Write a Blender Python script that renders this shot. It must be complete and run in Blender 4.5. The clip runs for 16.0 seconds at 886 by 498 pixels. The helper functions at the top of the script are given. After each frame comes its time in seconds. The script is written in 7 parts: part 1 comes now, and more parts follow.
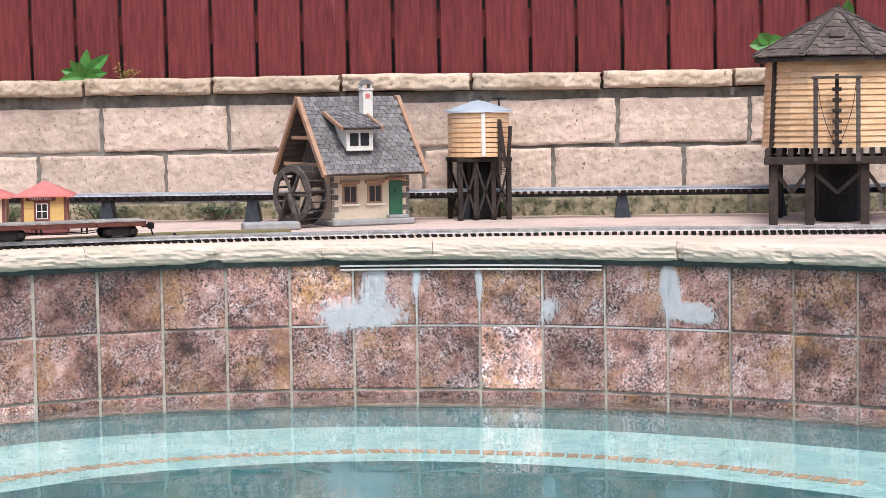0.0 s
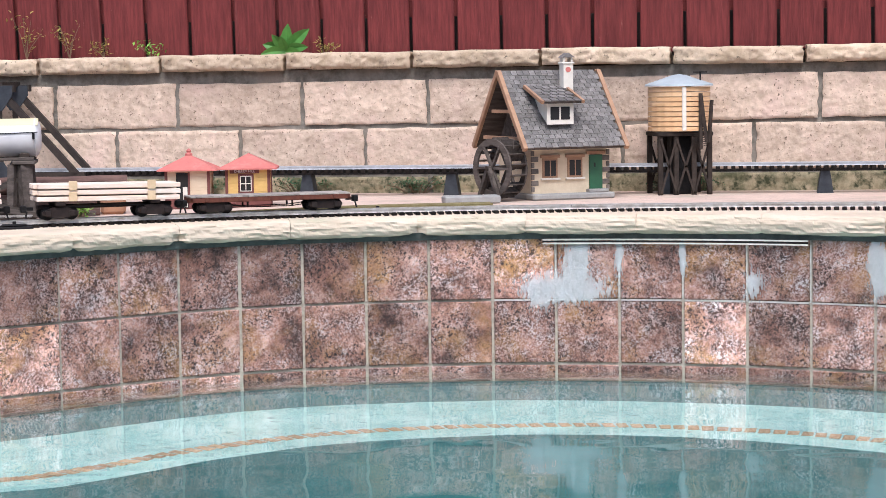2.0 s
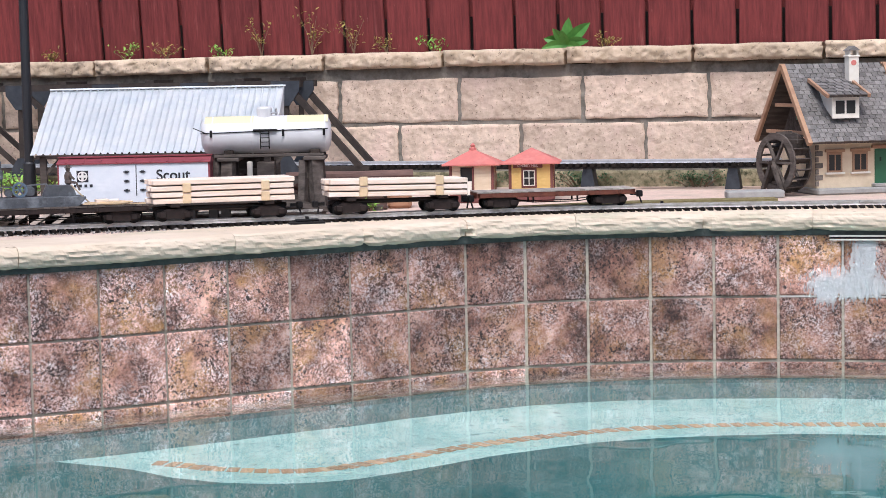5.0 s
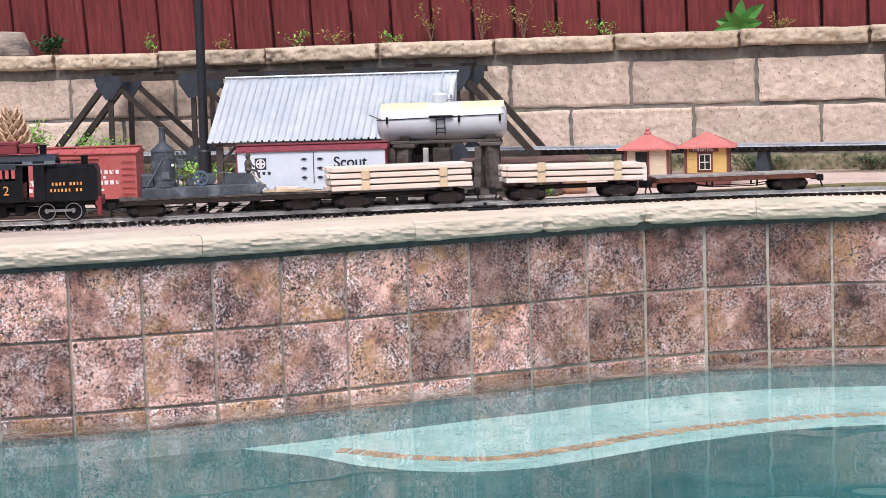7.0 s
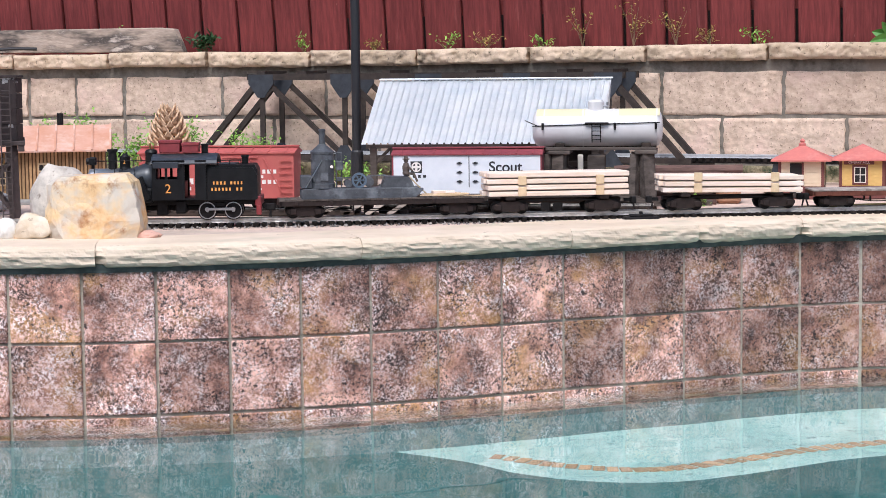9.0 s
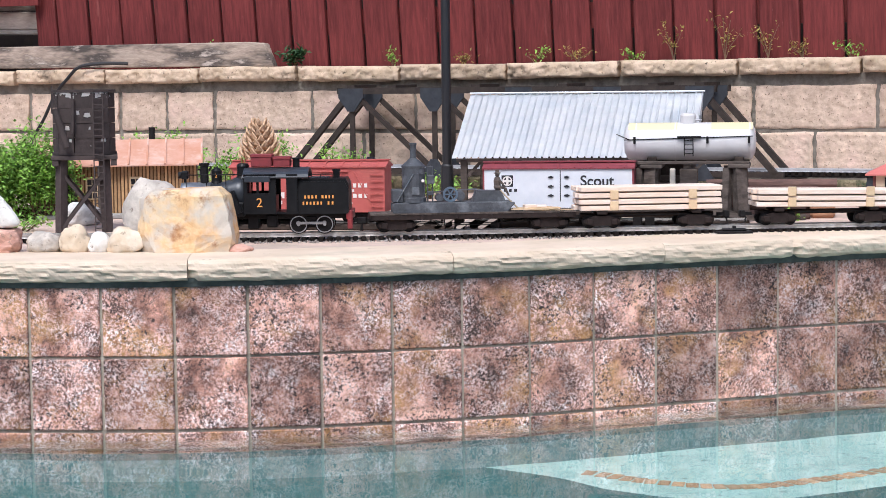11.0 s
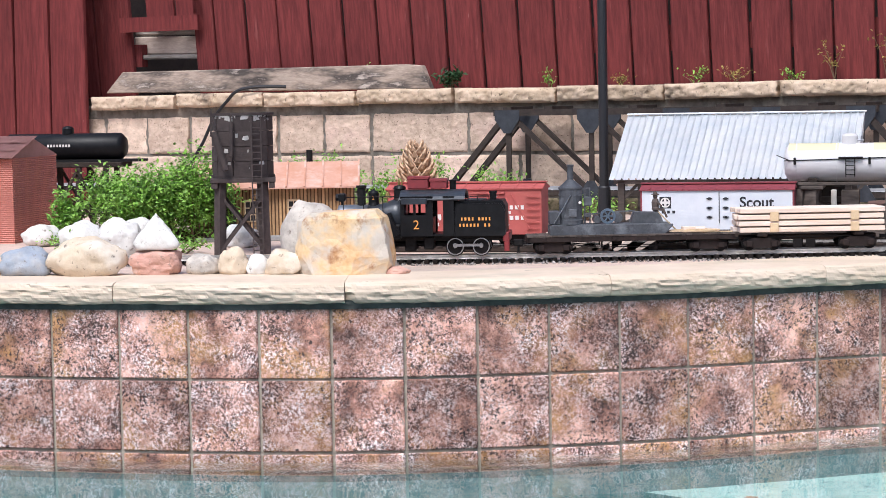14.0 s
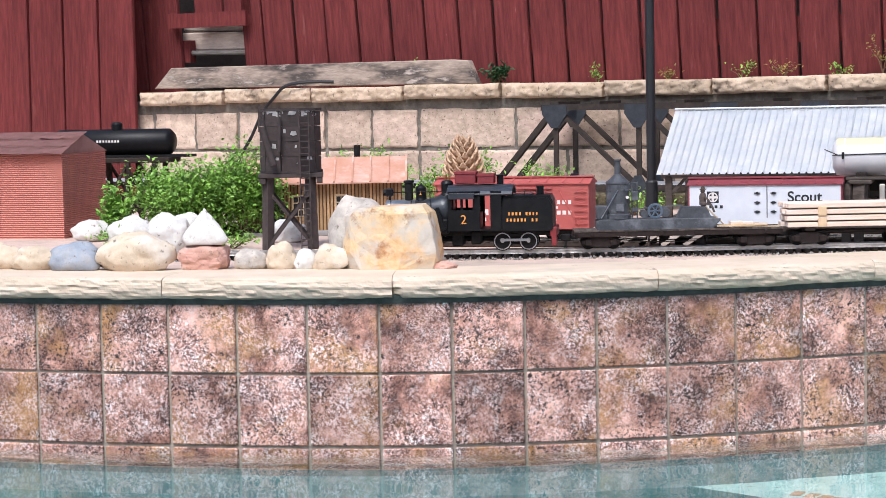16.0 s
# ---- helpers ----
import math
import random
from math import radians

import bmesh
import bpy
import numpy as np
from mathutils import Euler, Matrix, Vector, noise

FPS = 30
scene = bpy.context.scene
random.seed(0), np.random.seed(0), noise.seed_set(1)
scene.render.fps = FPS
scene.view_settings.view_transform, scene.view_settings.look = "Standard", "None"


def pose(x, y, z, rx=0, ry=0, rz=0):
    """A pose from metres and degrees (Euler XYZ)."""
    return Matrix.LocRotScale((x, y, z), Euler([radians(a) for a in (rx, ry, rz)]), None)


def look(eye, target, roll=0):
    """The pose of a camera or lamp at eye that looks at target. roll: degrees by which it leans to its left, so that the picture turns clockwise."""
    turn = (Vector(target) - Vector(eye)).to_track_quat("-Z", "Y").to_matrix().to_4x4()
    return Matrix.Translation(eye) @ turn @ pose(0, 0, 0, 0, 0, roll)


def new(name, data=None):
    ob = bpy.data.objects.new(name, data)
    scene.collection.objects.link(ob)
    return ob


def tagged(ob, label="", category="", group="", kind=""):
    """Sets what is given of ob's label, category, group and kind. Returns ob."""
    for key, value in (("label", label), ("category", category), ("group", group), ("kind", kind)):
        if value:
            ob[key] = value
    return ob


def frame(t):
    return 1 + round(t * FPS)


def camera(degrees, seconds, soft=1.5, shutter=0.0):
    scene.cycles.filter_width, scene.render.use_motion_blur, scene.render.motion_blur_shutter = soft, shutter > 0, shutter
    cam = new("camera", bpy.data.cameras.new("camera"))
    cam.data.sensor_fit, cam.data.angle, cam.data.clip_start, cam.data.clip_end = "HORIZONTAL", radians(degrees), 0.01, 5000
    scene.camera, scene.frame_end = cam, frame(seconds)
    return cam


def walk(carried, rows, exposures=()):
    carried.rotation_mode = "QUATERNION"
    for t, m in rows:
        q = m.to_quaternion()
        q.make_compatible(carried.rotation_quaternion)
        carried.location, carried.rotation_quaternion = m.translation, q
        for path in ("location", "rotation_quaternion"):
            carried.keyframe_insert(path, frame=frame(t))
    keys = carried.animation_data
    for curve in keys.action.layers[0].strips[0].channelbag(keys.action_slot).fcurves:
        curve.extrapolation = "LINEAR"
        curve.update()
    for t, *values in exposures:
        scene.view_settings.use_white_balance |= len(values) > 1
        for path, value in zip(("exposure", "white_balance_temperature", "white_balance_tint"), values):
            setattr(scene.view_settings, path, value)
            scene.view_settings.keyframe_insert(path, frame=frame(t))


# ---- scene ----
# ---------- camera ----------
cam = camera(23.9, 16.0, soft=0.8)
# seconds, x, y, z, pitch, roll, yaw
ROWS = [
    (0.0, -0.905, -5.091, 0.747, -4.03, 0.85, -12.62),
    (0.5, -0.925, -5.083, 0.740, -4.24, 0.69, -11.36),
    (1.0, -0.948, -5.078, 0.736, -4.39, 0.61, -10.06),
    (1.5, -0.956, -5.074, 0.741, -4.53, 0.70, -8.84),
    (2.0, -0.970, -5.074, 0.740, -4.60, 0.82, -7.80),
    (2.5, -0.976, -5.081, 0.749, -4.67, 0.99, -6.83),
    (3.0, -0.978, -5.091, 0.760, -4.77, 1.08, -5.71),
    (3.5, -0.994, -5.102, 0.769, -4.87, 1.08, -4.32),
    (4.0, -1.014, -5.102, 0.768, -4.90, 1.04, -2.96),
    (6.5, -1.083, -5.085, 0.777, -5.07, 1.59, 2.17),
    (7.0, -1.112, -5.081, 0.780, -5.30, 1.73, 3.25),
    (7.5, -1.137, -5.085, 0.788, -5.44, 1.57, 4.23),
    (8.0, -1.160, -5.081, 0.790, -5.44, 1.15, 5.15),
    (8.5, -1.190, -5.103, 0.805, -5.55, 0.70, 5.90),
    (9.0, -1.191, -5.100, 0.806, -5.34, 0.58, 6.68),
    (11.5, -1.211, -5.076, 0.805, -4.85, 0.70, 9.85),
    (12.0, -1.213, -5.068, 0.805, -4.72, 0.70, 10.93),
    (12.5, -1.213, -5.065, 0.805, -4.59, 0.76, 12.03),
    (13.0, -1.213, -5.065, 0.805, -4.53, 0.91, 12.78),
    (13.5, -1.214, -5.064, 0.805, -4.43, 0.99, 13.10),
    (14.0, -1.214, -5.063, 0.805, -4.28, 1.03, 13.26),
    (14.5, -1.213, -5.066, 0.805, -4.24, 1.07, 13.50),
    (15.0, -1.213, -5.069, 0.805, -4.30, 1.07, 13.74),
    (15.5, -1.213, -5.069, 0.805, -4.37, 1.13, 14.06),
    (16.0, -1.212, -5.071, 0.805, -4.39, 1.16, 14.55),
]
walk(cam, [(t, pose(x, y, z, 90 + pitch, roll, yaw)) for t, x, y, z, pitch, roll, yaw in ROWS],
     exposures=[(0.0, 0.82, 5770, 10), (4.0, 0.70, 5770, 10), (8.5, 0.67, 5800, 10), (12.5, 0.69, 5800, 10), (16.0, 0.74, 5810, 10)])

# ---------- light ----------
world = bpy.data.worlds.new("sky")
scene.world = world
world.use_nodes = True
sky = world.node_tree.nodes.new("ShaderNodeTexSky")
sky.sky_type = "NISHITA"
sky.sun_disc = False
sky.sun_elevation, sky.sun_rotation = radians(56), radians(185)
sky.air_density, sky.dust_density = 1.0, 4.0
world.node_tree.links.new(sky.outputs["Color"], world.node_tree.nodes["Background"].inputs["Color"])
world.node_tree.nodes["Background"].inputs["Strength"].default_value = 0.10
sun = new("sun", bpy.data.lights.new("sun", "SUN"))
sun.data.energy, sun.data.angle, sun.data.color = 1.8, radians(26), (1.0, 0.94, 0.87)
sun.matrix_world = look((0, 0, 0), (0.06, 0.67, -1.0))

# ---------- materials ----------
def mat(name, color, rough=0.7, metal=0.0, color2=None, scale=20.0, detail=6.0, bump=0.0, bump_scale=None, spread=(0.35, 0.65),
        island=0.0, objvar=0.0, color3=None, scale3=3.0, spread3=(0.5, 0.7), stretch=None, coat=0.0, spec=0.5, speck=None):
    """Procedural surface: base colour mixed with a second by noise, a third by larger patches, per-piece variation and bump."""
    m = bpy.data.materials.new(name)
    m.use_nodes = True
    nt = m.node_tree
    b = nt.nodes["Principled BSDF"]
    b.inputs["Roughness"].default_value, b.inputs["Metallic"].default_value = rough, metal
    b.inputs["Coat Weight"].default_value = coat
    b.inputs["Specular IOR Level"].default_value = spec
    link = nt.links.new
    co = nt.nodes.new("ShaderNodeTexCoord").outputs["Object"]
    oi = nt.nodes.new("ShaderNodeObjectInfo")
    add = nt.nodes.new("ShaderNodeVectorMath")
    add.operation = "MULTIPLY_ADD"
    link(co, add.inputs[0])
    add.inputs[1].default_value = stretch or (1, 1, 1)
    comb = nt.nodes.new("ShaderNodeCombineXYZ")
    mul = nt.nodes.new("ShaderNodeMath")
    mul.operation = "MULTIPLY"
    link(oi.outputs["Random"], mul.inputs[0])
    mul.inputs[1].default_value = 37.0
    for k in range(3):
        link(mul.outputs[0], comb.inputs[k])
    link(comb.outputs[0], add.inputs[2])
    co = add.outputs[0]

    def noise_fac(sc, det, lo, hi):
        n = nt.nodes.new("ShaderNodeTexNoise")
        n.inputs["Scale"].default_value, n.inputs["Detail"].default_value, n.inputs["Roughness"].default_value = sc, det, 0.65
        link(co, n.inputs["Vector"])
        r = nt.nodes.new("ShaderNodeMapRange")
        r.inputs["From Min"].default_value, r.inputs["From Max"].default_value = lo, hi
        link(n.outputs["Fac"], r.inputs["Value"])
        return r.outputs[0]

    def mix(fac, a, c):
        x = nt.nodes.new("ShaderNodeMix")
        x.data_type = "RGBA"
        link(fac, x.inputs[0])
        for sock, val in ((x.inputs[6], a), (x.inputs[7], c)):
            if isinstance(val, tuple):
                sock.default_value = (*val, 1)
            else:
                link(val, sock)
        return x.outputs[2]
    out = color
    if color2:
        out = mix(noise_fac(scale, detail, *spread), color, color2)
    if color3:
        out = mix(noise_fac(scale3, 4.0, *spread3), out, color3)
    if speck:
        out = mix(noise_fac(speck[1], 5.0, speck[2], speck[3]), out, speck[0])
    if objvar or island:
        hsv = nt.nodes.new("ShaderNodeHueSaturation")
        r = nt.nodes.new("ShaderNodeMapRange")
        src = oi.outputs["Random"] if objvar else nt.nodes.new("ShaderNodeNewGeometry").outputs["Random Per Island"]
        v = objvar or island
        r.inputs["To Min"].default_value, r.inputs["To Max"].default_value = 1 - v, 1 + v
        link(src, r.inputs["Value"])
        link(r.outputs[0], hsv.inputs["Value"])
        if isinstance(out, tuple):
            hsv.inputs["Color"].default_value = (*out, 1)
        else:
            link(out, hsv.inputs["Color"])
        out = hsv.outputs[0]
    if isinstance(out, tuple):
        b.inputs["Base Color"].default_value = (*out, 1)
    else:
        link(out, b.inputs["Base Color"])
    if bump:
        n = nt.nodes.new("ShaderNodeTexNoise")
        n.inputs["Scale"].default_value, n.inputs["Detail"].default_value = bump_scale or scale * 2, 5
        link(co, n.inputs["Vector"])
        bp = nt.nodes.new("ShaderNodeBump")
        bp.inputs["Strength"].default_value, bp.inputs["Distance"].default_value = bump, 0.004
        link(n.outputs["Fac"], bp.inputs["Height"])
        link(bp.outputs["Normal"], b.inputs["Normal"])
    return m


def tile_material(name="slate_tile", lo=0.74, hi=1.10, pale_most=0.80):
    """Glazed slate-look pool tile: mottled rose, ochre and grey with dark specks, each tile its own tone."""
    m = bpy.data.materials.new(name)
    m.use_nodes = True
    nt = m.node_tree
    link = nt.links.new
    b = nt.nodes["Principled BSDF"]
    b.inputs["Roughness"].default_value = 0.55
    b.inputs["Specular IOR Level"].default_value = 0.3
    co = nt.nodes.new("ShaderNodeTexCoord").outputs["Object"]
    rnd = nt.nodes.new("ShaderNodeObjectInfo").outputs["Random"]

    def noise_at(sc, det, off, rough=0.7):
        n = nt.nodes.new("ShaderNodeTexNoise")
        n.noise_dimensions = "4D"
        n.inputs["Scale"].default_value, n.inputs["Detail"].default_value, n.inputs["Roughness"].default_value = sc, det, rough
        w = nt.nodes.new("ShaderNodeMath")
        w.operation = "MULTIPLY_ADD"
        link(rnd, w.inputs[0])
        w.inputs[1].default_value, w.inputs[2].default_value = 91.0, off
        link(w.outputs[0], n.inputs["W"])
        link(co, n.inputs["Vector"])
        return n.outputs["Fac"]

    def ramp(fac, stops):
        r = nt.nodes.new("ShaderNodeValToRGB")
        e = r.color_ramp.elements
        e[0].position, e[0].color = stops[0][0], (*stops[0][1], 1)
        e[1].position, e[1].color = stops[-1][0], (*stops[-1][1], 1)
        for pos, c in stops[1:-1]:
            e.new(pos).color = (*c, 1)
        link(fac, r.inputs[0])
        return r.outputs[0]

    def mix(fac, a, c, mode="MIX"):
        x = nt.nodes.new("ShaderNodeMix")
        x.data_type, x.blend_type = "RGBA", mode
        link(fac, x.inputs[0])
        link(a, x.inputs[6])
        link(c, x.inputs[7])
        return x.outputs[2]
    blotch = ramp(noise_at(11.0, 9, 0, 0.78), [(0.37, (0.034, 0.019, 0.016)), (0.455, (0.13, 0.060, 0.045)), (0.54, (0.36, 0.175, 0.128)), (0.63, (0.68, 0.42, 0.34))])
    ochre = ramp(noise_at(6.0, 3, 11), [(0.50, (0, 0, 0)), (0.64, (0.9, 0.9, 0.9))])
    ocol = ramp(noise_at(45, 6, 5), [(0.32, (0.17, 0.080, 0.032)), (0.5, (0.36, 0.18, 0.065)), (0.68, (0.55, 0.31, 0.14))])
    base = mix(ochre, blotch, ocol)
    grain = ramp(noise_at(170.0, 6, 23, 0.8), [(0.47, (0, 0, 0)), (0.54, (1, 1, 1))])
    pale = ramp(noise_at(24, 4, 3), [(0.34, (0.50, 0.28, 0.22)), (0.5, (0.70, 0.50, 0.46)), (0.66, (0.82, 0.74, 0.74))])
    where = ramp(noise_at(9.0, 5, 63), [(0.40, (0.10, 0.10, 0.10)), (0.58, (pale_most, pale_most, pale_most))])
    fine = ramp(noise_at(150.0, 5, 41, 0.8), [(0.445, (1, 1, 1)), (0.48, (0, 0, 0))])
    pits = ramp(noise_at(62.0, 3, 83, 0.6), [(0.315, (1, 1, 1)), (0.345, (0, 0, 0))])
    drk = ramp(noise_at(15, 2, 71), [(0.3, (0.016, 0.011, 0.011)), (0.7, (0.065, 0.042, 0.038))])
    patch = ramp(noise_at(10.0, 5, 51), [(0.44, (1, 1, 1)), (0.58, (0.15, 0.15, 0.15))])

    def times(a, c):
        x = nt.nodes.new("ShaderNodeMix")
        x.data_type, x.blend_type = "RGBA", "MULTIPLY"
        x.inputs[0].default_value = 1.0
        link(a, x.inputs[6])
        link(c, x.inputs[7])
        return x.outputs[2]
    base = mix(times(grain, where), base, pale)
    base = mix(times(fine, patch), base, drk)
    base = mix(pits, base, drk)
    hsv = nt.nodes.new("ShaderNodeHueSaturation")
    r = nt.nodes.new("ShaderNodeMapRange")
    r.inputs["To Min"].default_value, r.inputs["To Max"].default_value = lo, hi
    link(rnd, r.inputs["Value"])
    link(r.outputs[0], hsv.inputs["Value"])
    hsv.inputs["Saturation"].default_value = 1.0
    link(base, hsv.inputs["Color"])
    link(hsv.outputs[0], b.inputs["Base Color"])
    bp = nt.nodes.new("ShaderNodeBump")
    bp.inputs["Strength"].default_value, bp.inputs["Distance"].default_value = 0.35, 0.003
    link(grain, bp.inputs["Height"])
    link(bp.outputs["Normal"], b.inputs["Normal"])
    return m


def water_material():
    m = bpy.data.materials.new("pool_water")
    m.use_nodes = True
    nt = m.node_tree
    b = nt.nodes["Principled BSDF"]
    b.inputs["Base Color"].default_value = (0.80, 0.97, 0.98, 1)
    b.inputs["Transmission Weight"].default_value, b.inputs["IOR"].default_value, b.inputs["Roughness"].default_value = 1.0, 1.33, 0.01
    n = nt.nodes.new("ShaderNodeTexNoise")
    n.inputs["Scale"].default_value, n.inputs["Detail"].default_value = 5.0, 1.0
    nt.links.new(nt.nodes.new("ShaderNodeTexCoord").outputs["Object"], n.inputs["Vector"])
    bp = nt.nodes.new("ShaderNodeBump")
    bp.inputs["Strength"].default_value, bp.inputs["Distance"].default_value = 0.25, 0.01
    nt.links.new(n.outputs["Fac"], bp.inputs["Height"])
    nt.links.new(bp.outputs["Normal"], b.inputs["Normal"])
    return m


TILE = tile_material()
# The same tile in a paler range of tones.
TILEPALE = tile_material("pale_slate_tile", 1.10, 1.70, 1.0)
WATER = water_material()
GROUT = mat("grout", (0.50, 0.44, 0.36), 0.9, color2=(0.32, 0.27, 0.22), scale=60, bump=0.4, spec=0.25, color3=(0.46, 0.40, 0.33), scale3=14)
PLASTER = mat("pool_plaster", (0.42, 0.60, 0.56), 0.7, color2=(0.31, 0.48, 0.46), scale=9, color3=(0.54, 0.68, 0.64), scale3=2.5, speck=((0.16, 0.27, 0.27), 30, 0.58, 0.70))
# Submerged wall plaster; the wall's dark reflection is partly put into its colour.
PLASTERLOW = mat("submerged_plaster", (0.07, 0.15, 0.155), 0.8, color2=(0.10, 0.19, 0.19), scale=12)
# Darker plaster copies: dimming by deep water is put into the base colour.
BENCHSIDE = mat("depth_dimmed_plaster", (0.055, 0.21, 0.215), 0.7, color2=(0.085, 0.26, 0.265), scale=8)
DEEP = mat("depth_dimmed_floor", (0.022, 0.085, 0.090), 0.7, color2=(0.040, 0.125, 0.130), scale=7)
ROPE = mat("mosaic_trim", (0.60, 0.36, 0.21), 0.6, color2=(0.44, 0.27, 0.16), scale=90, objvar=0.22)
COPING = mat("coping_stone", (0.70, 0.575, 0.455), 0.88, color2=(0.60, 0.48, 0.36), scale=14, stretch=(0.4, 0.4, 3.0), bump=1.0, bump_scale=30, color3=(0.47, 0.42, 0.31), scale3=8, spread3=(0.56, 0.74), speck=((0.20, 0.155, 0.10), 26, 0.66, 0.72), spec=0.2)
DECK = mat("deck_concrete", (0.66, 0.50, 0.42), 0.9, color2=(0.56, 0.42, 0.35), scale=25, bump=0.3, color3=(0.45, 0.37, 0.30), scale3=4, spec=0.25, speck=((0.30, 0.22, 0.18), 110, 0.58, 0.72))
BLOCK = mat("wall_block", (0.685, 0.535, 0.422), 0.92, color2=(0.485, 0.365, 0.278), scale=34, bump=1.0, bump_scale=60, objvar=0.13, color3=(0.70, 0.51, 0.43), scale3=6, spread3=(0.5, 0.75), spec=0.2, speck=((0.18, 0.13, 0.095), 120, 0.60, 0.68))
MOSSBLOCK = mat("mossy_block", (0.40, 0.33, 0.22), 0.95, color2=(0.10, 0.10, 0.055), scale=22, bump=1.0, bump_scale=45, objvar=0.1, speck=((0.05, 0.055, 0.03), 40, 0.50, 0.66), spec=0.2)
CAPSTONE = mat("capstone", (0.66, 0.51, 0.38), 0.92, color2=(0.46, 0.35, 0.24), scale=16, bump=1.0, bump_scale=60, objvar=0.10, color3=(0.15, 0.115, 0.085), scale3=9, spread3=(0.60, 0.72), spec=0.2, speck=((0.11, 0.085, 0.06), 75, 0.60, 0.70))
MORTAR = mat("mortar", (0.27, 0.245, 0.21), 0.95, color2=(0.13, 0.115, 0.095), scale=30, bump=1.0, spec=0.2, color3=(0.26, 0.22, 0.18), scale3=6)
FENCE = mat("red_fence_paint", (0.185, 0.038, 0.036), 0.75, color2=(0.105, 0.021, 0.021), scale=14, stretch=(6, 6, 0.6), bump=0.5, bump_scale=34, objvar=0.10, color3=(0.25, 0.080, 0.072), scale3=8, spread3=(0.62, 0.82), spec=0.2, speck=((0.36, 0.17, 0.15), 30, 0.69, 0.78))
SOIL = mat("soil", (0.10, 0.075, 0.055), 0.95, color2=(0.05, 0.04, 0.03), scale=40, bump=1.0, spec=0.25)


# ---------- mesh helpers ----------
def mesh_of(name, bm):
    me = bpy.data.meshes.new(name)
    bm.normal_update()
    bm.to_mesh(me)
    bm.free()
    return me


def part(name, bm, material, parent=None, label="", smooth=False):
    me = mesh_of(name, bm)
    for mm in (material if isinstance(material, (list, tuple)) else [material]):
        me.materials.append(mm)
    if smooth:
        for f in me.polygons:
            f.use_smooth = True
    ob = new(name, me)
    ob.parent = parent
    if label:
        ob["label"] = label
    return ob


def thing(name, label, category, m=None, group="", kind=""):
    ob = new(name)
    if m is not None:
        ob.matrix_world = m
    return tagged(ob, label, category, group, kind)


def box(bm, x0, x1, y0, y1, z0, z1, bevel=0.0, m=None, seg=1):
    r = bmesh.ops.create_cube(bm, size=1)
    v = r["verts"]
    bmesh.ops.transform(bm, matrix=Matrix.Translation(((x0 + x1) / 2, (y0 + y1) / 2, (z0 + z1) / 2)) @ Matrix.Diagonal((abs(x1 - x0), abs(y1 - y0), abs(z1 - z0), 1)), verts=v)
    if bevel:
        es = list({e for a in v for e in a.link_edges})
        r = bmesh.ops.bevel(bm, geom=es, offset=bevel, segments=seg, affect="EDGES")
        v = list(set(r["verts"]) | {a for a in v if a.is_valid})
    if m is not None:
        bmesh.ops.transform(bm, matrix=m, verts=v)
    return v


def cyl(bm, a, b, r, r2=None, n=12, caps=True):
    """A cylinder or cone from a to b."""
    a, b = Vector(a), Vector(b)
    d = b - a
    m = Matrix.Translation((a + b) / 2) @ d.to_track_quat("Z", "Y").to_matrix().to_4x4()
    return bmesh.ops.create_cone(bm, cap_ends=caps, segments=n, radius1=r, radius2=r if r2 is None else r2, depth=d.length, matrix=m)["verts"]


def beam(bm, a, b, w, h=None):
    """A square bar from a to b."""
    a, b = Vector(a), Vector(b)
    d = b - a
    m = Matrix.Translation((a + b) / 2) @ d.to_track_quat("Z", "Y").to_matrix().to_4x4()
    v = bmesh.ops.create_cube(bm, size=1)["verts"]
    bmesh.ops.transform(bm, matrix=m @ Matrix.Diagonal((w, h or w, d.length, 1)), verts=v)
    return v


def prism(bm, pts, z0, z1, axis="z"):
    """Extrudes an outline; axis says along which axis z0..z1 runs."""
    def place(p, c):
        return {"z": (p[0], p[1], c), "y": (p[0], c, p[1]), "x": (c, p[0], p[1])}[axis]
    lo = [bm.verts.new(place(p, z0)) for p in pts]
    hi = [bm.verts.new(place(p, z1)) for p in pts]
    n = len(pts)
    fs = [bm.faces.new(lo[::-1]), bm.faces.new(hi)]
    for i in range(n):
        fs.append(bm.faces.new((lo[i], lo[(i + 1) % n], hi[(i + 1) % n], hi[i])))
    bmesh.ops.recalc_face_normals(bm, faces=fs)
    return lo + hi


def lathe(bm, prof, n=16, m=None, ring=False):
    """Turns a profile of (radius, height) about z; ring: the profile closes on itself."""
    rings = []
    for r, z in prof:
        rings.append([bm.verts.new((r * math.cos(2 * math.pi * k / n), r * math.sin(2 * math.pi * k / n), z)) for k in range(n)])
    fs = []
    for a, b in zip(rings, rings[1:] + (rings[:1] if ring else [])):
        for k in range(n):
            fs.append(bm.faces.new((a[k], a[(k + 1) % n], b[(k + 1) % n], b[k])))
    if not ring:
        fs.append(bm.faces.new(rings[0][::-1]))
        fs.append(bm.faces.new(rings[-1]))
    else:
        bmesh.ops.recalc_face_normals(bm, faces=fs)
    v = [w for ring in rings for w in ring]
    if m is not None:
        bmesh.ops.transform(bm, matrix=m, verts=v)
    return v


def B():
    return bmesh.new()


def boxpart(name, material, parent, x0, x1, y0, y1, z0, z1, bevel=0.0, label="", m=None):
    bm = B()
    box(bm, x0, x1, y0, y1, z0, z1, bevel, m)
    return part(name, bm, material, parent, label)


# ---------- plan ----------
WATER_Z, DECK_Z, COPING_LOW = 0.015, 0.404, 0.358
TILE_P, TILE_H, ROW_Z = 0.157, 0.160, 0.035
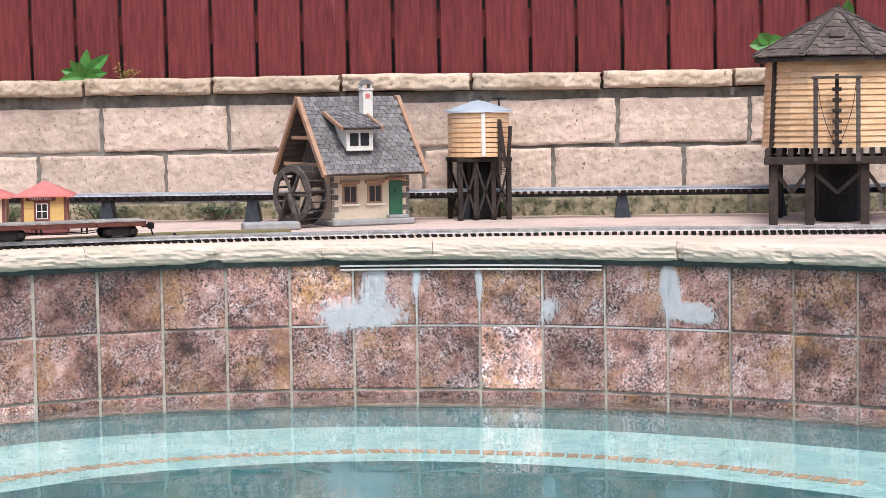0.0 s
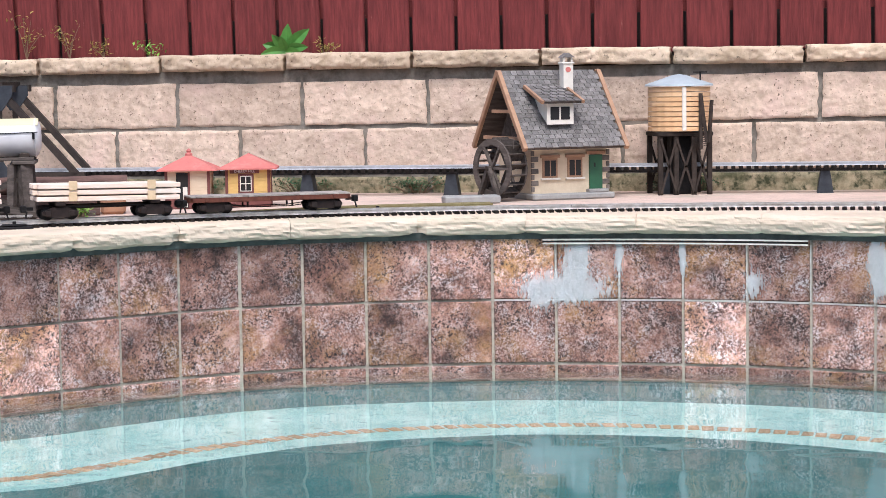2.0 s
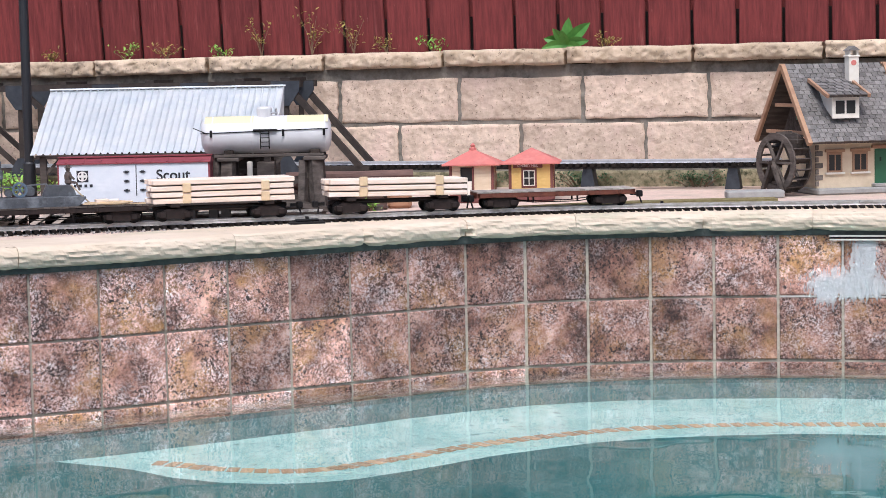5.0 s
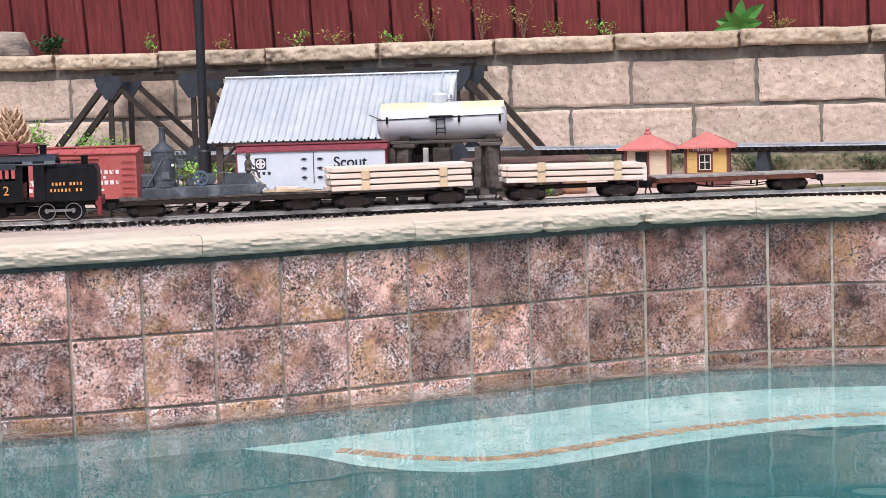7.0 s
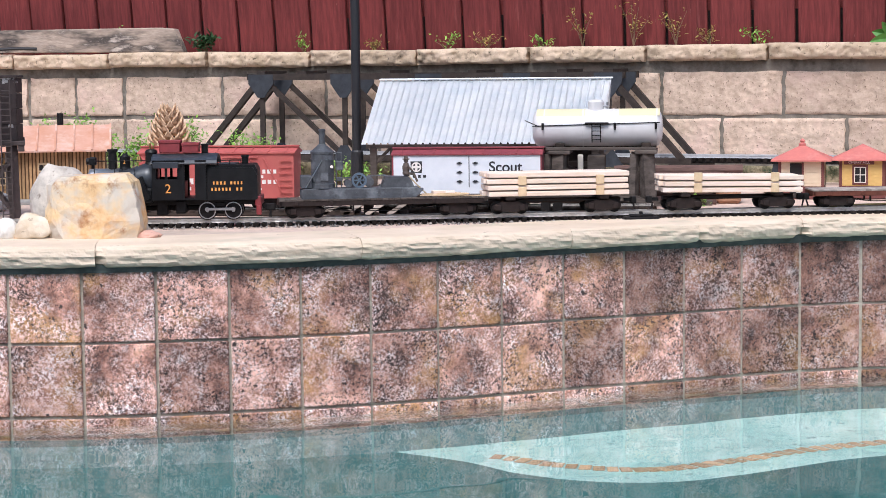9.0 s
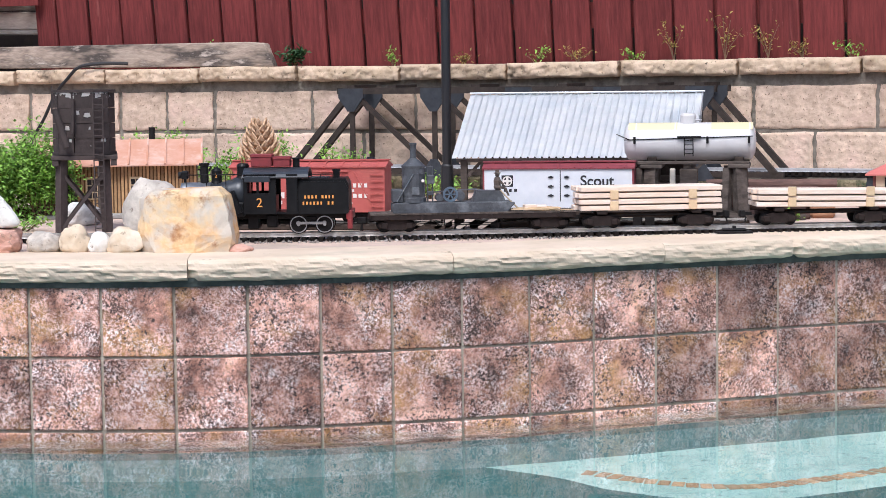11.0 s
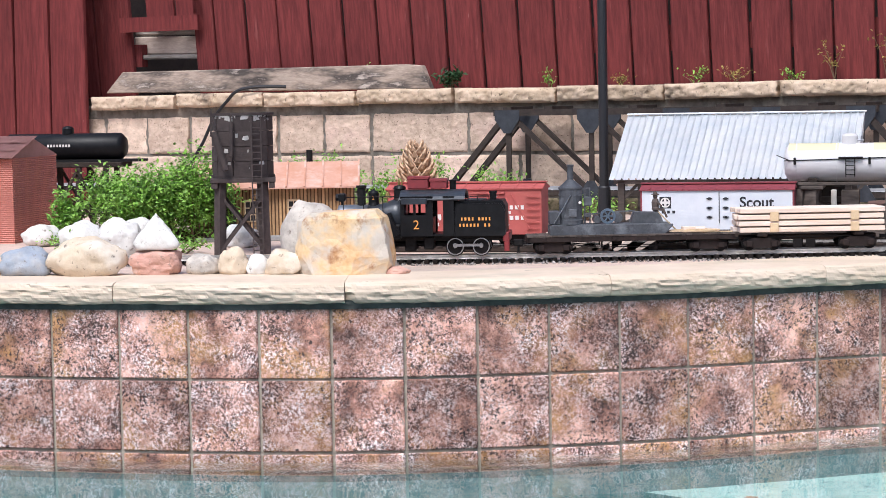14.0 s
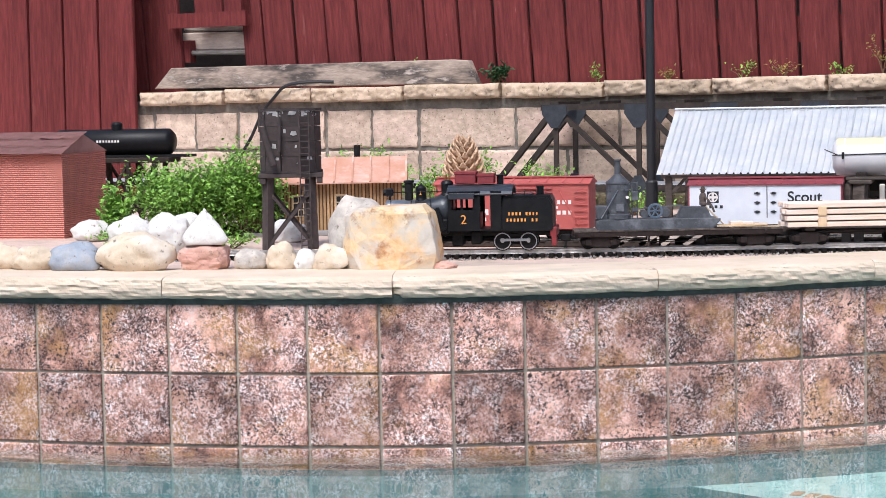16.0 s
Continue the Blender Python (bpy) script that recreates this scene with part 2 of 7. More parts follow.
# waterline of the pool, every four tiles from the east end to the west end
PLAN = [Vector(q) for q in ((1.72, -1.62), (1.36, -1.03), (0.941, -0.539), (0.44, -0.165), (-0.154, 0.032), (-0.774, 0.009), (-1.336, -0.269),
                            (-1.883, -0.577), (-2.477, -0.780), (-3.101, -0.824), (-3.73, -0.80), (-4.35, -0.86), (-4.95, -1.05))]


def spline(ctrl, steps=16):
    pts = []
    for i in range(1, len(ctrl) - 2):
        p0, p1, p2, p3 = ctrl[i - 1:i + 3]
        for s in range(steps):
            t = s / steps
            pts.append(0.5 * (2 * p1 + (p2 - p0) * t + (2 * p0 - 5 * p1 + 4 * p2 - p3) * t * t + (3 * p1 - p0 - 3 * p2 + p3) * t ** 3))
    pts.append(ctrl[-2])
    return pts


class Curve:
    """A plan curve by arc length."""
    def __init__(self, pts):
        self.p = pts
        self.s = [0.0]
        for a, b in zip(pts, pts[1:]):
            self.s.append(self.s[-1] + (b - a).length)

    def at(self, s):
        i = min(max(sum(1 for q in self.s if q <= s) - 1, 0), len(self.p) - 2)
        a, b = self.p[i], self.p[i + 1]
        f = (s - self.s[i]) / (self.s[i + 1] - self.s[i])
        d = (b - a).normalized()
        return a + (b - a) * f, d

    def off(self, s, o):
        """Point at arc length s, set o metres back from the water."""
        q, d = self.at(s)
        return q + Vector((d[1], -d[0])) * o


POOL = Curve(spline(PLAN))
S_J1 = min(zip(POOL.s, POOL.p), key=lambda q: (q[1] - PLAN[4]).length)[0]
S_END = POOL.s[-1]


def strip(name, material, o0, z0, o1, z1, n=160, s0=0.0, s1=None, curve=POOL):
    """A sheet along the pool edge between two offsets and heights."""
    bm = B()
    s1 = s1 or S_END
    a = b = None
    for i in range(n + 1):
        s = s0 + (s1 - s0) * i / n
        p, q = curve.off(s, o0), curve.off(s, o1)
        c, d = bm.verts.new((p[0], p[1], z0)), bm.verts.new((q[0], q[1], z1))
        if a:
            bm.faces.new((a, c, d, b))
        a, b = c, d
    return part(name, bm, material)


# retaining wall line: s metres west of the origin, o metres behind the face
W_A, W_B = 1.124, -0.279
W_C = 1 / math.hypot(1, W_B)


def wall_at(s, o=0.0, z=0.0):
    return Vector((-s * W_C - W_B * o * W_C, W_A - W_B * s * W_C + o * W_C, z - 0.0035 * s))


WALL_YAW = math.degrees(math.atan(W_B))
COURSE_TOP, COURSE_H, CAP_L = 0.751, 0.1446, 0.3867

# ---------- ground, deck and pool ----------
bm = B()
sheet = [bm.verts.new(v) for v in ((-300, 1.2, -1.6), (300, 1.2, -1.6), (300, 300, -1.6), (-300, 300, -1.6), (-300, -300, -1.6), (300, -300, -1.6))]
bm.faces.new((sheet[0], sheet[1], sheet[2], sheet[3]))
bm.faces.new((sheet[4], sheet[5], sheet[1], sheet[0]))
tagged(part("ground", bm, SOIL), "bare dark soil round the yard", "ground", kind="structure")
def sheet_between(name, material, curve_o, z, back):
    """A level sheet from the pool edge back to a line behind it."""
    bm = B()
    a = b = None
    for i in range(161):
        s = S_END * i / 160
        p = POOL.off(s, curve_o)
        q = back(p)
        c, d = bm.verts.new((p[0], p[1], z)), bm.verts.new((q[0], q[1], z))
        if a:
            bm.faces.new((a, b, d, c))
        a, b = c, d
    bmesh.ops.recalc_face_normals(bm, faces=bm.faces[:])
    return part(name, bm, material)


tagged(sheet_between("deck", DECK, 0.10, DECK_Z, lambda p: (p[0] * 1.6, W_A - W_B * -p[0] * 1.6 + 0.05)), "pinkish concrete deck behind the pool coping", "deck", kind="structure")

# pool shell below the water
pool_wall = tagged(strip("pool_wall", GROUT, 0.0048, -1.3, 0.0048, COPING_LOW + 0.02), "curved pool wall with slate-look waterline tiles", "pool wall", kind="structure")
bm = B()
bench = [Vector(q) for q in ((1.3, -1.9), (1.10, -1.55), (0.816, -1.136), (0.456, -0.748), (0.0, -0.505), (-0.5, -0.465), (-0.87, -0.60), (-1.13, -0.79), (-1.29, -0.862),
                             (-1.48, -0.822), (-1.63, -0.738), (-1.85, -0.66))]
edge = spline([bench[0]] + bench + [bench[-1]], 8)
rope_curve = Curve(edge)
front = [rope_curve.off(q, -0.085 * min(1.0, (rope_curve.s[-1] - q) / 0.45)) for q in rope_curve.s]
top = [bm.verts.new((p[0], p[1], -0.30)) for p in front]
low = [bm.verts.new((p[0], p[1], -1.3)) for p in front]
back = [bm.verts.new((p[0], p[1] + 1.2, -0.30)) for p in front]
for i in range(len(edge) - 1):
    bm.faces.new((top[i], top[i + 1], back[i + 1], back[i]))
    # Side faces take the plaster copy coloured as dimmed by depth.
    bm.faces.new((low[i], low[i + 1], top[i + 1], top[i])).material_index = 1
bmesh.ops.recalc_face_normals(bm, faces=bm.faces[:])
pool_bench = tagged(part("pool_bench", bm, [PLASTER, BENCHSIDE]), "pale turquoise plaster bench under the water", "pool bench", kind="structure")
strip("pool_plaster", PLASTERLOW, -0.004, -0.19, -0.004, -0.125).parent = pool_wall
# Cove added so the dark reflection-coloured band reaches further over the bench.
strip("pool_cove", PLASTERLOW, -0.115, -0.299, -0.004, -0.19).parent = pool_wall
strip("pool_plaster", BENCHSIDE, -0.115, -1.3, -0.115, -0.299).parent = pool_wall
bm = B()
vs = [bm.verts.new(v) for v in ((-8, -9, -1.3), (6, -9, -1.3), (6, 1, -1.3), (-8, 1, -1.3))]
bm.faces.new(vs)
tagged(part("pool_floor", bm, DEEP), "plaster pool floor coloured dark blue-green for the water's depth", "pool floor", kind="structure")

bm = B()
n = 160
near = []
for i in range(n + 1):
    p = POOL.off(S_END * i / n, 0.012)
    near.append(p)
vs = [bm.verts.new((p[0], p[1], WATER_Z)) for p in near]
f = bm.faces.new(vs + [bm.verts.new((-8, -1.05, WATER_Z)), bm.verts.new((-8, -9, WATER_Z)), bm.verts.new((6, -9, WATER_Z)), bm.verts.new((6, -1.62, WATER_Z))])
bmesh.ops.triangulate(bm, faces=[f])
bmesh.ops.recalc_face_normals(bm, faces=bm.faces[:])
if bm.faces[0].normal.z < 0:
    bmesh.ops.reverse_faces(bm, faces=bm.faces[:])
water = tagged(part("water", bm, WATER), "clear still turquoise pool water", "water", kind="structure")
water.visible_shadow = False

# far sides of the pool and the yard, behind the camera
FAR = mat("stucco", (0.55, 0.50, 0.44), 0.9, color2=(0.48, 0.43, 0.38), scale=20, bump=0.4)
for name, x0, x1, y0, y1, z0, z1 in (("pool_wall_south", -8.2, 6.2, -9.3, -9.0, -1.3, 0.40), ("pool_wall_west", -8.2, -8.0, -9.0, -1.0, -1.3, 0.40),
                                     ("pool_wall_east", 6.0, 6.2, -9.0, -1.6, -1.3, 0.40), ("house_wall_south", -14, 12, -14.3, -14.0, -1.6, 3.0)):
    bm = B()
    box(bm, x0, x1, y0, y1, z0, z1)
    tagged(part(name, bm, FAR), "plain stucco wall closing the yard", "wall", kind="structure")

# coping stones
random.seed(3)
s = 0.05
joints = [s]
while s < S_END - 0.3:
    s += random.uniform(0.27, 0.33) if s < S_J1 + 1.3 else random.uniform(0.42, 0.6)
    joints.append(s)
coping = thing("coping", "cream-painted flagstone coping round the pool edge", "coping", kind="structure")
PROFILE = ((0.004, 0.3585), (-0.016, 0.3590), (-0.025, 0.3625), (-0.0285, 0.3680), (-0.0300, 0.3740), (-0.0310, 0.3800), (-0.0315, 0.3860), (-0.0305, 0.3915), (-0.0285, 0.3965), (-0.025, 0.4015), (-0.018, 0.4055), (-0.006, 0.4075),
           (0.05, 0.4080), (0.12, 0.4080), (0.20, 0.4070), (0.20, 0.36))
for k, (a, b) in enumerate(zip(joints, joints[1:])):
    bm = B()
    rows = []
    n = max(10, int((b - a) / 0.0055))
    lip = random.uniform(-0.005, 0.005)
    nick = [random.random() < 0.4, random.random() < 0.4]
    for i in range(n + 1):
        u = i / n
        s = a + 0.0005 + (b - a - 0.0010) * u
        end = min(u, 1 - u) * (b - a)
        chip = (0.016 if nick[u > 0.5] else 0.003) * max(0, 1 - end / 0.020) ** 0.7
        ring = []
        for j, (o, z) in enumerate(PROFILE):
            w = dz = 0.0
            if j < 12:
                ledge = noise.noise((s * 4.0, math.floor((j + 0.8 * math.sin(s * 9 + k)) / 4.5) * 2.3, k * 0.7))
                w = 0.0040 * ledge + 0.003 * noise.noise((s * 22, j * 0.9, 7)) + 0.0025 * noise.noise((s * 70, j * 1.9, 17)) + lip
                dz = 0.0022 * noise.noise((s * 6, j * 0.25, 3)) + 0.0015 * noise.noise((s * 40, j * 0.6, 9))
                w += chip * (1.0 if j < 6 else 0.5)
                if j < 3:
                    dz += chip * 0.5 + 0.004 * max(0.0, noise.noise((s * 13, 2.0, 31)))
            p = POOL.off(s, o + w)
            ring.append(bm.verts.new((p[0], p[1], min(z + dz, 0.4095))))
        rows.append(ring)
    m = len(PROFILE)
    for r0, r1 in zip(rows, rows[1:]):
        for j in range(m):
            bm.faces.new((r0[j], r0[(j + 1) % m], r1[(j + 1) % m], r1[j]))
    bm.faces.new([bm.verts.new(v.co) for v in rows[0]])
    bm.faces.new([bm.verts.new(v.co) for v in rows[-1][::-1]])
    bmesh.ops.recalc_face_normals(bm, faces=bm.faces[:])
    part("coping_stone", bm, COPING, coping)
# Mortar strip whose dark colour carries the shadow under the coping lip.
part_ob = strip("mortar_bed", mat("coping_shade_mortar", (0.10, 0.11, 0.10), 0.95, color2=(0.06, 0.065, 0.06), scale=40, bump=0.8), -0.006, 0.347, -0.012, 0.366)
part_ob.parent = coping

# ---------- retaining wall ----------
retaining_wall = thing("retaining_wall", "tan split-face concrete block retaining wall with mossy joints", "wall", kind="structure")
S0, S1 = -2.6, 4.62
bm = B()
lo, hi = [], []
quad = [wall_at(S0, 0.0085), wall_at(S1, 0.0085), wall_at(S1, 0.20), wall_at(S0, 0.20)]
prism(bm, [(q.x, q.y) for q in quad], -1.6, 0.778)
part("mortar_core", bm, MORTAR, retaining_wall)


def rough_block(length, depth, height, seed, bev=0.004, amp=0.0036, nx=64, nz=26):
    """A split-face block: front face towards -y, uneven, with worn edges."""
    bm = B()
    grid = []
    for j in range(nz + 1):
        row = []
        for i in range(nx + 1):
            u, v = i / nx, j / nz
            e = min(min(u, 1 - u) * length, min(v, 1 - v) * height)
            y = -depth / 2 + bev * max(0, 1 - e / bev) ** 2
            w = noise.noise((u * length * 9 + seed * 3.1, v * height * 9, seed)) * amp + noise.noise((u * length * 30 + seed, v * height * 30, seed)) * amp * 0.6 + noise.noise((u * length * 80 + seed, v * height * 80, seed)) * amp * 0.7
            row.append(bm.verts.new(((u - 0.5) * length + (noise.noise((v * 6, seed, 1.5)) * 0.004 if i in (0, nx) else 0), y + w,
                                     (v - 0.5) * height + (noise.noise((u * 6, seed, 4.5)) * 0.003 if j in (0, nz) else 0))))
        grid.append(row)
    for j in range(nz):
        for i in range(nx):
            bm.faces.new((grid[j][i], grid[j][i + 1], grid[j + 1][i + 1], grid[j + 1][i]))
    ringf = grid[0] + [grid[j][nx] for j in range(1, nz + 1)] + grid[nz][::-1][1:] + [grid[j][0] for j in range(nz - 1, 0, -1)]
    ringf = [bm.verts.new(v.co) for v in ringf]
    rb = [bm.verts.new((v.co.x, depth / 2, v.co.z)) for v in ringf]
    k = len(ringf)
    for i in range(k):
        bm.faces.new((ringf[i], rb[i], rb[(i + 1) % k], ringf[(i + 1) % k]))
    return mesh_of("block", bm)


def shade(me, material):
    me.materials.append(material)
    for f in me.polygons:
        f.use_smooth = True
    return me


block_meshes = [shade(rough_block(CAP_L - 0.009, 0.06, COURSE_H - 0.010, k + 1), BLOCK) for k in range(6)]
half_meshes = [shade(rough_block(CAP_L * 0.5 - 0.012, 0.06, COURSE_H - 0.010, k + 11, nx=18), BLOCK) for k in range(4)]
cap_meshes = [shade(rough_block(CAP_L - 0.010, 0.16, 0.050, k + 21, bev=0.010, amp=0.010, nx=56, nz=10), CAPSTONE) for k in range(5)]
moss_block, moss_half = shade(rough_block(CAP_L - 0.012, 0.06, COURSE_H - 0.010, 41), MOSSBLOCK), shade(rough_block(CAP_L * 0.5 - 0.012, 0.06, COURSE_H - 0.010, 42, nx=18), MOSSBLOCK)
CAP_S0 = -1.334
rot_w = Euler((0, 0, radians(WALL_YAW))).to_matrix().to_4x4()
random.seed(5)
for c in range(3):
    zc = COURSE_TOP - COURSE_H * (c + 0.5)
    s = CAP_S0 + CAP_L * (-3.12 if c % 2 == 0 else -3.62)
    while s < S1 - 0.02:
        halfs = s > 2.75 and random.random() < 0.65
        ln = CAP_L * (0.5 if halfs else 1.0)
        me = random.choice(half_meshes if halfs else block_meshes)
        if s + ln < S1 + 0.15:
            ob = new("block", me if c < 2 else (moss_half if halfs else moss_block))
            ob.parent = retaining_wall
            ob.matrix_world = Matrix.Translation(wall_at(s + ln / 2, 0.030 + random.uniform(-0.004, 0.004), zc)) @ rot_w @ pose(0, 0, 0, random.uniform(-1, 1), random.uniform(-0.6, 0.6), 0) @ Matrix.Diagonal((random.uniform(0.982, 1.0), 1, random.uniform(0.965, 1.0), 1))
        s += ln
for k in range(-3, 16):
    if CAP_S0 + CAP_L * (k + 1) > S1 + 0.05:
        break
    ob = new("capstone", random.choice(cap_meshes))
    ob.parent = retaining_wall
    sag = random.uniform(-0.003, 0.003)
    ob.matrix_world = Matrix.Translation(wall_at(CAP_S0 + CAP_L * (k + 0.5), 0.052 + random.uniform(-0.008, 0.006), 0.803 + sag)) @ rot_w @ pose(0, 0, 0, 0, random.uniform(-0.5, 0.5), 0)

bm = B()
quad = [wall_at(S0, 0.10), wall_at(S1, 0.10), wall_at(S1 + 1, 2.5), wall_at(S0, 2.5)]
prism(bm, [(q.x, q.y) for q in quad], 0.6, 0.805)
tagged(part("planting_soil", bm, SOIL), "dark soil strip behind the capstones", "soil", kind="structure")

# ---------- fence ----------
fence = thing("fence", "dark red painted vertical board fence, weathered at the foot", "fence", kind="structure")
bm = B()
prism(bm, [(-0.0645, 0), (0.0645, 0), (0.0645, 0.018), (-0.0645, 0.018)], 0.0, 1.25)
bmesh.ops.bevel(bm, geom=[e for e in bm.edges if abs(e.verts[0].co.z - e.verts[1].co.z) > 1], offset=0.003, segments=1, affect="EDGES")
board = mesh_of("board", bm)
board.materials.append(FENCE)
FENCE_O, FENCE_S0, FENCE_P = 0.15, -2.615, 0.1392
random.seed(8)
s = FENCE_S0
while s < 4.95:
    lean = 0.4 + 1.2 * max(0, s - 0.4)
    lean = min(lean, 4.2)
    if not 4.02 < s < 4.36:
        ob = new("board", board)
        ob.parent = fence
        ob.matrix_world = Matrix.Translation(wall_at(s, FENCE_O + random.uniform(-0.003, 0.003), 0.815 + random.uniform(0, 0.008))) @ rot_w @ pose(0, 0, 0, 0, -lean + random.uniform(-0.3, 0.3), 0)
    s += FENCE_P
for sb, wide, lift in ((4.045, 0.68, 0.0), (4.405, 0.30, 0.0), (4.145, 0.98, 0.29), (4.283, 0.98, 0.29)):
    ob = new("board", board)
    ob.parent = fence
    ob.matrix_world = Matrix.Translation(wall_at(sb - 0.07 * lift, FENCE_O, 0.818 + lift)) @ rot_w @ pose(0, 0, 0, 0, -4.2, 0) @ Matrix.Diagonal((wide, 1, 1, 1))
for z in (0.98, 1.75):
    for sa, sb in ((-2.7, 4.05), (4.37, 5.0)):
        bm = B()
        beam(bm, wall_at(sa, FENCE_O + 0.04, z), wall_at(sb, FENCE_O + 0.04, z), 0.035, 0.085)
        part("rail", bm, FENCE, fence)

bm = B()
quad = [wall_at(-2.8, 0.75), wall_at(6.0, 0.75), wall_at(6.0, 0.85), wall_at(-2.8, 0.85)]
prism(bm, [(q.x, q.y) for q in quad], 0.5, 2.0)
tagged(part("neighbour_wall", bm, mat("dark_board_wall", (0.05, 0.035, 0.03), 0.9, color2=(0.03, 0.02, 0.02), scale=20)), "dark wall standing behind the board fence", "wall", kind="structure")
# ---------- model railway: shared materials ----------
BLACK = mat("black_paint", (0.006, 0.006, 0.007), 0.42, color2=(0.011, 0.011, 0.012), scale=60, bump=0.05, spec=0.22)
SOOT = mat("dark_plastic", (0.010, 0.0095, 0.010), 0.65, color2=(0.02, 0.018, 0.018), scale=90, bump=0.2, spec=0.15)
STEEL = mat("bright_steel", (0.55, 0.55, 0.57), 0.3, 0.9, color2=(0.4, 0.4, 0.42), scale=80)
SMOKEBOX = mat("graphite", (0.30, 0.32, 0.35), 0.35, 0.6, color2=(0.22, 0.24, 0.27), scale=70)
LAGGING = mat("blue_grey_lagging", (0.03, 0.035, 0.043), 0.35, 0.2, color2=(0.05, 0.056, 0.068), scale=70)
BRASS = mat("brass", (0.60, 0.42, 0.16), 0.3, 0.9, color2=(0.45, 0.3, 0.1), scale=60)
REDPART = mat("red_paint", (0.22, 0.025, 0.028), 0.5, color2=(0.16, 0.02, 0.022), scale=60)
ORANGE = mat("orange_lettering", (0.75, 0.33, 0.07), 0.6)
GREYMACHINE = mat("grey_machine_paint", (0.075, 0.08, 0.092), 0.6, color2=(0.04, 0.043, 0.05), scale=60, color3=(0.16, 0.17, 0.19), scale3=25, bump=0.2)
BROWNCAR = mat("brown_car", (0.030, 0.020, 0.018), 0.7, color2=(0.018, 0.013, 0.012), scale=80, bump=0.2, spec=0.2)
REDBROWN = mat("red_brown_car", (0.16, 0.055, 0.035), 0.7, color2=(0.10, 0.035, 0.025), scale=60, bump=0.2, spec=0.2)
BOXRED = mat("oxide_red_car", (0.47, 0.105, 0.09), 0.65, color2=(0.40, 0.085, 0.075), scale=30, bump=0.1, color3=(0.42, 0.11, 0.09), scale3=9)
REEFERWHITE = mat("reefer_white", (0.74, 0.75, 0.79), 0.55, color2=(0.66, 0.68, 0.73), scale=25, color3=(0.72, 0.72, 0.74), scale3=8)
REEFERROOF = mat("reefer_roof", (0.27, 0.05, 0.06), 0.6, color2=(0.20, 0.04, 0.05), scale=30)
WHITE = mat("white_lettering", (0.75, 0.70, 0.66), 0.7)
INK = mat("black_lettering", (0.02, 0.02, 0.025), 0.7)
LUMBER = mat("fresh_lumber", (0.80, 0.66, 0.56), 0.8, color2=(0.70, 0.54, 0.42), scale=30, stretch=(0.3, 3, 3), bump=0.2, island=0.12, color3=(0.84, 0.73, 0.66), scale3=20)
STAKE = mat("tan_stake", (0.70, 0.52, 0.33), 0.8, color2=(0.56, 0.40, 0.24), scale=40)
TIE = mat("sleeper_plastic", (0.010, 0.008, 0.007), 0.85, color2=(0.022, 0.018, 0.016), scale=60, objvar=0.3, spec=0.1)
RAILTOP = mat("rail", (0.68, 0.65, 0.62), 0.38, 0.45, color2=(0.42, 0.38, 0.34), scale=50)
REARRAIL = mat("polished_rail", (0.58, 0.58, 0.60), 0.45, 0.2, color2=(0.44, 0.44, 0.46), scale=50)
RAILBRASS = mat("brass_rail", (0.42, 0.36, 0.18), 0.5, 0.6, color2=(0.30, 0.25, 0.12), scale=50)
OLDWOOD = mat("weathered_timber", (0.12, 0.098, 0.085), 0.9, color2=(0.05, 0.04, 0.035), scale=30, stretch=(0.4, 2, 2), bump=0.5, objvar=0.25, spec=0.2)
DARKWOOD = mat("creosote_timber", (0.025, 0.019, 0.016), 0.85, color2=(0.05, 0.037, 0.03), scale=40, bump=0.4, objvar=0.3, spec=0.2)
GREYWOOD = mat("bleached_timber", (0.42, 0.37, 0.33), 0.9, color2=(0.26, 0.22, 0.19), scale=24, stretch=(0.4, 3, 3), bump=0.5, objvar=0.2)
TRUSSPAINT = mat("dark_truss", (0.030, 0.024, 0.022), 0.75, color2=(0.055, 0.043, 0.036), scale=40, bump=0.3, spec=0.2)
GUSSET = mat("blue_grey_plate", (0.03, 0.034, 0.042), 0.6, color2=(0.05, 0.055, 0.065), scale=40, spec=0.2)
ROOFMETAL = mat("white_corrugated", (0.90, 0.91, 0.92), 0.6, 0.0, color2=(0.74, 0.78, 0.82), scale=14, color3=(0.84, 0.85, 0.86), scale3=5)
TANKMETAL = mat("silver_tank", (0.70, 0.68, 0.68), 0.45, 0.0, color2=(0.60, 0.58, 0.58), scale=12)
TANKTOP = mat("yellowed_tank_paint", (0.72, 0.63, 0.36), 0.6, color2=(0.62, 0.56, 0.38), scale=14)
TOWERWOOD = mat("yellow_stave", (0.74, 0.47, 0.25), 0.75, color2=(0.64, 0.38, 0.19), scale=30, stretch=(0.5, 0.5, 3), bump=0.3, objvar=0.08, color3=(0.78, 0.55, 0.34), scale3=8)
SHINGLE = mat("grey_shingle", (0.205, 0.19, 0.18), 0.85, color2=(0.135, 0.122, 0.115), scale=60, bump=0.4, objvar=0.25, color3=(0.23, 0.21, 0.20), scale3=20, spec=0.2)
PLASTERWALL = mat("cream_plaster", (0.72, 0.60, 0.44), 0.85, color2=(0.62, 0.50, 0.35), scale=30, bump=0.3)
BARGE = mat("tan_bargeboard", (0.42, 0.25, 0.15), 0.8, color2=(0.32, 0.18, 0.11), scale=30)
GREEN = mat("green_door", (0.03, 0.13, 0.06), 0.6, color2=(0.025, 0.10, 0.05), scale=40)
GLASSDARK = mat("dark_pane", (0.03, 0.028, 0.028), 0.15)
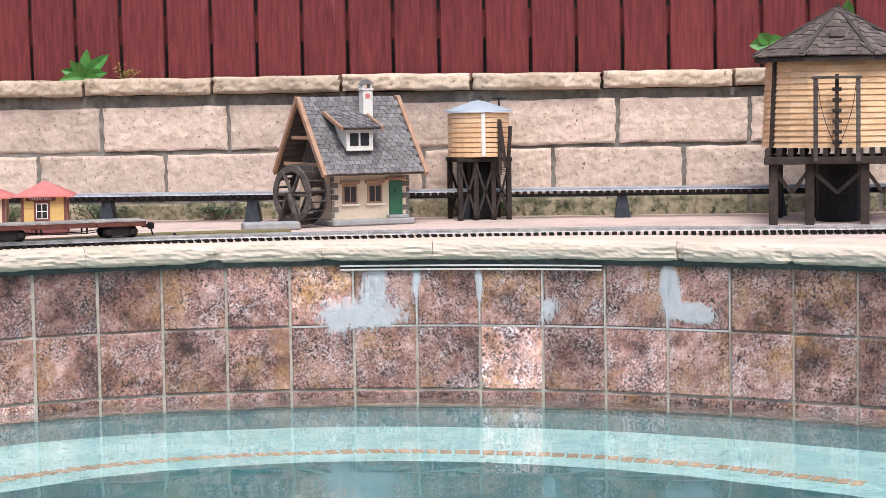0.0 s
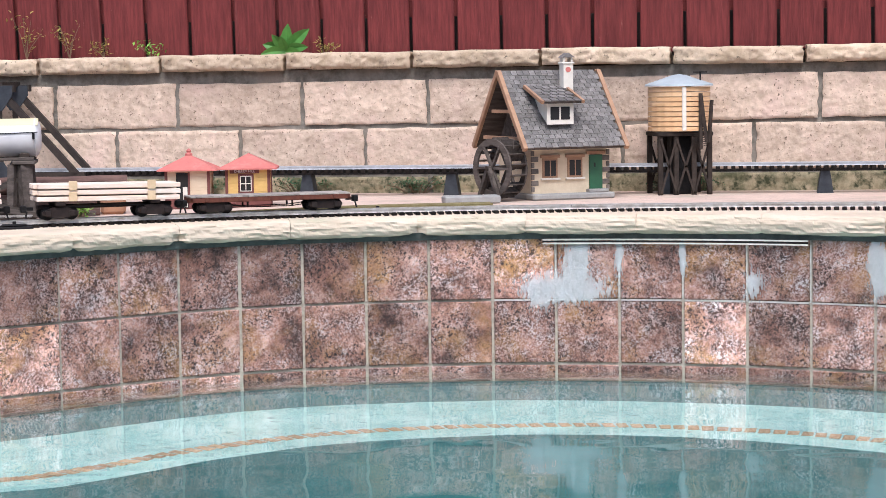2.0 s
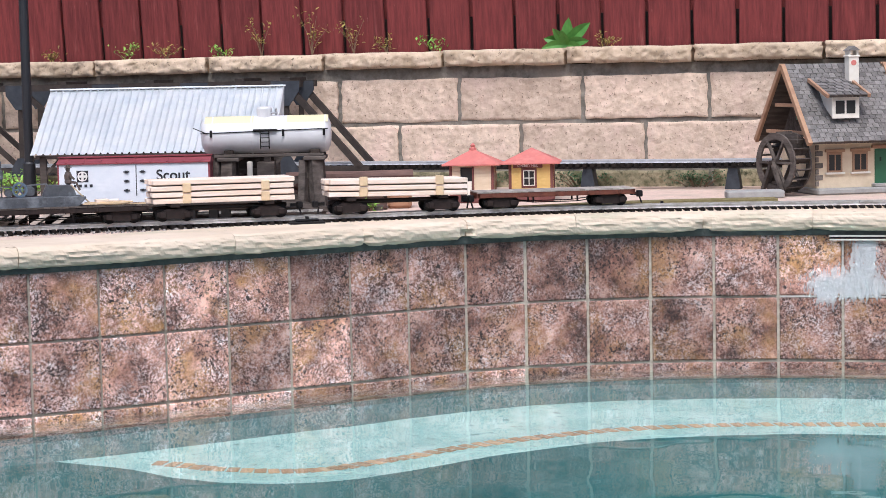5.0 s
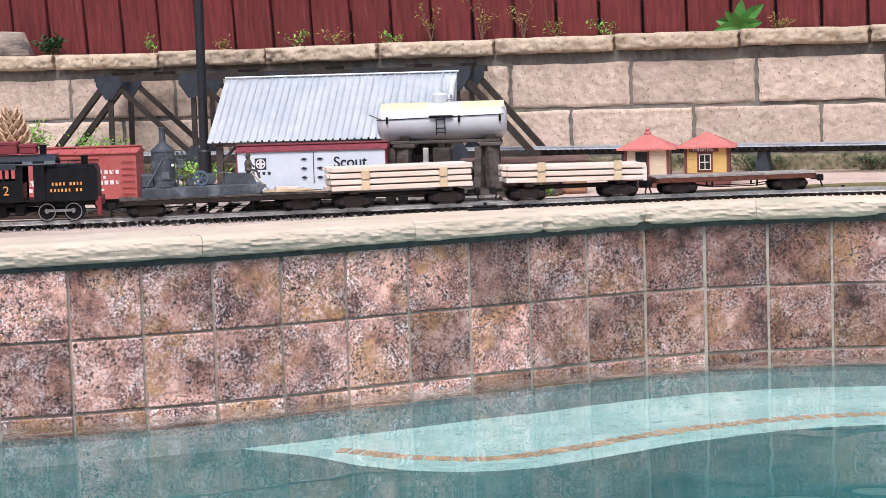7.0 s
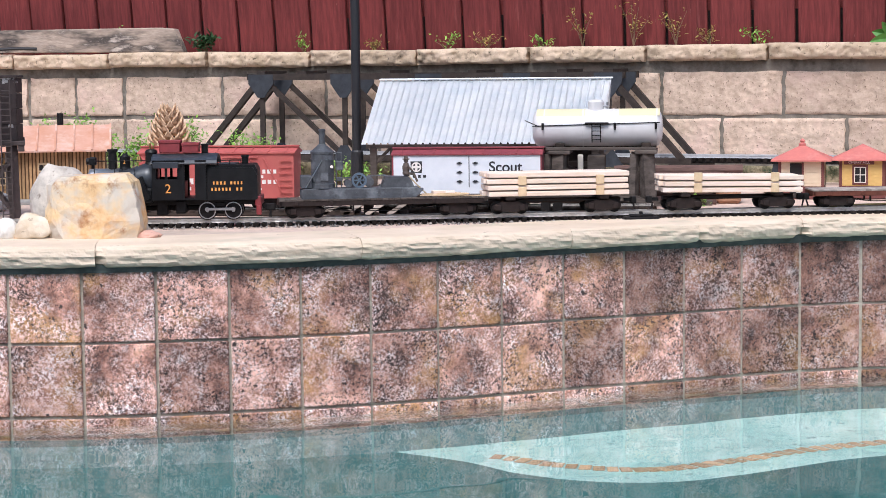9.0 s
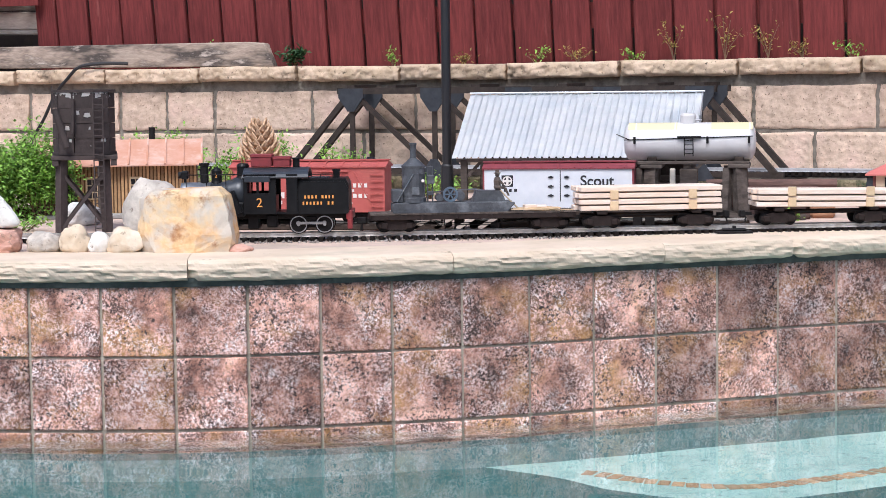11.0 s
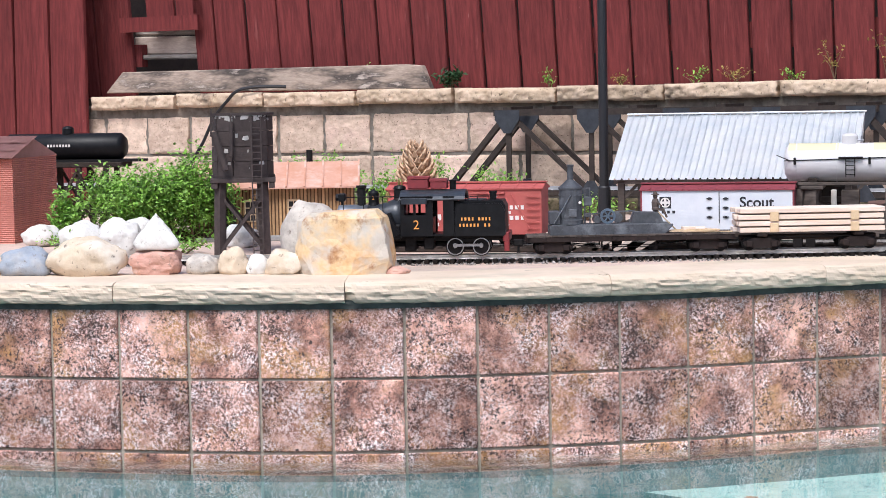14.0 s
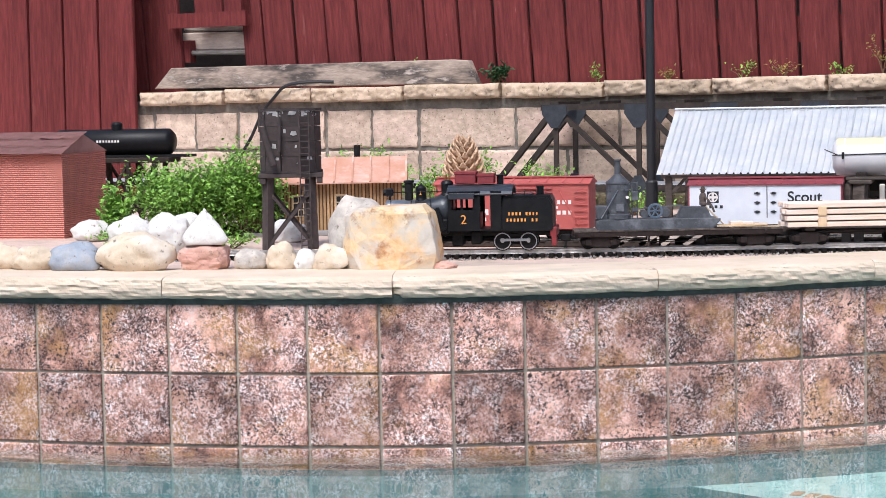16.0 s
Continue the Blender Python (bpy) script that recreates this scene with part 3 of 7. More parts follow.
CREAMTRIM = mat("white_trim", (0.75, 0.70, 0.62), 0.7, color2=(0.68, 0.62, 0.54), scale=50)
HUTROOF = mat("salmon_roof", (0.58, 0.18, 0.15), 0.75, color2=(0.50, 0.15, 0.13), scale=40, color3=(0.62, 0.25, 0.21), scale3=14)
HUTBASE = mat("maroon_base", (0.17, 0.055, 0.045), 0.75, color2=(0.13, 0.04, 0.035), scale=40)
HUTCREAM = mat("hut_cream", (0.72, 0.58, 0.42), 0.75, color2=(0.66, 0.52, 0.36), scale=60)
HUTYELLOW = mat("hut_yellow", (0.70, 0.47, 0.16), 0.75, color2=(0.62, 0.40, 0.13), scale=60)
COPPER = mat("copper_roof", (0.55, 0.27, 0.17), 0.6, 0.1, color2=(0.62, 0.36, 0.27), scale=16, color3=(0.70, 0.52, 0.44), scale3=9, spread3=(0.52, 0.7))
STATION = mat("ochre_siding", (0.50, 0.31, 0.15), 0.8, color2=(0.36, 0.21, 0.10), scale=40, objvar=0.3)
SALMON = mat("salmon_corrugated", (0.56, 0.23, 0.18), 0.6, 0.1, color2=(0.50, 0.20, 0.16), scale=12)
SALMONROOF = mat("rust_sheet", (0.34, 0.17, 0.15), 0.7, color2=(0.42, 0.22, 0.20), scale=20, island=0.2)
BROWNTANK = mat("brown_tank", (0.075, 0.058, 0.055), 0.75, color2=(0.05, 0.04, 0.038), scale=50, bump=0.3, objvar=0.15, spec=0.2)
FLAKE = mat("peeling_white", (0.70, 0.68, 0.66), 0.8)
BARK = mat("log_bark", (0.15, 0.09, 0.075), 0.9, color2=(0.09, 0.055, 0.048), scale=40, stretch=(0.5, 2, 2), bump=0.7, objvar=0.25, spec=0.2)
LOGEND = mat("log_end", (0.36, 0.19, 0.11), 0.85, color2=(0.28, 0.14, 0.08), scale=50)
LEAF = mat("leaf_green", (0.27, 0.46, 0.07), 0.5, color2=(0.15, 0.31, 0.04), scale=20, island=0.35)
BIGLEAF = mat("broad_leaf", (0.11, 0.30, 0.05), 0.45, color2=(0.07, 0.21, 0.035), scale=30, island=0.2)
DARKLEAF = mat("ivy_leaf", (0.03, 0.08, 0.025), 0.6, island=0.3)
DRYLEAF = mat("dry_weed", (0.34, 0.27, 0.06), 0.8, color2=(0.22, 0.16, 0.05), scale=30, island=0.35)
STALK = mat("stalk", (0.16, 0.10, 0.06), 0.85)
CONE_M = mat("cone_scale", (0.62, 0.44, 0.29), 0.8, color2=(0.36, 0.22, 0.13), scale=60, island=0.25)
PIPE = mat("black_pipe", (0.015, 0.015, 0.018), 0.5)
CONCRETE = mat("grey_concrete", (0.34, 0.33, 0.31), 0.9, color2=(0.26, 0.25, 0.24), scale=40, bump=0.4)


def words(text, size, material, parent, m, name="lettering", label="", bold=0.0):
    """Flat raised lettering in the built-in font, centred, facing -y of its own frame."""
    cu = bpy.data.curves.new(name, "FONT")
    cu.body, cu.size, cu.align_x, cu.align_y, cu.extrude = text, size, "CENTER", "CENTER", 0.0004
    cu.offset = bold
    tmp = bpy.data.objects.new("tmp", cu)
    scene.collection.objects.link(tmp)
    bpy.context.view_layer.update()
    me = bpy.data.meshes.new_from_object(tmp.evaluated_get(bpy.context.evaluated_depsgraph_get()))
    bpy.data.objects.remove(tmp)
    me.materials.append(material)
    me.transform(m @ pose(0, 0, 0, 90, 0, 0))
    ob = new(name, me)
    ob.parent = parent
    if label:
        ob["label"] = label
    return ob


def bars(material, parent, x0, x1, y, z, h, n, name="lettering_bar", fill=0.7, seed=1):
    """A row of n plain upright bars standing in for letters."""
    bm = B()
    rnd = random.Random(seed)
    w = (x1 - x0) / n
    for i in range(n):
        k = fill * rnd.uniform(0.8, 1.15)
        box(bm, x0 + w * (i + 0.5 - k / 2), x0 + w * (i + 0.5 + k / 2), y - 0.0005, y + 0.001, z - h / 2, z + h / 2)
    return part(name, bm, material, parent)


# ---------- track ----------
TRACK = Curve(spline([Vector(q) for q in ((2.6, -0.75), (1.9, -0.46), (1.05, -0.17), (0.5, 0.005), (0.0, 0.095), (-0.6, 0.115), (-1.2, -0.01), (-1.75, -0.15), (-2.1, -0.235),
                                          (-2.5, -0.30), (-3.1, -0.34), (-3.7, -0.34), (-4.4, -0.30), (-5.0, -0.30))], 12))
RAIL_Z = DECK_Z + 0.0205


def lay_track(name, label, curve, z, s0, s1, rail_mat, pitch=0.0198, separate=True, gauge=0.0445):
    tr = thing(name, label, "railway track", kind="structure")
    bm = B()
    box(bm, -0.0058, 0.0058, -0.046, 0.046, 0.001, 0.0115, 0.0015)
    tie = mesh_of("sleeper", bm)
    tie.materials.append(TIE)
    n = int((s1 - s0) / pitch)
    joined = B()
    for i in range(n):
        s = s0 + pitch * (i + 0.5)
        p, d = curve.at(s)
        m = Matrix.LocRotScale((p[0], p[1], z), Euler((0, 0, math.atan2(d[1], d[0]) + 0.02 * noise.noise((s * 40, 0, 0)))), None)
        if separate:
            ob = new("sleeper", tie)
            ob.parent = tr
            ob.matrix_world = m
        else:
            box(joined, -0.0058, 0.0058, -0.046, 0.046, 0.001, 0.0115, 0, m)
    if not separate:
        ob = part("sleepers", joined, TIE, tr)
        ob["kind"] = "stuff"
    else:
        joined.free()
    for side in (-1, 1):
        bm = B()
        rings = []
        steps = int((s1 - s0) / 0.04)
        for i in range(steps + 1):
            s = s0 + (s1 - s0) * i / steps
            ring = []
            for o, h in ((-0.004, 0.0110), (0.004, 0.0110), (0.0014, 0.0125), (0.0014, 0.016), (0.0024, 0.0175), (0.0024, 0.0205), (-0.0024, 0.0205), (-0.0024, 0.0175), (-0.0014, 0.016), (-0.0014, 0.0125)):
                p = curve.off(s, side * gauge / 2 + o)
                ring.append(bm.verts.new((p[0], p[1], z + h)))
            rings.append(ring)
        for a, b in zip(rings, rings[1:]):
            for j in range(10):
                bm.faces.new((a[j], a[(j + 1) % 10], b[(j + 1) % 10], b[j]))
        bmesh.ops.recalc_face_normals(bm, faces=bm.faces[:])
        part("rail", bm, rail_mat, tr)
    return tr


def track_s(x):
    """Arc length at which the main track crosses x."""
    for (sa, a), (sb, b) in zip(zip(TRACK.s, TRACK.p), zip(TRACK.s[1:], TRACK.p[1:])):
        if b[0] <= x <= a[0]:
            return sa + (sb - sa) * (a[0] - x) / (a[0] - b[0])


lay_track("main_track", "garden railway track with black plastic sleepers and worn rails on the deck", TRACK, DECK_Z, track_s(1.5), track_s(-3.95), RAILTOP)
BRANCH = Curve(spline([Vector(q) for q in ((1.2, 0.15), (0.7, 0.20), (0.2, 0.27), (-0.4, 0.275), (-0.75, 0.16), (-0.95, 0.075), (-1.2, 0.02), (-1.4, 0.0))], 10))
lay_track("branch_track", "brass-railed branch track joining the main line on the deck", BRANCH, DECK_Z - 0.001, BRANCH.s[-1] * 0.42, BRANCH.s[-1] * 0.86, RAILBRASS, pitch=0.021)


def rear_pt(s, o, z):
    q = wall_at(s, o)
    return Vector((q.x, q.y, z))


REAR = Curve([Vector(wall_at(s, -0.13)[:2]) for s in [-2.4 + 0.25 * i for i in range(29)]])
REAR_Z = 0.472
rear_track = lay_track("rear_track", "raised railway track on trestle bents along the wall", REAR, REAR_Z, 0.0, REAR.s[-1], REARRAIL, pitch=0.022, separate=False)
for side in (-0.03, 0.03):
    bm = B()
    beam(bm, rear_pt(-2.4, -0.13 + side, REAR_Z - 0.002), rear_pt(4.6, -0.13 + side, REAR_Z - 0.002), 0.006, 0.005)
    part("stringer", bm, SOOT, rear_track)
bm = B()
prism(bm, [(-0.023, 0.0), (0.023, 0.0), (0.013, 1.0), (-0.013, 1.0)], -0.03, 0.03, "y")
bmesh.ops.transform(bm, matrix=Matrix.Diagonal((1, 1, REAR_Z - 0.004 - DECK_Z, 1)), verts=bm.verts[:])
bent = mesh_of("bent", bm)
bent.materials.append(GUSSET)
for s in (-1.9, -1.45, -1.0, -0.55, -0.2, 0.08, 0.51, 0.92, 3.0, 3.4, 3.85, 4.3):
    ob = new("bent", bent)
    ob.parent = rear_track
    ob.matrix_world = Matrix.Translation(rear_pt(s, -0.13, DECK_Z)) @ rot_w

# ballast
random.seed(21)
bm = B()
for i in range(2600):
    s = random.uniform(track_s(-1.0), track_s(-3.9))
    o = random.uniform(-0.075, 0.07)
    p = TRACK.off(s, o)
    r = random.uniform(0.002, 0.0055)
    m = Matrix.LocRotScale((p[0], p[1], DECK_Z + r * 0.4), Euler((random.uniform(0, 6), random.uniform(0, 6), random.uniform(0, 6))), (r, r * random.uniform(0.6, 1), r * 0.7))
    v = [bm.verts.new(m @ Vector(q)) for q in ((1, 0, -0.6), (-0.5, 0.87, -0.6), (-0.5, -0.87, -0.6), (0.2, 0.1, 0.9), (0.6, 0.7, 0.3))]
    for t in ((0, 2, 1), (0, 1, 4), (1, 3, 4), (0, 4, 3), (1, 2, 3), (2, 0, 3)):
        bm.faces.new([v[k] for k in t])
tagged(part("ballast", bm, mat("ballast_stone", (0.42, 0.38, 0.35), 0.9, color2=(0.2, 0.18, 0.17), scale=40, island=0.5)), "loose pale and dark gravel ballast beside the track", "gravel", kind="stuff")

# ---------- truss bridge ----------
bridge = thing("truss_bridge", "dark timber and plate truss bridge in front of the block wall", "bridge")
TR_L, TR_R, TOPZ, LOWZ = 2.617, 1.433, 0.735, 0.475
for o in (-0.20, -0.06):
    def tp(s, z):
        return rear_pt(s, o, z)
    bm = B()
    beam(bm, tp(TR_L + 0.05, TOPZ), tp(TR_R - 0.05, TOPZ), 0.022, 0.020)
    part("top_chord", bm, TRUSSPAINT, bridge)
    bm = B()
    beam(bm, tp(TR_L + 0.26, LOWZ), tp(TR_R - 0.26, LOWZ), 0.018, 0.016)
    part("bottom_chord", bm, TRUSSPAINT, bridge)
    pans = [TR_L - (TR_L - TR_R) * i / 4 for i in range(5)]
    for a, b in ((TR_L, TR_L + 0.235), (TR_R, TR_R - 0.235)):
        bm = B()
        beam(bm, tp(a, TOPZ), tp(b, LOWZ), 0.018, 0.018)
        part("end_post", bm, TRUSSPAINT, bridge)
    for i, s in enumerate(pans):
        bm = B()
        beam(bm, tp(s, TOPZ), tp(s, LOWZ), 0.016, 0.014)
        part("post", bm, TRUSSPAINT, bridge)
        if i < 4:
            a, b = (s, pans[i + 1]) if i < 2 else (pans[i + 1], s)
            bm = B()
            beam(bm, tp(a, TOPZ), tp(b, LOWZ), 0.014, 0.014)
            part("diagonal", bm, TRUSSPAINT, bridge)
        bm = B()
        w, h = 0.045, 0.075
        prism(bm, [(-w, 0), (w, 0), (w, -0.030), (0.012, -h), (-0.012, -h), (-w, -0.030)], -0.012, -0.007, "y")
        bmesh.ops.transform(bm, matrix=Matrix.Translation(tp(s, TOPZ + 0.008)) @ rot_w, verts=bm.verts[:])
        part("gusset_plate", bm, GUSSET, bridge)
        bm = B()
        prism(bm, [(-0.05, -0.02), (0.05, -0.02), (0.012, 0.04), (-0.012, 0.04)], -0.012, -0.007, "y")
        bmesh.ops.transform(bm, matrix=Matrix.Translation(tp(s, LOWZ)) @ rot_w, verts=bm.verts[:])
        part("foot_plate", bm, GUSSET, bridge)
for s in (TR_L - 0.148, TR_L - 0.444, TR_L - 0.74, TR_L - 1.036, TR_L, TR_R):
    bm = B()
    beam(bm, rear_pt(s, -0.21, TOPZ + 0.012), rear_pt(s, -0.05, TOPZ + 0.012), 0.03, 0.014)
    part("cross_beam", bm, TRUSSPAINT, bridge)
for s in (TR_L + 0.24, TR_R - 0.24):
    bm = B()
    q = rear_pt(s, -0.13, 0)
    box(bm, -0.05, 0.05, -0.09, 0.09, DECK_Z, LOWZ - 0.008, 0.004, Matrix.Translation(q) @ rot_w)
    part("abutment", bm, DARKWOOD, bridge)


# ---------- rolling stock ----------
def wheel(parent, x, y, r, name="wheel", spokes=False, rim=STEEL):
    bm = B()
    lathe(bm, [(r * 0.3, -0.004), (r, -0.004), (r, 0.0), (r * 1.1, 0.0), (r * 1.1, 0.0022), (r * 0.3, 0.0022)], 20, Matrix.Translation((x, y, r)) @ pose(0, 0, 0, -90 if y > 0 else 90, 0, 0))
    w = part(name, bm, SOOT, parent)
    if spokes:
        bm = B()
        lathe(bm, [(r * 0.86, 0.0042), (r * 0.98, 0.0042), (r * 0.98, 0.0048), (r * 0.86, 0.0048)], 24, Matrix.Translation((x, y, r)) @ pose(0, 0, 0, 90, 0, 0), True)
        part("rim", bm, rim, w)
        bm = B()
        lathe(bm, [(0.001, 0.0040), (r * 0.2, 0.0040), (r * 0.2, 0.0055), (0.001, 0.0055)], 10, Matrix.Translation((x, y, r)) @ pose(0, 0, 0, 90, 0, 0))
        part("hub", bm, rim, w)
    return w


def truck(parent, x, material=BROWNCAR, base=0.058, r=0.0145):
    """An arch-bar truck with four wheels and two side frames."""
    bm = B()
    box(bm, x - 0.010, x + 0.010, -0.036, 0.036, r * 0.9, r * 2.05, 0.002)
    tk = part("truck", bm, material, parent)
    for sx in (-1, 1):
        for y in (-0.024, 0.024):
            wheel(tk, x + sx * base / 2, y, r)
    for y in (-0.036, 0.036):
        bm = B()
        b = base / 2
        prism(bm, [(x - b - 0.014, r * 0.85), (x - b - 0.014, r * 1.35), (x - 0.018, r * 2.0), (x + 0.018, r * 2.0), (x + b + 0.014, r * 1.35), (x + b + 0.014, r * 0.85), (x + 0.02, r * 0.35), (x - 0.02, r * 0.35)], y - 0.0025, y + 0.0025, "y")
        sf = part("side_frame", bm, material, tk)
        for sx in (-1, 1):
            bm = B()
            box(bm, x + sx * b - 0.0075, x + sx * b + 0.0075, y + (-0.007 if y < 0 else 0), y + (0 if y < 0 else 0.007), r * 0.55, r * 1.5, 0.0015)
            part("journal_box", bm, material, sf)
    return tk


def coupler(parent, x, sx):
    bm = B()
    beam(bm, (x, 0, 0.026), (x + sx * 0.024, 0, 0.026), 0.008, 0.008)
    box(bm, x + sx * 0.016, x + sx * 0.030, -0.009, 0.009, 0.018, 0.034, 0.002)
    beam(bm, (x + sx * 0.018, -0.02, 0.02), (x + sx * 0.022, -0.024, 0.004), 0.003)
    part("coupler", bm, SOOT, parent)


def on_track(s, z=RAIL_Z):
    """Pose of a vehicle centred at s on the main track, its front to the west."""
    p, d = TRACK.at(s)
    return Matrix.LocRotScale((p[0], p[1], z), Euler((0, 0, math.atan2(-d[1], -d[0]))), None)


def locomotive(m):
    lo = thing("steam_locomotive", "black geared model steam locomotive with orange number and red roof boxes", "model locomotive", m)
    X = -0.226

    def P(name, material, build, parent=lo, label="", smooth=False):
        bm = B()
        build(bm)
        return part(name, bm, material, parent, label, smooth)
    P("frame", SOOT, lambda b: (box(b, X + 0.035, X + 0.44, -0.030, 0.030, 0.034, 0.050, 0.002), box(b, X + 0.04, X + 0.205, -0.050, 0.050, 0.050, 0.0545, 0.001)))
    P("underframe_gear", SOOT, lambda b: (cyl(b, (X + 0.05, 0, 0.026), (X + 0.40, 0, 0.026), 0.006), box(b, X + 0.205, X + 0.232, -0.03, 0.03, 0.010, 0.04, 0.003), box(b, X + 0.25, X + 0.275, -0.036, 0.036, 0.014, 0.045, 0.003), box(b, X + 0.16, X + 0.18, -0.034, 0.034, 0.012, 0.04, 0.003)))
    pilot = P("pilot_beam", REDPART, lambda b: (box(b, X + 0.008, X + 0.030, -0.052, 0.052, 0.034, 0.054, 0.002), box(b, X + 0.004, X + 0.016, -0.045, -0.025, 0.010, 0.036, 0.002), box(b, X + 0.004, X + 0.016, 0.025, 0.045, 0.010, 0.036, 0.002)), label="red pilot beam")
    P("step", SOOT, lambda b: (box(b, X - 0.004, X + 0.012, -0.05, 0.05, 0.008, 0.011), beam(b, (X + 0.03, -0.05, 0.012), (X + 0.005, -0.05, 0.05), 0.003)), pilot)
    P("smokebox", SMOKEBOX, lambda b: lathe(b, [(0.004, 0.0), (0.018, 0.001), (0.026, 0.004), (0.027, 0.010), (0.027, 0.075)], 28, Matrix.Translation((X + 0.043, 0, 0.093)) @ pose(0, 0, 0, 0, 90, 0)), smooth=True)
    P("boiler", LAGGING, lambda b: lathe(b, [(0.0268, 0.0), (0.0268, 0.03), (0.038, 0.062), (0.038, 0.09)], 28, Matrix.Translation((X + 0.117, 0, 0.094)) @ pose(0, 0, 0, 0, 90, 0)), smooth=True)
    P("firebox_side", BLACK, lambda b: (box(b, X + 0.06, X + 0.2, -0.030, 0.030, 0.055, 0.088, 0.004), beam(b, (X + 0.06, -0.036, 0.062), (X + 0.15, -0.036, 0.094), 0.008), cyl(b, (X + 0.08, -0.036, 0.075), (X + 0.135, -0.036, 0.083), 0.009)))
    st = P("smokestack", SOOT, lambda b: lathe(b, [(0.011, 0.112), (0.010, 0.12), (0.0098, 0.158), (0.0125, 0.160), (0.0125, 0.165), (0.009, 0.165)], 18, Matrix.Translation((X + 0.101, 0, 0))), smooth=False)
    P("sand_dome", BLACK, lambda b: lathe(b, [(0.015, 0.115), (0.0125, 0.123), (0.0125, 0.147), (0.008, 0.152), (0.003, 0.155)], 18, Matrix.Translation((X + 0.130, 0, 0))))
    P("steam_dome", BLACK, lambda b: lathe(b, [(0.018, 0.128), (0.014, 0.134), (0.014, 0.155), (0.0155, 0.157), (0.012, 0.163), (0.004, 0.165)], 18, Matrix.Translation((X + 0.192, 0, 0))))
    P("safety_valve", BRASS, lambda b: (cyl(b, (X + 0.190, 0, 0.165), (X + 0.190, 0, 0.178), 0.0025), cyl(b, (X + 0.197, 0, 0.165), (X + 0.197, 0, 0.173), 0.002)))
    P("bell", BRASS, lambda b: (lathe(b, [(0.008, 0.135), (0.006, 0.142), (0.003, 0.149)], 12, Matrix.Translation((X + 0.163, 0, 0))), cyl(b, (X + 0.163, -0.009, 0.122), (X + 0.163, -0.009, 0.148), 0.0014)), label="brass bell")
    P("headlight", BLACK, lambda b: (box(b, X + 0.046, X + 0.064, -0.010, 0.010, 0.128, 0.147, 0.003), cyl(b, (X + 0.040, 0, 0.137), (X + 0.047, 0, 0.137), 0.008), beam(b, (X + 0.055, 0, 0.112), (X + 0.055, 0, 0.13), 0.006)))
    P("handrail", SOOT, lambda b: (cyl(b, (X + 0.06, -0.033, 0.139), (X + 0.2, -0.033, 0.139), 0.0012, n=6), *[cyl(b, (X + q, -0.031, 0.105), (X + q, -0.033, 0.139), 0.0011, n=6) for q in (0.062, 0.11, 0.155, 0.198)]))
    P("brace_rods", SOOT, lambda b: (cyl(b, (X + 0.02, -0.04, 0.054), (X + 0.05, -0.02, 0.09), 0.0015, n=6), cyl(b, (X + 0.02, -0.045, 0.054), (X + 0.16, -0.045, 0.056), 0.0015, n=6)))
    P("air_pump", mat("pale_casting", (0.40, 0.43, 0.48), 0.5, 0.2, color2=(0.33, 0.36, 0.4), scale=60), lambda b: (box(b, X + 0.142, X + 0.164, -0.046, -0.030, 0.076, 0.092, 0.002), cyl(b, (X + 0.168, -0.046, 0.086), (X + 0.168, -0.036, 0.086), 0.009)), label="pale grey casting")
    P("cylinder_block", BLACK, lambda b: (box(b, X + 0.165, X + 0.2, -0.052, -0.03, 0.04, 0.075, 0.004), beam(b, (X + 0.168, -0.046, 0.10), (X + 0.19, -0.05, 0.05), 0.014)))

    def cab_build(b):
        z0, z1 = 0.047, 0.140
        for y in (-0.056, 0.053):
            box(b, X + 0.199, X + 0.275, y, y + 0.003, z0, 0.096)
            box(b, X + 0.199, X + 0.208, y, y + 0.003, 0.096, z1)
            box(b, X + 0.229, X + 0.235, y, y + 0.003, 0.096, z1)
            box(b, X + 0.258, X + 0.275, y, y + 0.003, 0.096, z1)
            box(b, X + 0.199, X + 0.275, y, y + 0.003, 0.124, z1)
            box(b, X + 0.299, X + 0.325, y, y + 0.003, z0, z1)
        box(b, X + 0.199, X + 0.202, -0.053, 0.053, z0, z1)
        box(b, X + 0.202, X + 0.325, -0.053, 0.053, z0, z0 + 0.004)
        box(b, X + 0.226, X + 0.272, -0.04, 0.04, z0 + 0.004, 0.088)
    cab = P("cab", BLACK, cab_build)
    P("awning", LAGGING, lambda b: box(b, X + 0.202, X + 0.262, -0.066, -0.054, 0.122, 0.136, 0.001, None), cab)

    def roof_build(b):
        pts = [(0.060 * math.sin(math.radians(q)), 0.125 + 0.029 * math.cos(math.radians(q))) for q in range(-75, 76, 15)]
        pts += [(p[0] * 0.95, p[1] - 0.003) for p in reversed(pts)]
        prism(b, pts, X + 0.197, X + 0.350, "x")
    P("cab_roof", LAGGING, roof_build, cab)
    tool = mat("box_red", (0.24, 0.03, 0.035), 0.6, color2=(0.18, 0.025, 0.03), scale=60)
    for a, b_, h in ((0.213, 0.262, 0.184), (0.266, 0.305, 0.178)):
        bx = P("roof_box", tool, lambda b: box(b, X + a, X + b_, -0.022, 0.022, 0.156, h, 0.002), label="red roof box")
        P("box_rim", tool, lambda b: box(b, X + a - 0.0015, X + b_ + 0.0015, -0.0235, 0.0235, h - 0.006, h + 0.001, 0.001), bx)
    P("whistle", BLACK, lambda b: (cyl(b, (X + 0.318, 0, 0.150), (X + 0.318, 0, 0.172), 0.008), cyl(b, (X + 0.318, 0, 0.172), (X + 0.318, 0, 0.176), 0.0095)))

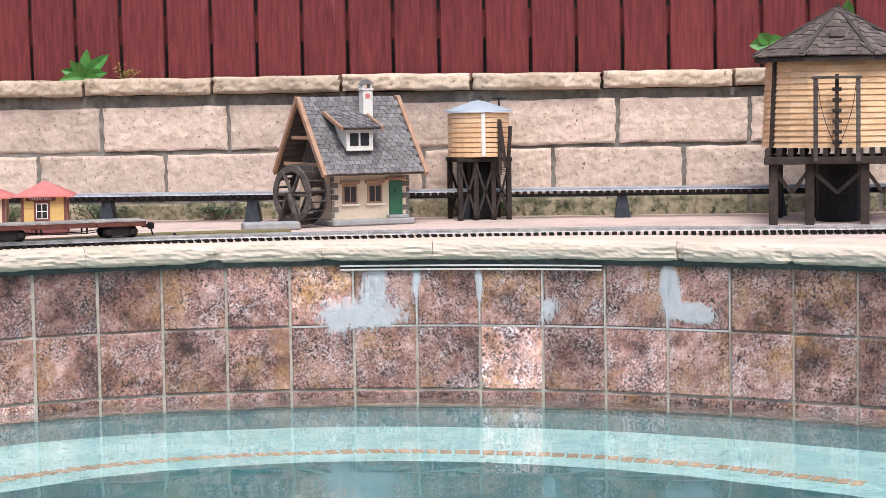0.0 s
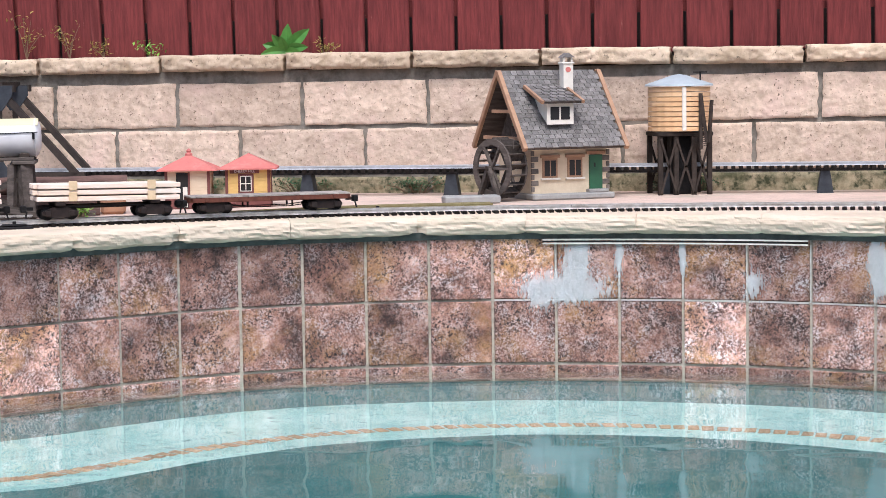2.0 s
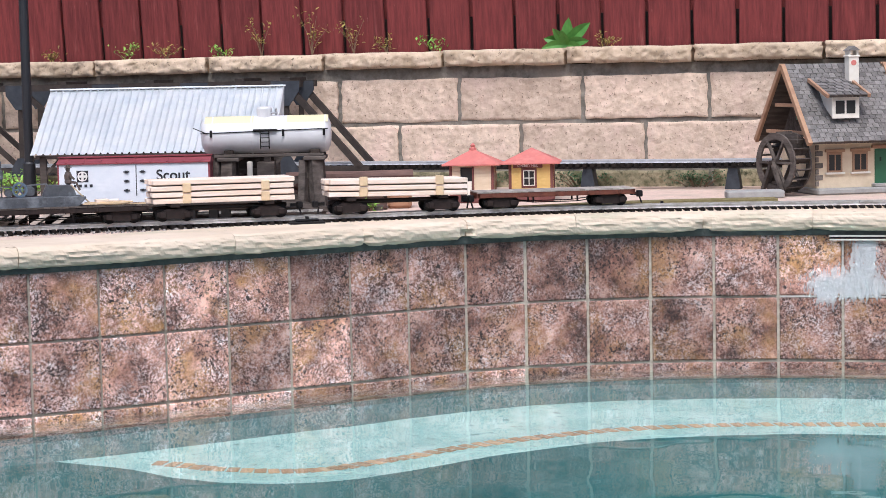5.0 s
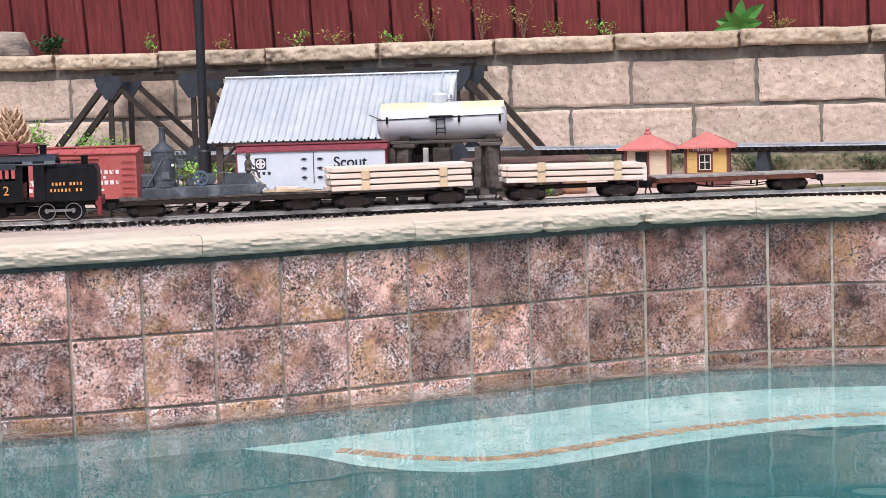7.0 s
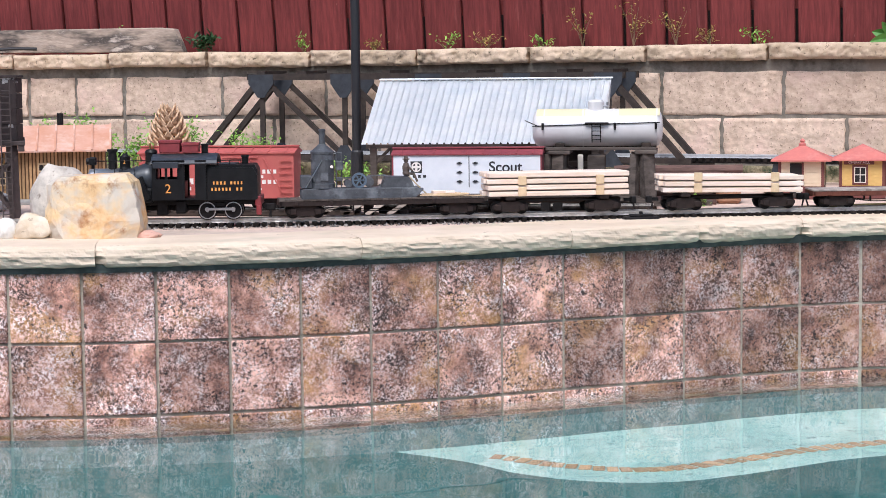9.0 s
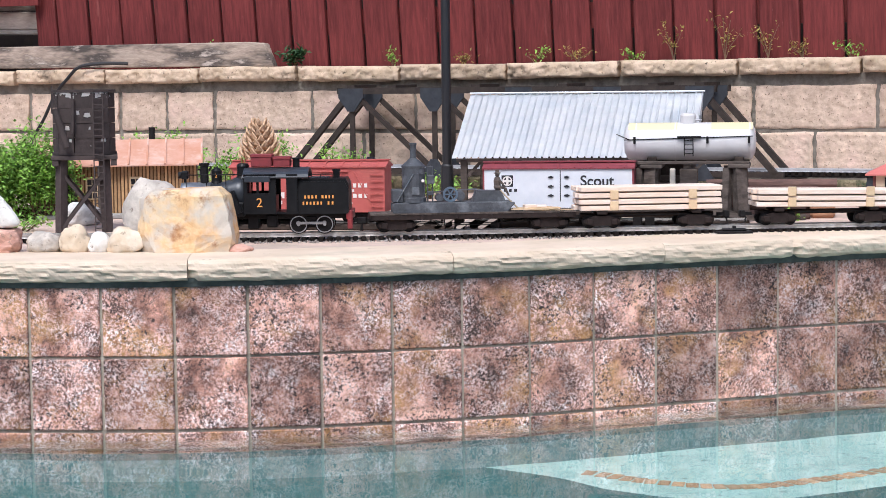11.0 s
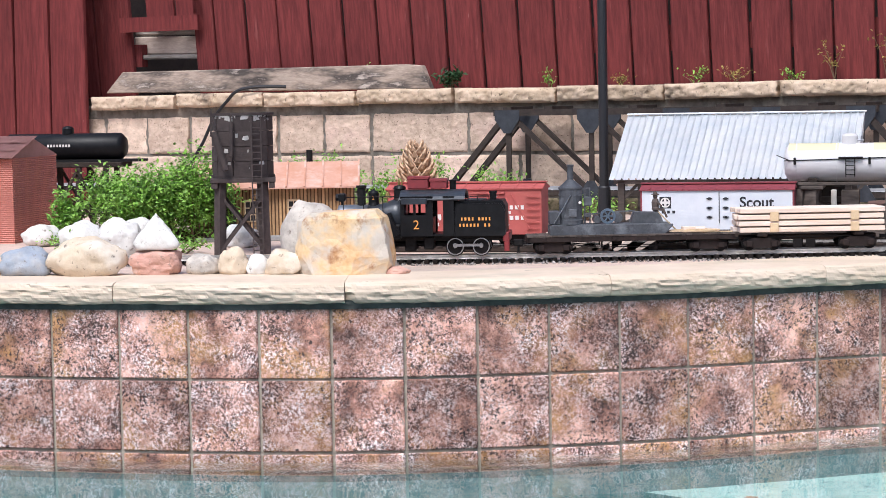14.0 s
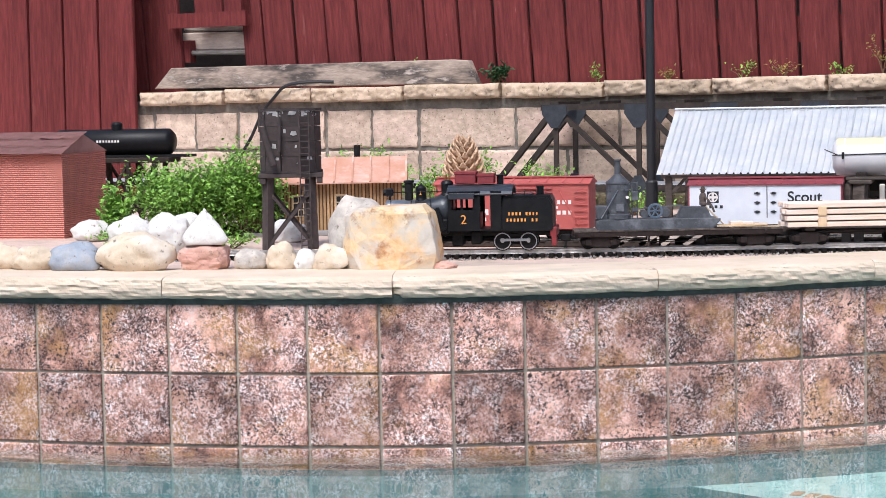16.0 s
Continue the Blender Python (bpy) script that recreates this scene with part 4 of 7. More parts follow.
    def tender_build(b):
        prism(b, [(X + 0.325, 0.046), (X + 0.440, 0.046), (X + 0.444, 0.050), (X + 0.444, 0.115), (X + 0.437, 0.128), (X + 0.335, 0.128), (X + 0.325, 0.118)], -0.052, 0.052, "y")
        es = [e for e in b.edges if abs(e.verts[0].co.y - e.verts[1].co.y) < 1e-6 and e.verts[0].co.z > 0.11 and e.verts[1].co.z > 0.11]
        bmesh.ops.bevel(b, geom=es, offset=0.006, segments=2, affect="EDGES")
    tender = P("tender_tank", BLACK, tender_build)
    P("tank_rail", SOOT, lambda b: (cyl(b, (X + 0.35, -0.035, 0.138), (X + 0.405, -0.035, 0.138), 0.0012, n=6), *[cyl(b, (X + q, -0.035, 0.128), (X + q, -0.035, 0.138), 0.001, n=6) for q in (0.35, 0.378, 0.405)]), tender)
    P("filler_pipe", BLACK, lambda b: (cyl(b, (X + 0.412, 0, 0.127), (X + 0.412, 0, 0.144), 0.008), cyl(b, (X + 0.412, 0, 0.144), (X + 0.412, 0, 0.148), 0.0095)), tender)
    P("hatch", LAGGING, lambda b: box(b, X + 0.35, X + 0.395, -0.03, 0.03, 0.128, 0.131, 0.001), tender)
    P("rear_beam", REDPART, lambda b: (box(b, X + 0.437, X + 0.452, -0.05, 0.05, 0.032, 0.054, 0.002), box(b, X + 0.44, X + 0.452, -0.05, -0.03, 0.010, 0.034, 0.002)), label="red rear beam")
    for xs in ((0.062, 0.125), (0.324, 0.385)):
        for q in xs:
            for y in (-0.026, 0.026):
                wheel(lo, X + q, y, 0.0205, "driving_wheel", True)
        P("side_rod", STEEL, lambda b: (beam(b, (X + xs[0], -0.036, 0.024), (X + xs[1], -0.036, 0.024), 0.004, 0.006), cyl(b, (X + xs[0], -0.039, 0.024), (X + xs[0], -0.033, 0.024), 0.005), cyl(b, (X + xs[1], -0.039, 0.024), (X + xs[1], -0.033, 0.024), 0.005)), label="bright steel side rod")
        P("bogie_frame", SOOT, lambda b: (box(b, X + xs[0] - 0.012, X + xs[1] + 0.012, -0.019, 0.019, 0.012, 0.036, 0.002), box(b, X + sum(xs) / 2 - 0.012, X + sum(xs) / 2 + 0.012, -0.032, 0.032, 0.030, 0.040, 0.002)))
    coupler(lo, X + 0.452, 1)
    coupler(lo, X + 0.006, -1)
    words("2", 0.030, ORANGE, cab, Matrix.Translation((X + 0.236, -0.0567, 0.073)), label="orange cab number")
    words("2", 0.012, ORANGE, lo, Matrix.Translation((X + 0.130, -0.0128, 0.135)))
    bars(ORANGE, tender, X + 0.338, X + 0.372, -0.0526, 0.086, 0.0072, 4, fill=0.5, seed=1)
    bars(ORANGE, tender, X + 0.379, X + 0.411, -0.0526, 0.086, 0.0072, 4, fill=0.5, seed=2)
    bars(ORANGE, tender, X + 0.334, X + 0.384, -0.0526, 0.0715, 0.0072, 6, fill=0.5, seed=3)
    bars(ORANGE, tender, X + 0.392, X + 0.411, -0.0526, 0.0715, 0.0072, 2, fill=0.5, seed=4)
    return lo


def flat_bed(th, L, z=0.040, w=0.047, material=BROWNCAR, plank_mat=OLDWOOD):
    """Flat-car underframe with side sills, stake pockets, truss rods, planks and two trucks."""
    bm = B()
    box(bm, -L / 2, L / 2, -w, -w + 0.006, z - 0.012, z, 0.001)
    box(bm, -L / 2, L / 2, w - 0.006, w, z - 0.012, z, 0.001)
    box(bm, -L / 2, -L / 2 + 0.007, -w, w, z - 0.012, z)
    box(bm, L / 2 - 0.007, L / 2, -w, w, z - 0.012, z)
    box(bm, -L / 2, L / 2, -0.012, 0.012, z - 0.014, z - 0.002)
    fr = part("frame", bm, material, th)
    n = int(L / 0.075)
    for i in range(n):
        x = -L / 2 + L * (i + 0.5) / n
        boxpart("stake_pocket", material, fr, x - 0.004, x + 0.004, -w - 0.004, -w, z - 0.010, z - 0.001, 0.0008)
    for y in (-0.03, 0.03):
        bm = B()
        pts = [(-L / 2 + 0.03, z - 0.012), (-L * 0.14, z - 0.026), (L * 0.14, z - 0.026), (L / 2 - 0.03, z - 0.012)]
        for a, b in zip(pts, pts[1:]):
            cyl(bm, (a[0], y, a[1]), (b[0], y, b[1]), 0.0012, n=6)
        for a in pts[1:3]:
            beam(bm, (a[0], y, a[1]), (a[0], y, z - 0.01), 0.004)
        part("truss_rod", bm, SOOT, fr)
    m = int(L / 0.014)
    for i in range(m):
        x = -L / 2 + L * i / m
        boxpart("plank", plank_mat, th, x + 0.0004, x + L / m - 0.0004, -w - 0.001, w + 0.001, z, z + 0.0035)
    truck(th, -L / 2 + 0.062)
    truck(th, L / 2 - 0.062)
    coupler(th, L / 2, 1)
    coupler(th, -L / 2, -1)


def machine_flat(m):
    th = thing("machinery_flatcar", "brown flat car with planked deck and arch-bar trucks", "model flat car", m, group="train cars")
    flat_bed(th, 0.485)
    return th


def donkey_engine(m):
    th = thing("donkey_engine", "grey steam donkey engine with upright boiler on a sled", "model engine", m)
    X = -0.195

    def P(name, material, build, parent=th, label=""):
        bm = B()
        build(bm)
        return part(name, bm, material, parent, label)
    for y in (-0.034, 0.024):
        P("sled_runner", GREYMACHINE, lambda b: (prism(b, [(X, 0.0), (X + 0.27, 0.0), (X + 0.288, 0.018), (X + 0.288, 0.022), (X, 0.022)], y, y + 0.010, "y"), *[cyl(b, (X + q, y - 0.002, 0.011), (X + q, y + 0.012, 0.011), 0.003, n=8) for q in (0.03, 0.08, 0.13, 0.18, 0.23)]))
    P("sled_deck", GREYMACHINE, lambda b: box(b, X + 0.005, X + 0.28, -0.026, 0.026, 0.012, 0.024, 0.002))
    boiler = P("boiler", GREYMACHINE, lambda b: lathe(b, [(0.030, 0.024), (0.030, 0.034), (0.027, 0.036), (0.027, 0.105), (0.0285, 0.106), (0.0285, 0.110), (0.012, 0.124), (0.0075, 0.128), (0.007, 0.158), (0.0085, 0.159), (0.0085, 0.163), (0.006, 0.163)], 22, Matrix.Translation((X + 0.052, 0, 0))))
    P("rivet_band", GREYMACHINE, lambda b: (lathe(b, [(0.0278, 0.06), (0.0278, 0.064)], 22, Matrix.Translation((X + 0.052, 0, 0))), lathe(b, [(0.0278, 0.09), (0.0278, 0.094)], 22, Matrix.Translation((X + 0.052, 0, 0)))), boiler)
    P("fire_door", GREYMACHINE, lambda b: box(b, X + 0.045, X + 0.064, -0.0295, -0.026, 0.042, 0.06, 0.001), boiler)
    P("gauge", WHITE, lambda b: cyl(b, (X + 0.072, -0.023, 0.075), (X + 0.072, -0.028, 0.075), 0.0035), boiler)
    P("feed_pipe", STEEL, lambda b: cyl(b, (X + 0.010, -0.028, 0.026), (X + 0.050, -0.029, 0.092), 0.0013, n=6), boiler)
    P("bunker", GREYMACHINE, lambda b: box(b, X + 0.0, X + 0.026, -0.024, 0.024, 0.024, 0.055, 0.002))
    P("pipework", GREYMACHINE, lambda b: (cyl(b, (X + 0.084, -0.012, 0.024), (X + 0.084, -0.012, 0.105), 0.002, n=8), cyl(b, (X + 0.096, -0.012, 0.024), (X + 0.096, -0.012, 0.108), 0.0015, n=8), beam(b, (X + 0.06, -0.012, 0.108), (X + 0.098, -0.012, 0.108), 0.002), box(b, X + 0.082, X + 0.1, -0.02, -0.008, 0.066, 0.088, 0.002), box(b, X + 0.084, X + 0.098, -0.018, -0.008, 0.040, 0.050, 0.001)))
    P("flywheel", mat("blue_grey_wheel", (0.10, 0.14, 0.19), 0.5, color2=(0.07, 0.1, 0.14), scale=60), lambda b: (lathe(b, [(0.013, -0.003), (0.018, -0.003), (0.018, 0.003), (0.013, 0.003)], 22, Matrix.Translation((X + 0.137, -0.022, 0.042)) @ pose(0, 0, 0, 90, 0, 0), True), *[beam(b, (X + 0.137 - 0.015 * math.cos(q), -0.022, 0.042 - 0.015 * math.sin(q)), (X + 0.137 + 0.015 * math.cos(q), -0.022, 0.042 + 0.015 * math.sin(q)), 0.003) for q in (0, 1.05, 2.1)]), label="blue-grey flywheel")
    P("drum", GREYMACHINE, lambda b: (cyl(b, (X + 0.160, -0.024, 0.038), (X + 0.160, 0.024, 0.038), 0.012), cyl(b, (X + 0.112, -0.02, 0.034), (X + 0.112, 0.02, 0.034), 0.009), beam(b, (X + 0.10, -0.02, 0.048), (X + 0.2, -0.02, 0.054), 0.003)))
    P("housing", GREYMACHINE, lambda b: prism(b, [(X + 0.190, 0.024), (X + 0.268, 0.024), (X + 0.258, 0.048), (X + 0.200, 0.050)], -0.024, 0.024, "y"))
    P("cable", mat("tan_cable", (0.45, 0.36, 0.24), 0.85), lambda b: (cyl(b, (X + 0.255, -0.022, 0.05), (X + 0.275, -0.028, 0.028), 0.0018, n=6), cyl(b, (X + 0.275, -0.028, 0.028), (X + 0.30, -0.02, 0.004), 0.0018, n=6)))
    return th


def figurine(m):
    bm = B()
    box(bm, -0.008, 0.008, -0.010, 0.010, 0.0, 0.012, 0.004)
    lathe(bm, [(0.008, 0.008), (0.009, 0.022), (0.006, 0.030), (0.002, 0.031)], 10)
    lathe(bm, [(0.003, 0.030), (0.0055, 0.034), (0.0055, 0.038), (0.009, 0.039), (0.009, 0.0405), (0.005, 0.041), (0.0045, 0.046), (0.001, 0.047)], 10)
    beam(bm, (0.004, -0.005, 0.006), (0.018, -0.006, 0.004), 0.006)
    beam(bm, (0.018, -0.006, 0.005), (0.026, -0.007, -0.014), 0.005)
    beam(bm, (0.002, -0.009, 0.024), (0.014, -0.010, 0.012), 0.0045)
    ob = part("driver_figurine", bm, mat("dark_figure_paint", (0.05, 0.045, 0.045), 0.7, color2=(0.12, 0.08, 0.06), scale=90))
    ob.matrix_world = m
    return tagged(ob, "small dark painted seated figurine with a brimmed hat", "figurine")


def lumber_car(m, L, layers, seed, tilt=0.0):
    th = thing("lumber_car", "small dark brown log car with arch-bar trucks", "model flat car", m, group="train cars")
    z = 0.036
    boxpart("spine", BROWNCAR, th, -L / 2 + 0.01, L / 2 - 0.01, -0.012, 0.012, z - 0.012, z - 0.002, 0.002)
    for x in (-L / 2 + 0.058, L / 2 - 0.058):
        truck(th, x)
        boxpart("bolster", BROWNCAR, th, x - 0.012, x + 0.012, -0.046, 0.046, z - 0.004, z + 0.006, 0.002)
    bm = B()
    cyl(bm, (-L / 2 + 0.07, -0.035, z - 0.006), (L / 2 - 0.07, -0.035, z - 0.006), 0.0012, n=6)
    part("brake_rod", bm, SOOT, th)
    coupler(th, L / 2, 1)
    coupler(th, -L / 2, -1)
    stack = thing("lumber_stack", "stack of pale fresh-sawn boards held by tan stakes", "lumber", m, group="lumber loads")
    rnd = random.Random(seed)
    for k in range(layers):
        for j in range(5):
            dx = rnd.uniform(-0.006, 0.006)
            y0 = -0.047 + j * 0.019
            zz = z + 0.006 + k * 0.0148
            ob = boxpart("plank", LUMBER, stack, -L / 2 + dx, L / 2 + dx * 0.6, y0, y0 + 0.0184, zz, zz + 0.0112, 0.0012, m=pose(0, 0, 0, 0, tilt, 0))
    for x in (-L / 2 + L * 0.25, L / 2 - L * 0.2):
        for k in range(2):
            boxpart("stake", STAKE, stack, x - 0.010, x + 0.010, -0.0515, -0.0475, z + 0.006 + k * 0.026, z + 0.028 + k * 0.026, 0.001, m=pose(0, 0, 0, 0, tilt, 0))
        boxpart("cross_strip", STAKE, stack, x - 0.006, x + 0.006, -0.046, 0.046, z + 0.0185 + 0.0148, z + 0.0208 + 0.0148, m=pose(0, 0, 0, 0, tilt, 0))
    return th


S_LOCO = track_s(-2.413)
locomotive(on_track(S_LOCO))
s = S_LOCO - 0.226 - 0.028 - 0.25
mf = on_track(s)
machine_flat(mf)
donkey_engine(mf @ pose(0.006, 0, 0.0435))
figurine(mf @ pose(0.061, -0.008, 0.0435 + 0.05))
crate = thing("crate_load", "tan crates, planks and sticks piled on the flat car", "crates", mf @ pose(0.15, 0, 0.0436))
for (x0, x1, y0, y1, z0, z1, a) in ((-0.03, 0.0, -0.03, -0.005, 0, 0.014, 5), (0.0, 0.028, -0.02, 0.01, 0, 0.012, -6), (0.03, 0.055, -0.035, -0.01, 0, 0.008, 3)):
    boxpart("crate", LUMBER, crate, x0, x1, y0, y1, z0, z1, 0.001, m=pose(0, 0, 0, 0, 0, a))
random.seed(31)
for i in range(9):
    bm = B()
    a = Vector((random.uniform(-0.06, -0.01), random.uniform(-0.04, 0.02), random.uniform(0.002, 0.008)))
    beam(bm, a, a + Vector((random.uniform(0.06, 0.1), random.uniform(-0.012, 0.012), 0.0)), 0.003)
    part("stick", bm, STAKE, crate)
s -= 0.25 - 0.004 + 0.1725
lumber_car(on_track(s), 0.342, 4, 2)
s -= 0.1725 + 0.080 + 0.175
lumber_car(on_track(s), 0.345, 3, 5, 0.8)
s -= 0.175 + 0.03 + 0.20
ff = thing("empty_flatcar", "red-brown flat car with a worn planked deck", "model flat car", on_track(s), group="train cars")
flat_bed(ff, 0.40, material=REDBROWN, plank_mat=GREYWOOD)


# ---------- cars on the siding ----------
def box_body(th, L, h, w, body, roof_mat, z=0.03):
    bm = B()
    box(bm, -L / 2, L / 2, -w, w, z, z + h, 0.001)
    bd = part("body", bm, body, th)
    bm = B()
    prism(bm, [(-w - 0.004, z + h), (0, z + h + 0.012), (w + 0.004, z + h), (w + 0.004, z + h - 0.003), (-w - 0.004, z + h - 0.003)], -L / 2 - 0.004, L / 2 + 0.004, "x")
    rf = part("roof", bm, roof_mat, th)
    n = 9
    for i in range(n):
        x = -L / 2 + L * (i + 0.5) / n
        bm = B()
        beam(bm, (x, -w - 0.004, z + h + 0.0005), (x, 0, z + h + 0.0128), 0.004, 0.002)
        part("roof_rib", bm, roof_mat, rf)
    boxpart("roof_walk", roof_mat, rf, -L / 2 - 0.006, L / 2 + 0.006, -0.012, 0.012, z + h + 0.0125, z + h + 0.0155)
    boxpart("underframe", SOOT, th, -L / 2 + 0.005, L / 2 - 0.005, -w + 0.01, w - 0.01, z - 0.010, z)
    truck(th, -L / 2 + 0.07)
    truck(th, L / 2 - 0.07)
    return bd


SIDE_Z = 0.4215
boxm = pose(-2.372, 0.105, SIDE_Z - 0.0, 0, 0, 1.0)
bc = thing("boxcar", "oxide red wooden model boxcar with white lettering", "model boxcar", boxm)
L, W_, Hh = 0.395, 0.052, 0.116
bd = box_body(bc, L, Hh, W_, BOXRED, BOXRED, 0.026)
boxpart("door", BOXRED, bc, -0.028, 0.036, -W_ - 0.0035, -W_, 0.030, 0.130, 0.001)
boxpart("door_rail", BOXRED, bc, -0.035, 0.105, -W_ - 0.005, -W_, 0.128, 0.133)
bm = B()
cyl(bm, (-0.165, -W_ - 0.0006, 0.104), (-0.165, -W_ + 0.001, 0.104), 0.017, n=24)
part("round_emblem", bm, mat("dark_emblem", (0.07, 0.035, 0.04), 0.7), bd)
for xa, xb in ((-0.19, -0.14), (-0.05, -0.10), (0.05, 0.09), (0.17, 0.12)):
    bm = B()
    beam(bm, (xa, -W_ - 0.0005, 0.034), (xb, -W_ - 0.0005, 0.128), 0.004, 0.0025)
    part("brace", bm, BOXRED, bd)
for k in range(6):
    boxpart("grab_iron", BOXRED, bd, 0.160, 0.192, -W_ - 0.005, -W_ - 0.003, 0.040 + k * 0.016, 0.0425 + k * 0.016)
bars(WHITE, bd, -0.128, -0.052, -W_ - 0.0006, 0.070, 0.015, 3, fill=0.5, seed=4)
bars(WHITE, bd, -0.128, -0.062, -W_ - 0.0006, 0.052, 0.009, 4, fill=0.6, seed=5)
bars(WHITE, bc, -0.010, 0.020, -W_ - 0.0042, 0.100, 0.006, 3, seed=6)
bars(WHITE, bc, -0.010, 0.020, -W_ - 0.0042, 0.091, 0.006, 3, seed=7)
bars(WHITE, bd, 0.044, 0.156, -W_ - 0.0006, 0.094, 0.010, 8, fill=0.62, seed=8)
bars(WHITE, bd, 0.075, 0.125, -W_ - 0.0006, 0.081, 0.007, 3, fill=0.4, seed=9)
bars(WHITE, bd, 0.044, 0.156, -W_ - 0.0006, 0.068, 0.010, 8, fill=0.62, seed=10)
bars(WHITE, bd, 0.050, 0.075, -W_ - 0.0006, 0.046, 0.002, 2, fill=0.9, seed=11)
bars(WHITE, bd, 0.090, 0.115, -W_ - 0.0006, 0.050, 0.004, 3, fill=0.9, seed=12)

rm = pose(-1.748, 0.185, SIDE_Z + 0.002, 0, 0, 1.0)
rc = thing("refrigerator_car", "white wooden model refrigerator car with dark red roof and black hinges", "model boxcar", rm)
bd = box_body(rc, 0.375, 0.104, 0.050, REEFERWHITE, REEFERROOF, 0.026)
for x in (-0.1885, 0.1865):
    boxpart("end_panel", REEFERROOF, rc, x - 0.001, x + 0.003, -0.0505, 0.0505, 0.026, 0.130)
boxpart("side_sill", SOOT, rc, -0.187, 0.187, -0.0512, -0.050, 0.024, 0.030)
boxpart("door_seam", INK, rc, 0.005, 0.007, -0.0512, -0.050, 0.046, 0.124)
for x in (-0.018, 0.022):
    for k in range(3):
        bm = B()
        box(bm, x - 0.007, x + 0.007, -0.0522, -0.050, 0.0595 + k * 0.023, 0.0625 + k * 0.023)
        box(bm, x - 0.003, x + 0.003, -0.053, -0.050, 0.058 + k * 0.023, 0.064 + k * 0.023)
        part("hinge", bm, INK, rc)
bm = B()
box(bm, -0.142, -0.113, -0.0506, -0.0498, 0.083, 0.112)
em = part("emblem", bm, INK, rc)
bm = B()
lathe(bm, [(0.0095, -0.0002), (0.0125, -0.0002), (0.0125, 0.0006), (0.0095, 0.0006)], 20, Matrix.Translation((-0.1275, -0.0507, 0.0975)) @ pose(0, 0, 0, 90, 0, 0), True)
box(bm, -0.1305, -0.1245, -0.0512, -0.0505, 0.086, 0.109)
box(bm, -0.139, -0.116, -0.0511, -0.0504, 0.0945, 0.1005)
part("emblem_cross", bm, WHITE, em)
bars(INK, rc, -0.153, -0.100, -0.0504, 0.074, 0.007, 4, fill=0.5, seed=13)
words("Scout", 0.037, INK, rc, Matrix.Translation((0.098, -0.0504, 0.096)), label="black lettering", bold=0.0007)
bars(INK, rc, 0.065, 0.142, -0.0504, 0.0815, 0.0045, 14, fill=0.7, seed=14)

# siding timber
siding = thing("siding_trestle", "low weathered timber trestle carrying the siding rails", "trestle")
for x0, x1, y in ((-2.70, -2.02, 0.10), (-1.97, -1.28, 0.182)):
    for k, (dy, z0, z1) in enumerate(((-0.055, 0.404, 0.418), (0.055, 0.404, 0.418), (-0.020, 0.408, 0.419), (0.020, 0.408, 0.419))):
        boxpart("stringer", DARKWOOD, siding, x0, x1, y + dy - 0.007, y + dy + 0.007, z0 + 0.001, z1, 0.002)
    n = int((x1 - x0) / 0.028)
    bm = B()
    box(bm, -0.008, 0.008, -0.062, 0.062, 0.0, 0.008, 0.0015)
    me = mesh_of("cross_tie", bm)
    me.materials.append(DARKWOOD)
    for i in range(n):
        ob = new("cross_tie", me)
        ob.parent = siding
        ob.matrix_world = Matrix.Translation((x0 + (i + 0.5) * (x1 - x0) / n, y, 0.4125))
    for dy in (-0.022, 0.022):
        boxpart("rail", RAILTOP, siding, x0, x1, y + dy - 0.002, y + dy + 0.002, 0.4195, 0.4225)
dock = thing("low_dock", "dark weathered plank dock on short piers along the siding", "model dock", pose(0, 0.07, DECK_Z))
boxpart("fascia", DARKWOOD, dock, -2.02, -1.42, 0.0, 0.010, 0.030, 0.046, 0.002)
boxpart("ledger", OLDWOOD, dock, -2.02, -1.42, 0.0105, 0.034, 0.034, 0.050, 0.002)
for x in (-1.99, -1.90, -1.79, -1.66, -1.63, -1.60, -1.545, -1.515):
    boxpart("pier", SOOT, dock, x - 0.011, x + 0.011, 0.0005, 0.030, 0.0, 0.0335, 0.001)

# ---------- buildings ----------
def shingles(parent, material, x0, x1, p_low, p_high, rows, w, seed, name="shingle"):
    """Courses of separate shingles on a slope from p_low=(y,z) up to p_high=(y,z)."""
    rnd = random.Random(seed)
    dy, dz = (p_high[0] - p_low[0]) / rows, (p_high[1] - p_low[1]) / rows
    ang = math.degrees(math.atan2(dz, dy))
    ln = math.hypot(dy, dz)
    meshes = []
    for k in range(3):
        bm = B()
        box(bm, -w / 2 + 0.0008, w / 2 - 0.0008, -0.002 - 0.001 * k, ln * 1.15, 0.0, 0.0032)
        me = mesh_of(name, bm)
        me.materials.append(material)
        meshes.append(me)
    for r in range(rows):
        n = int((x1 - x0) / w)
        for i in range(n):
            x = x0 + (x1 - x0) * (i + 0.5 + (0.5 if r % 2 else 0)) / n
            if x > x1 - w * 0.3:
                x = x0 + w * 0.3
            ob = new(name, rnd.choice(meshes))
            ob.parent = parent
            ob.matrix_local = pose(x, p_low[0] + dy * r, p_low[1] + dz * r + 0.001, ang - 4, 0, rnd.uniform(-1.2, 1.2))


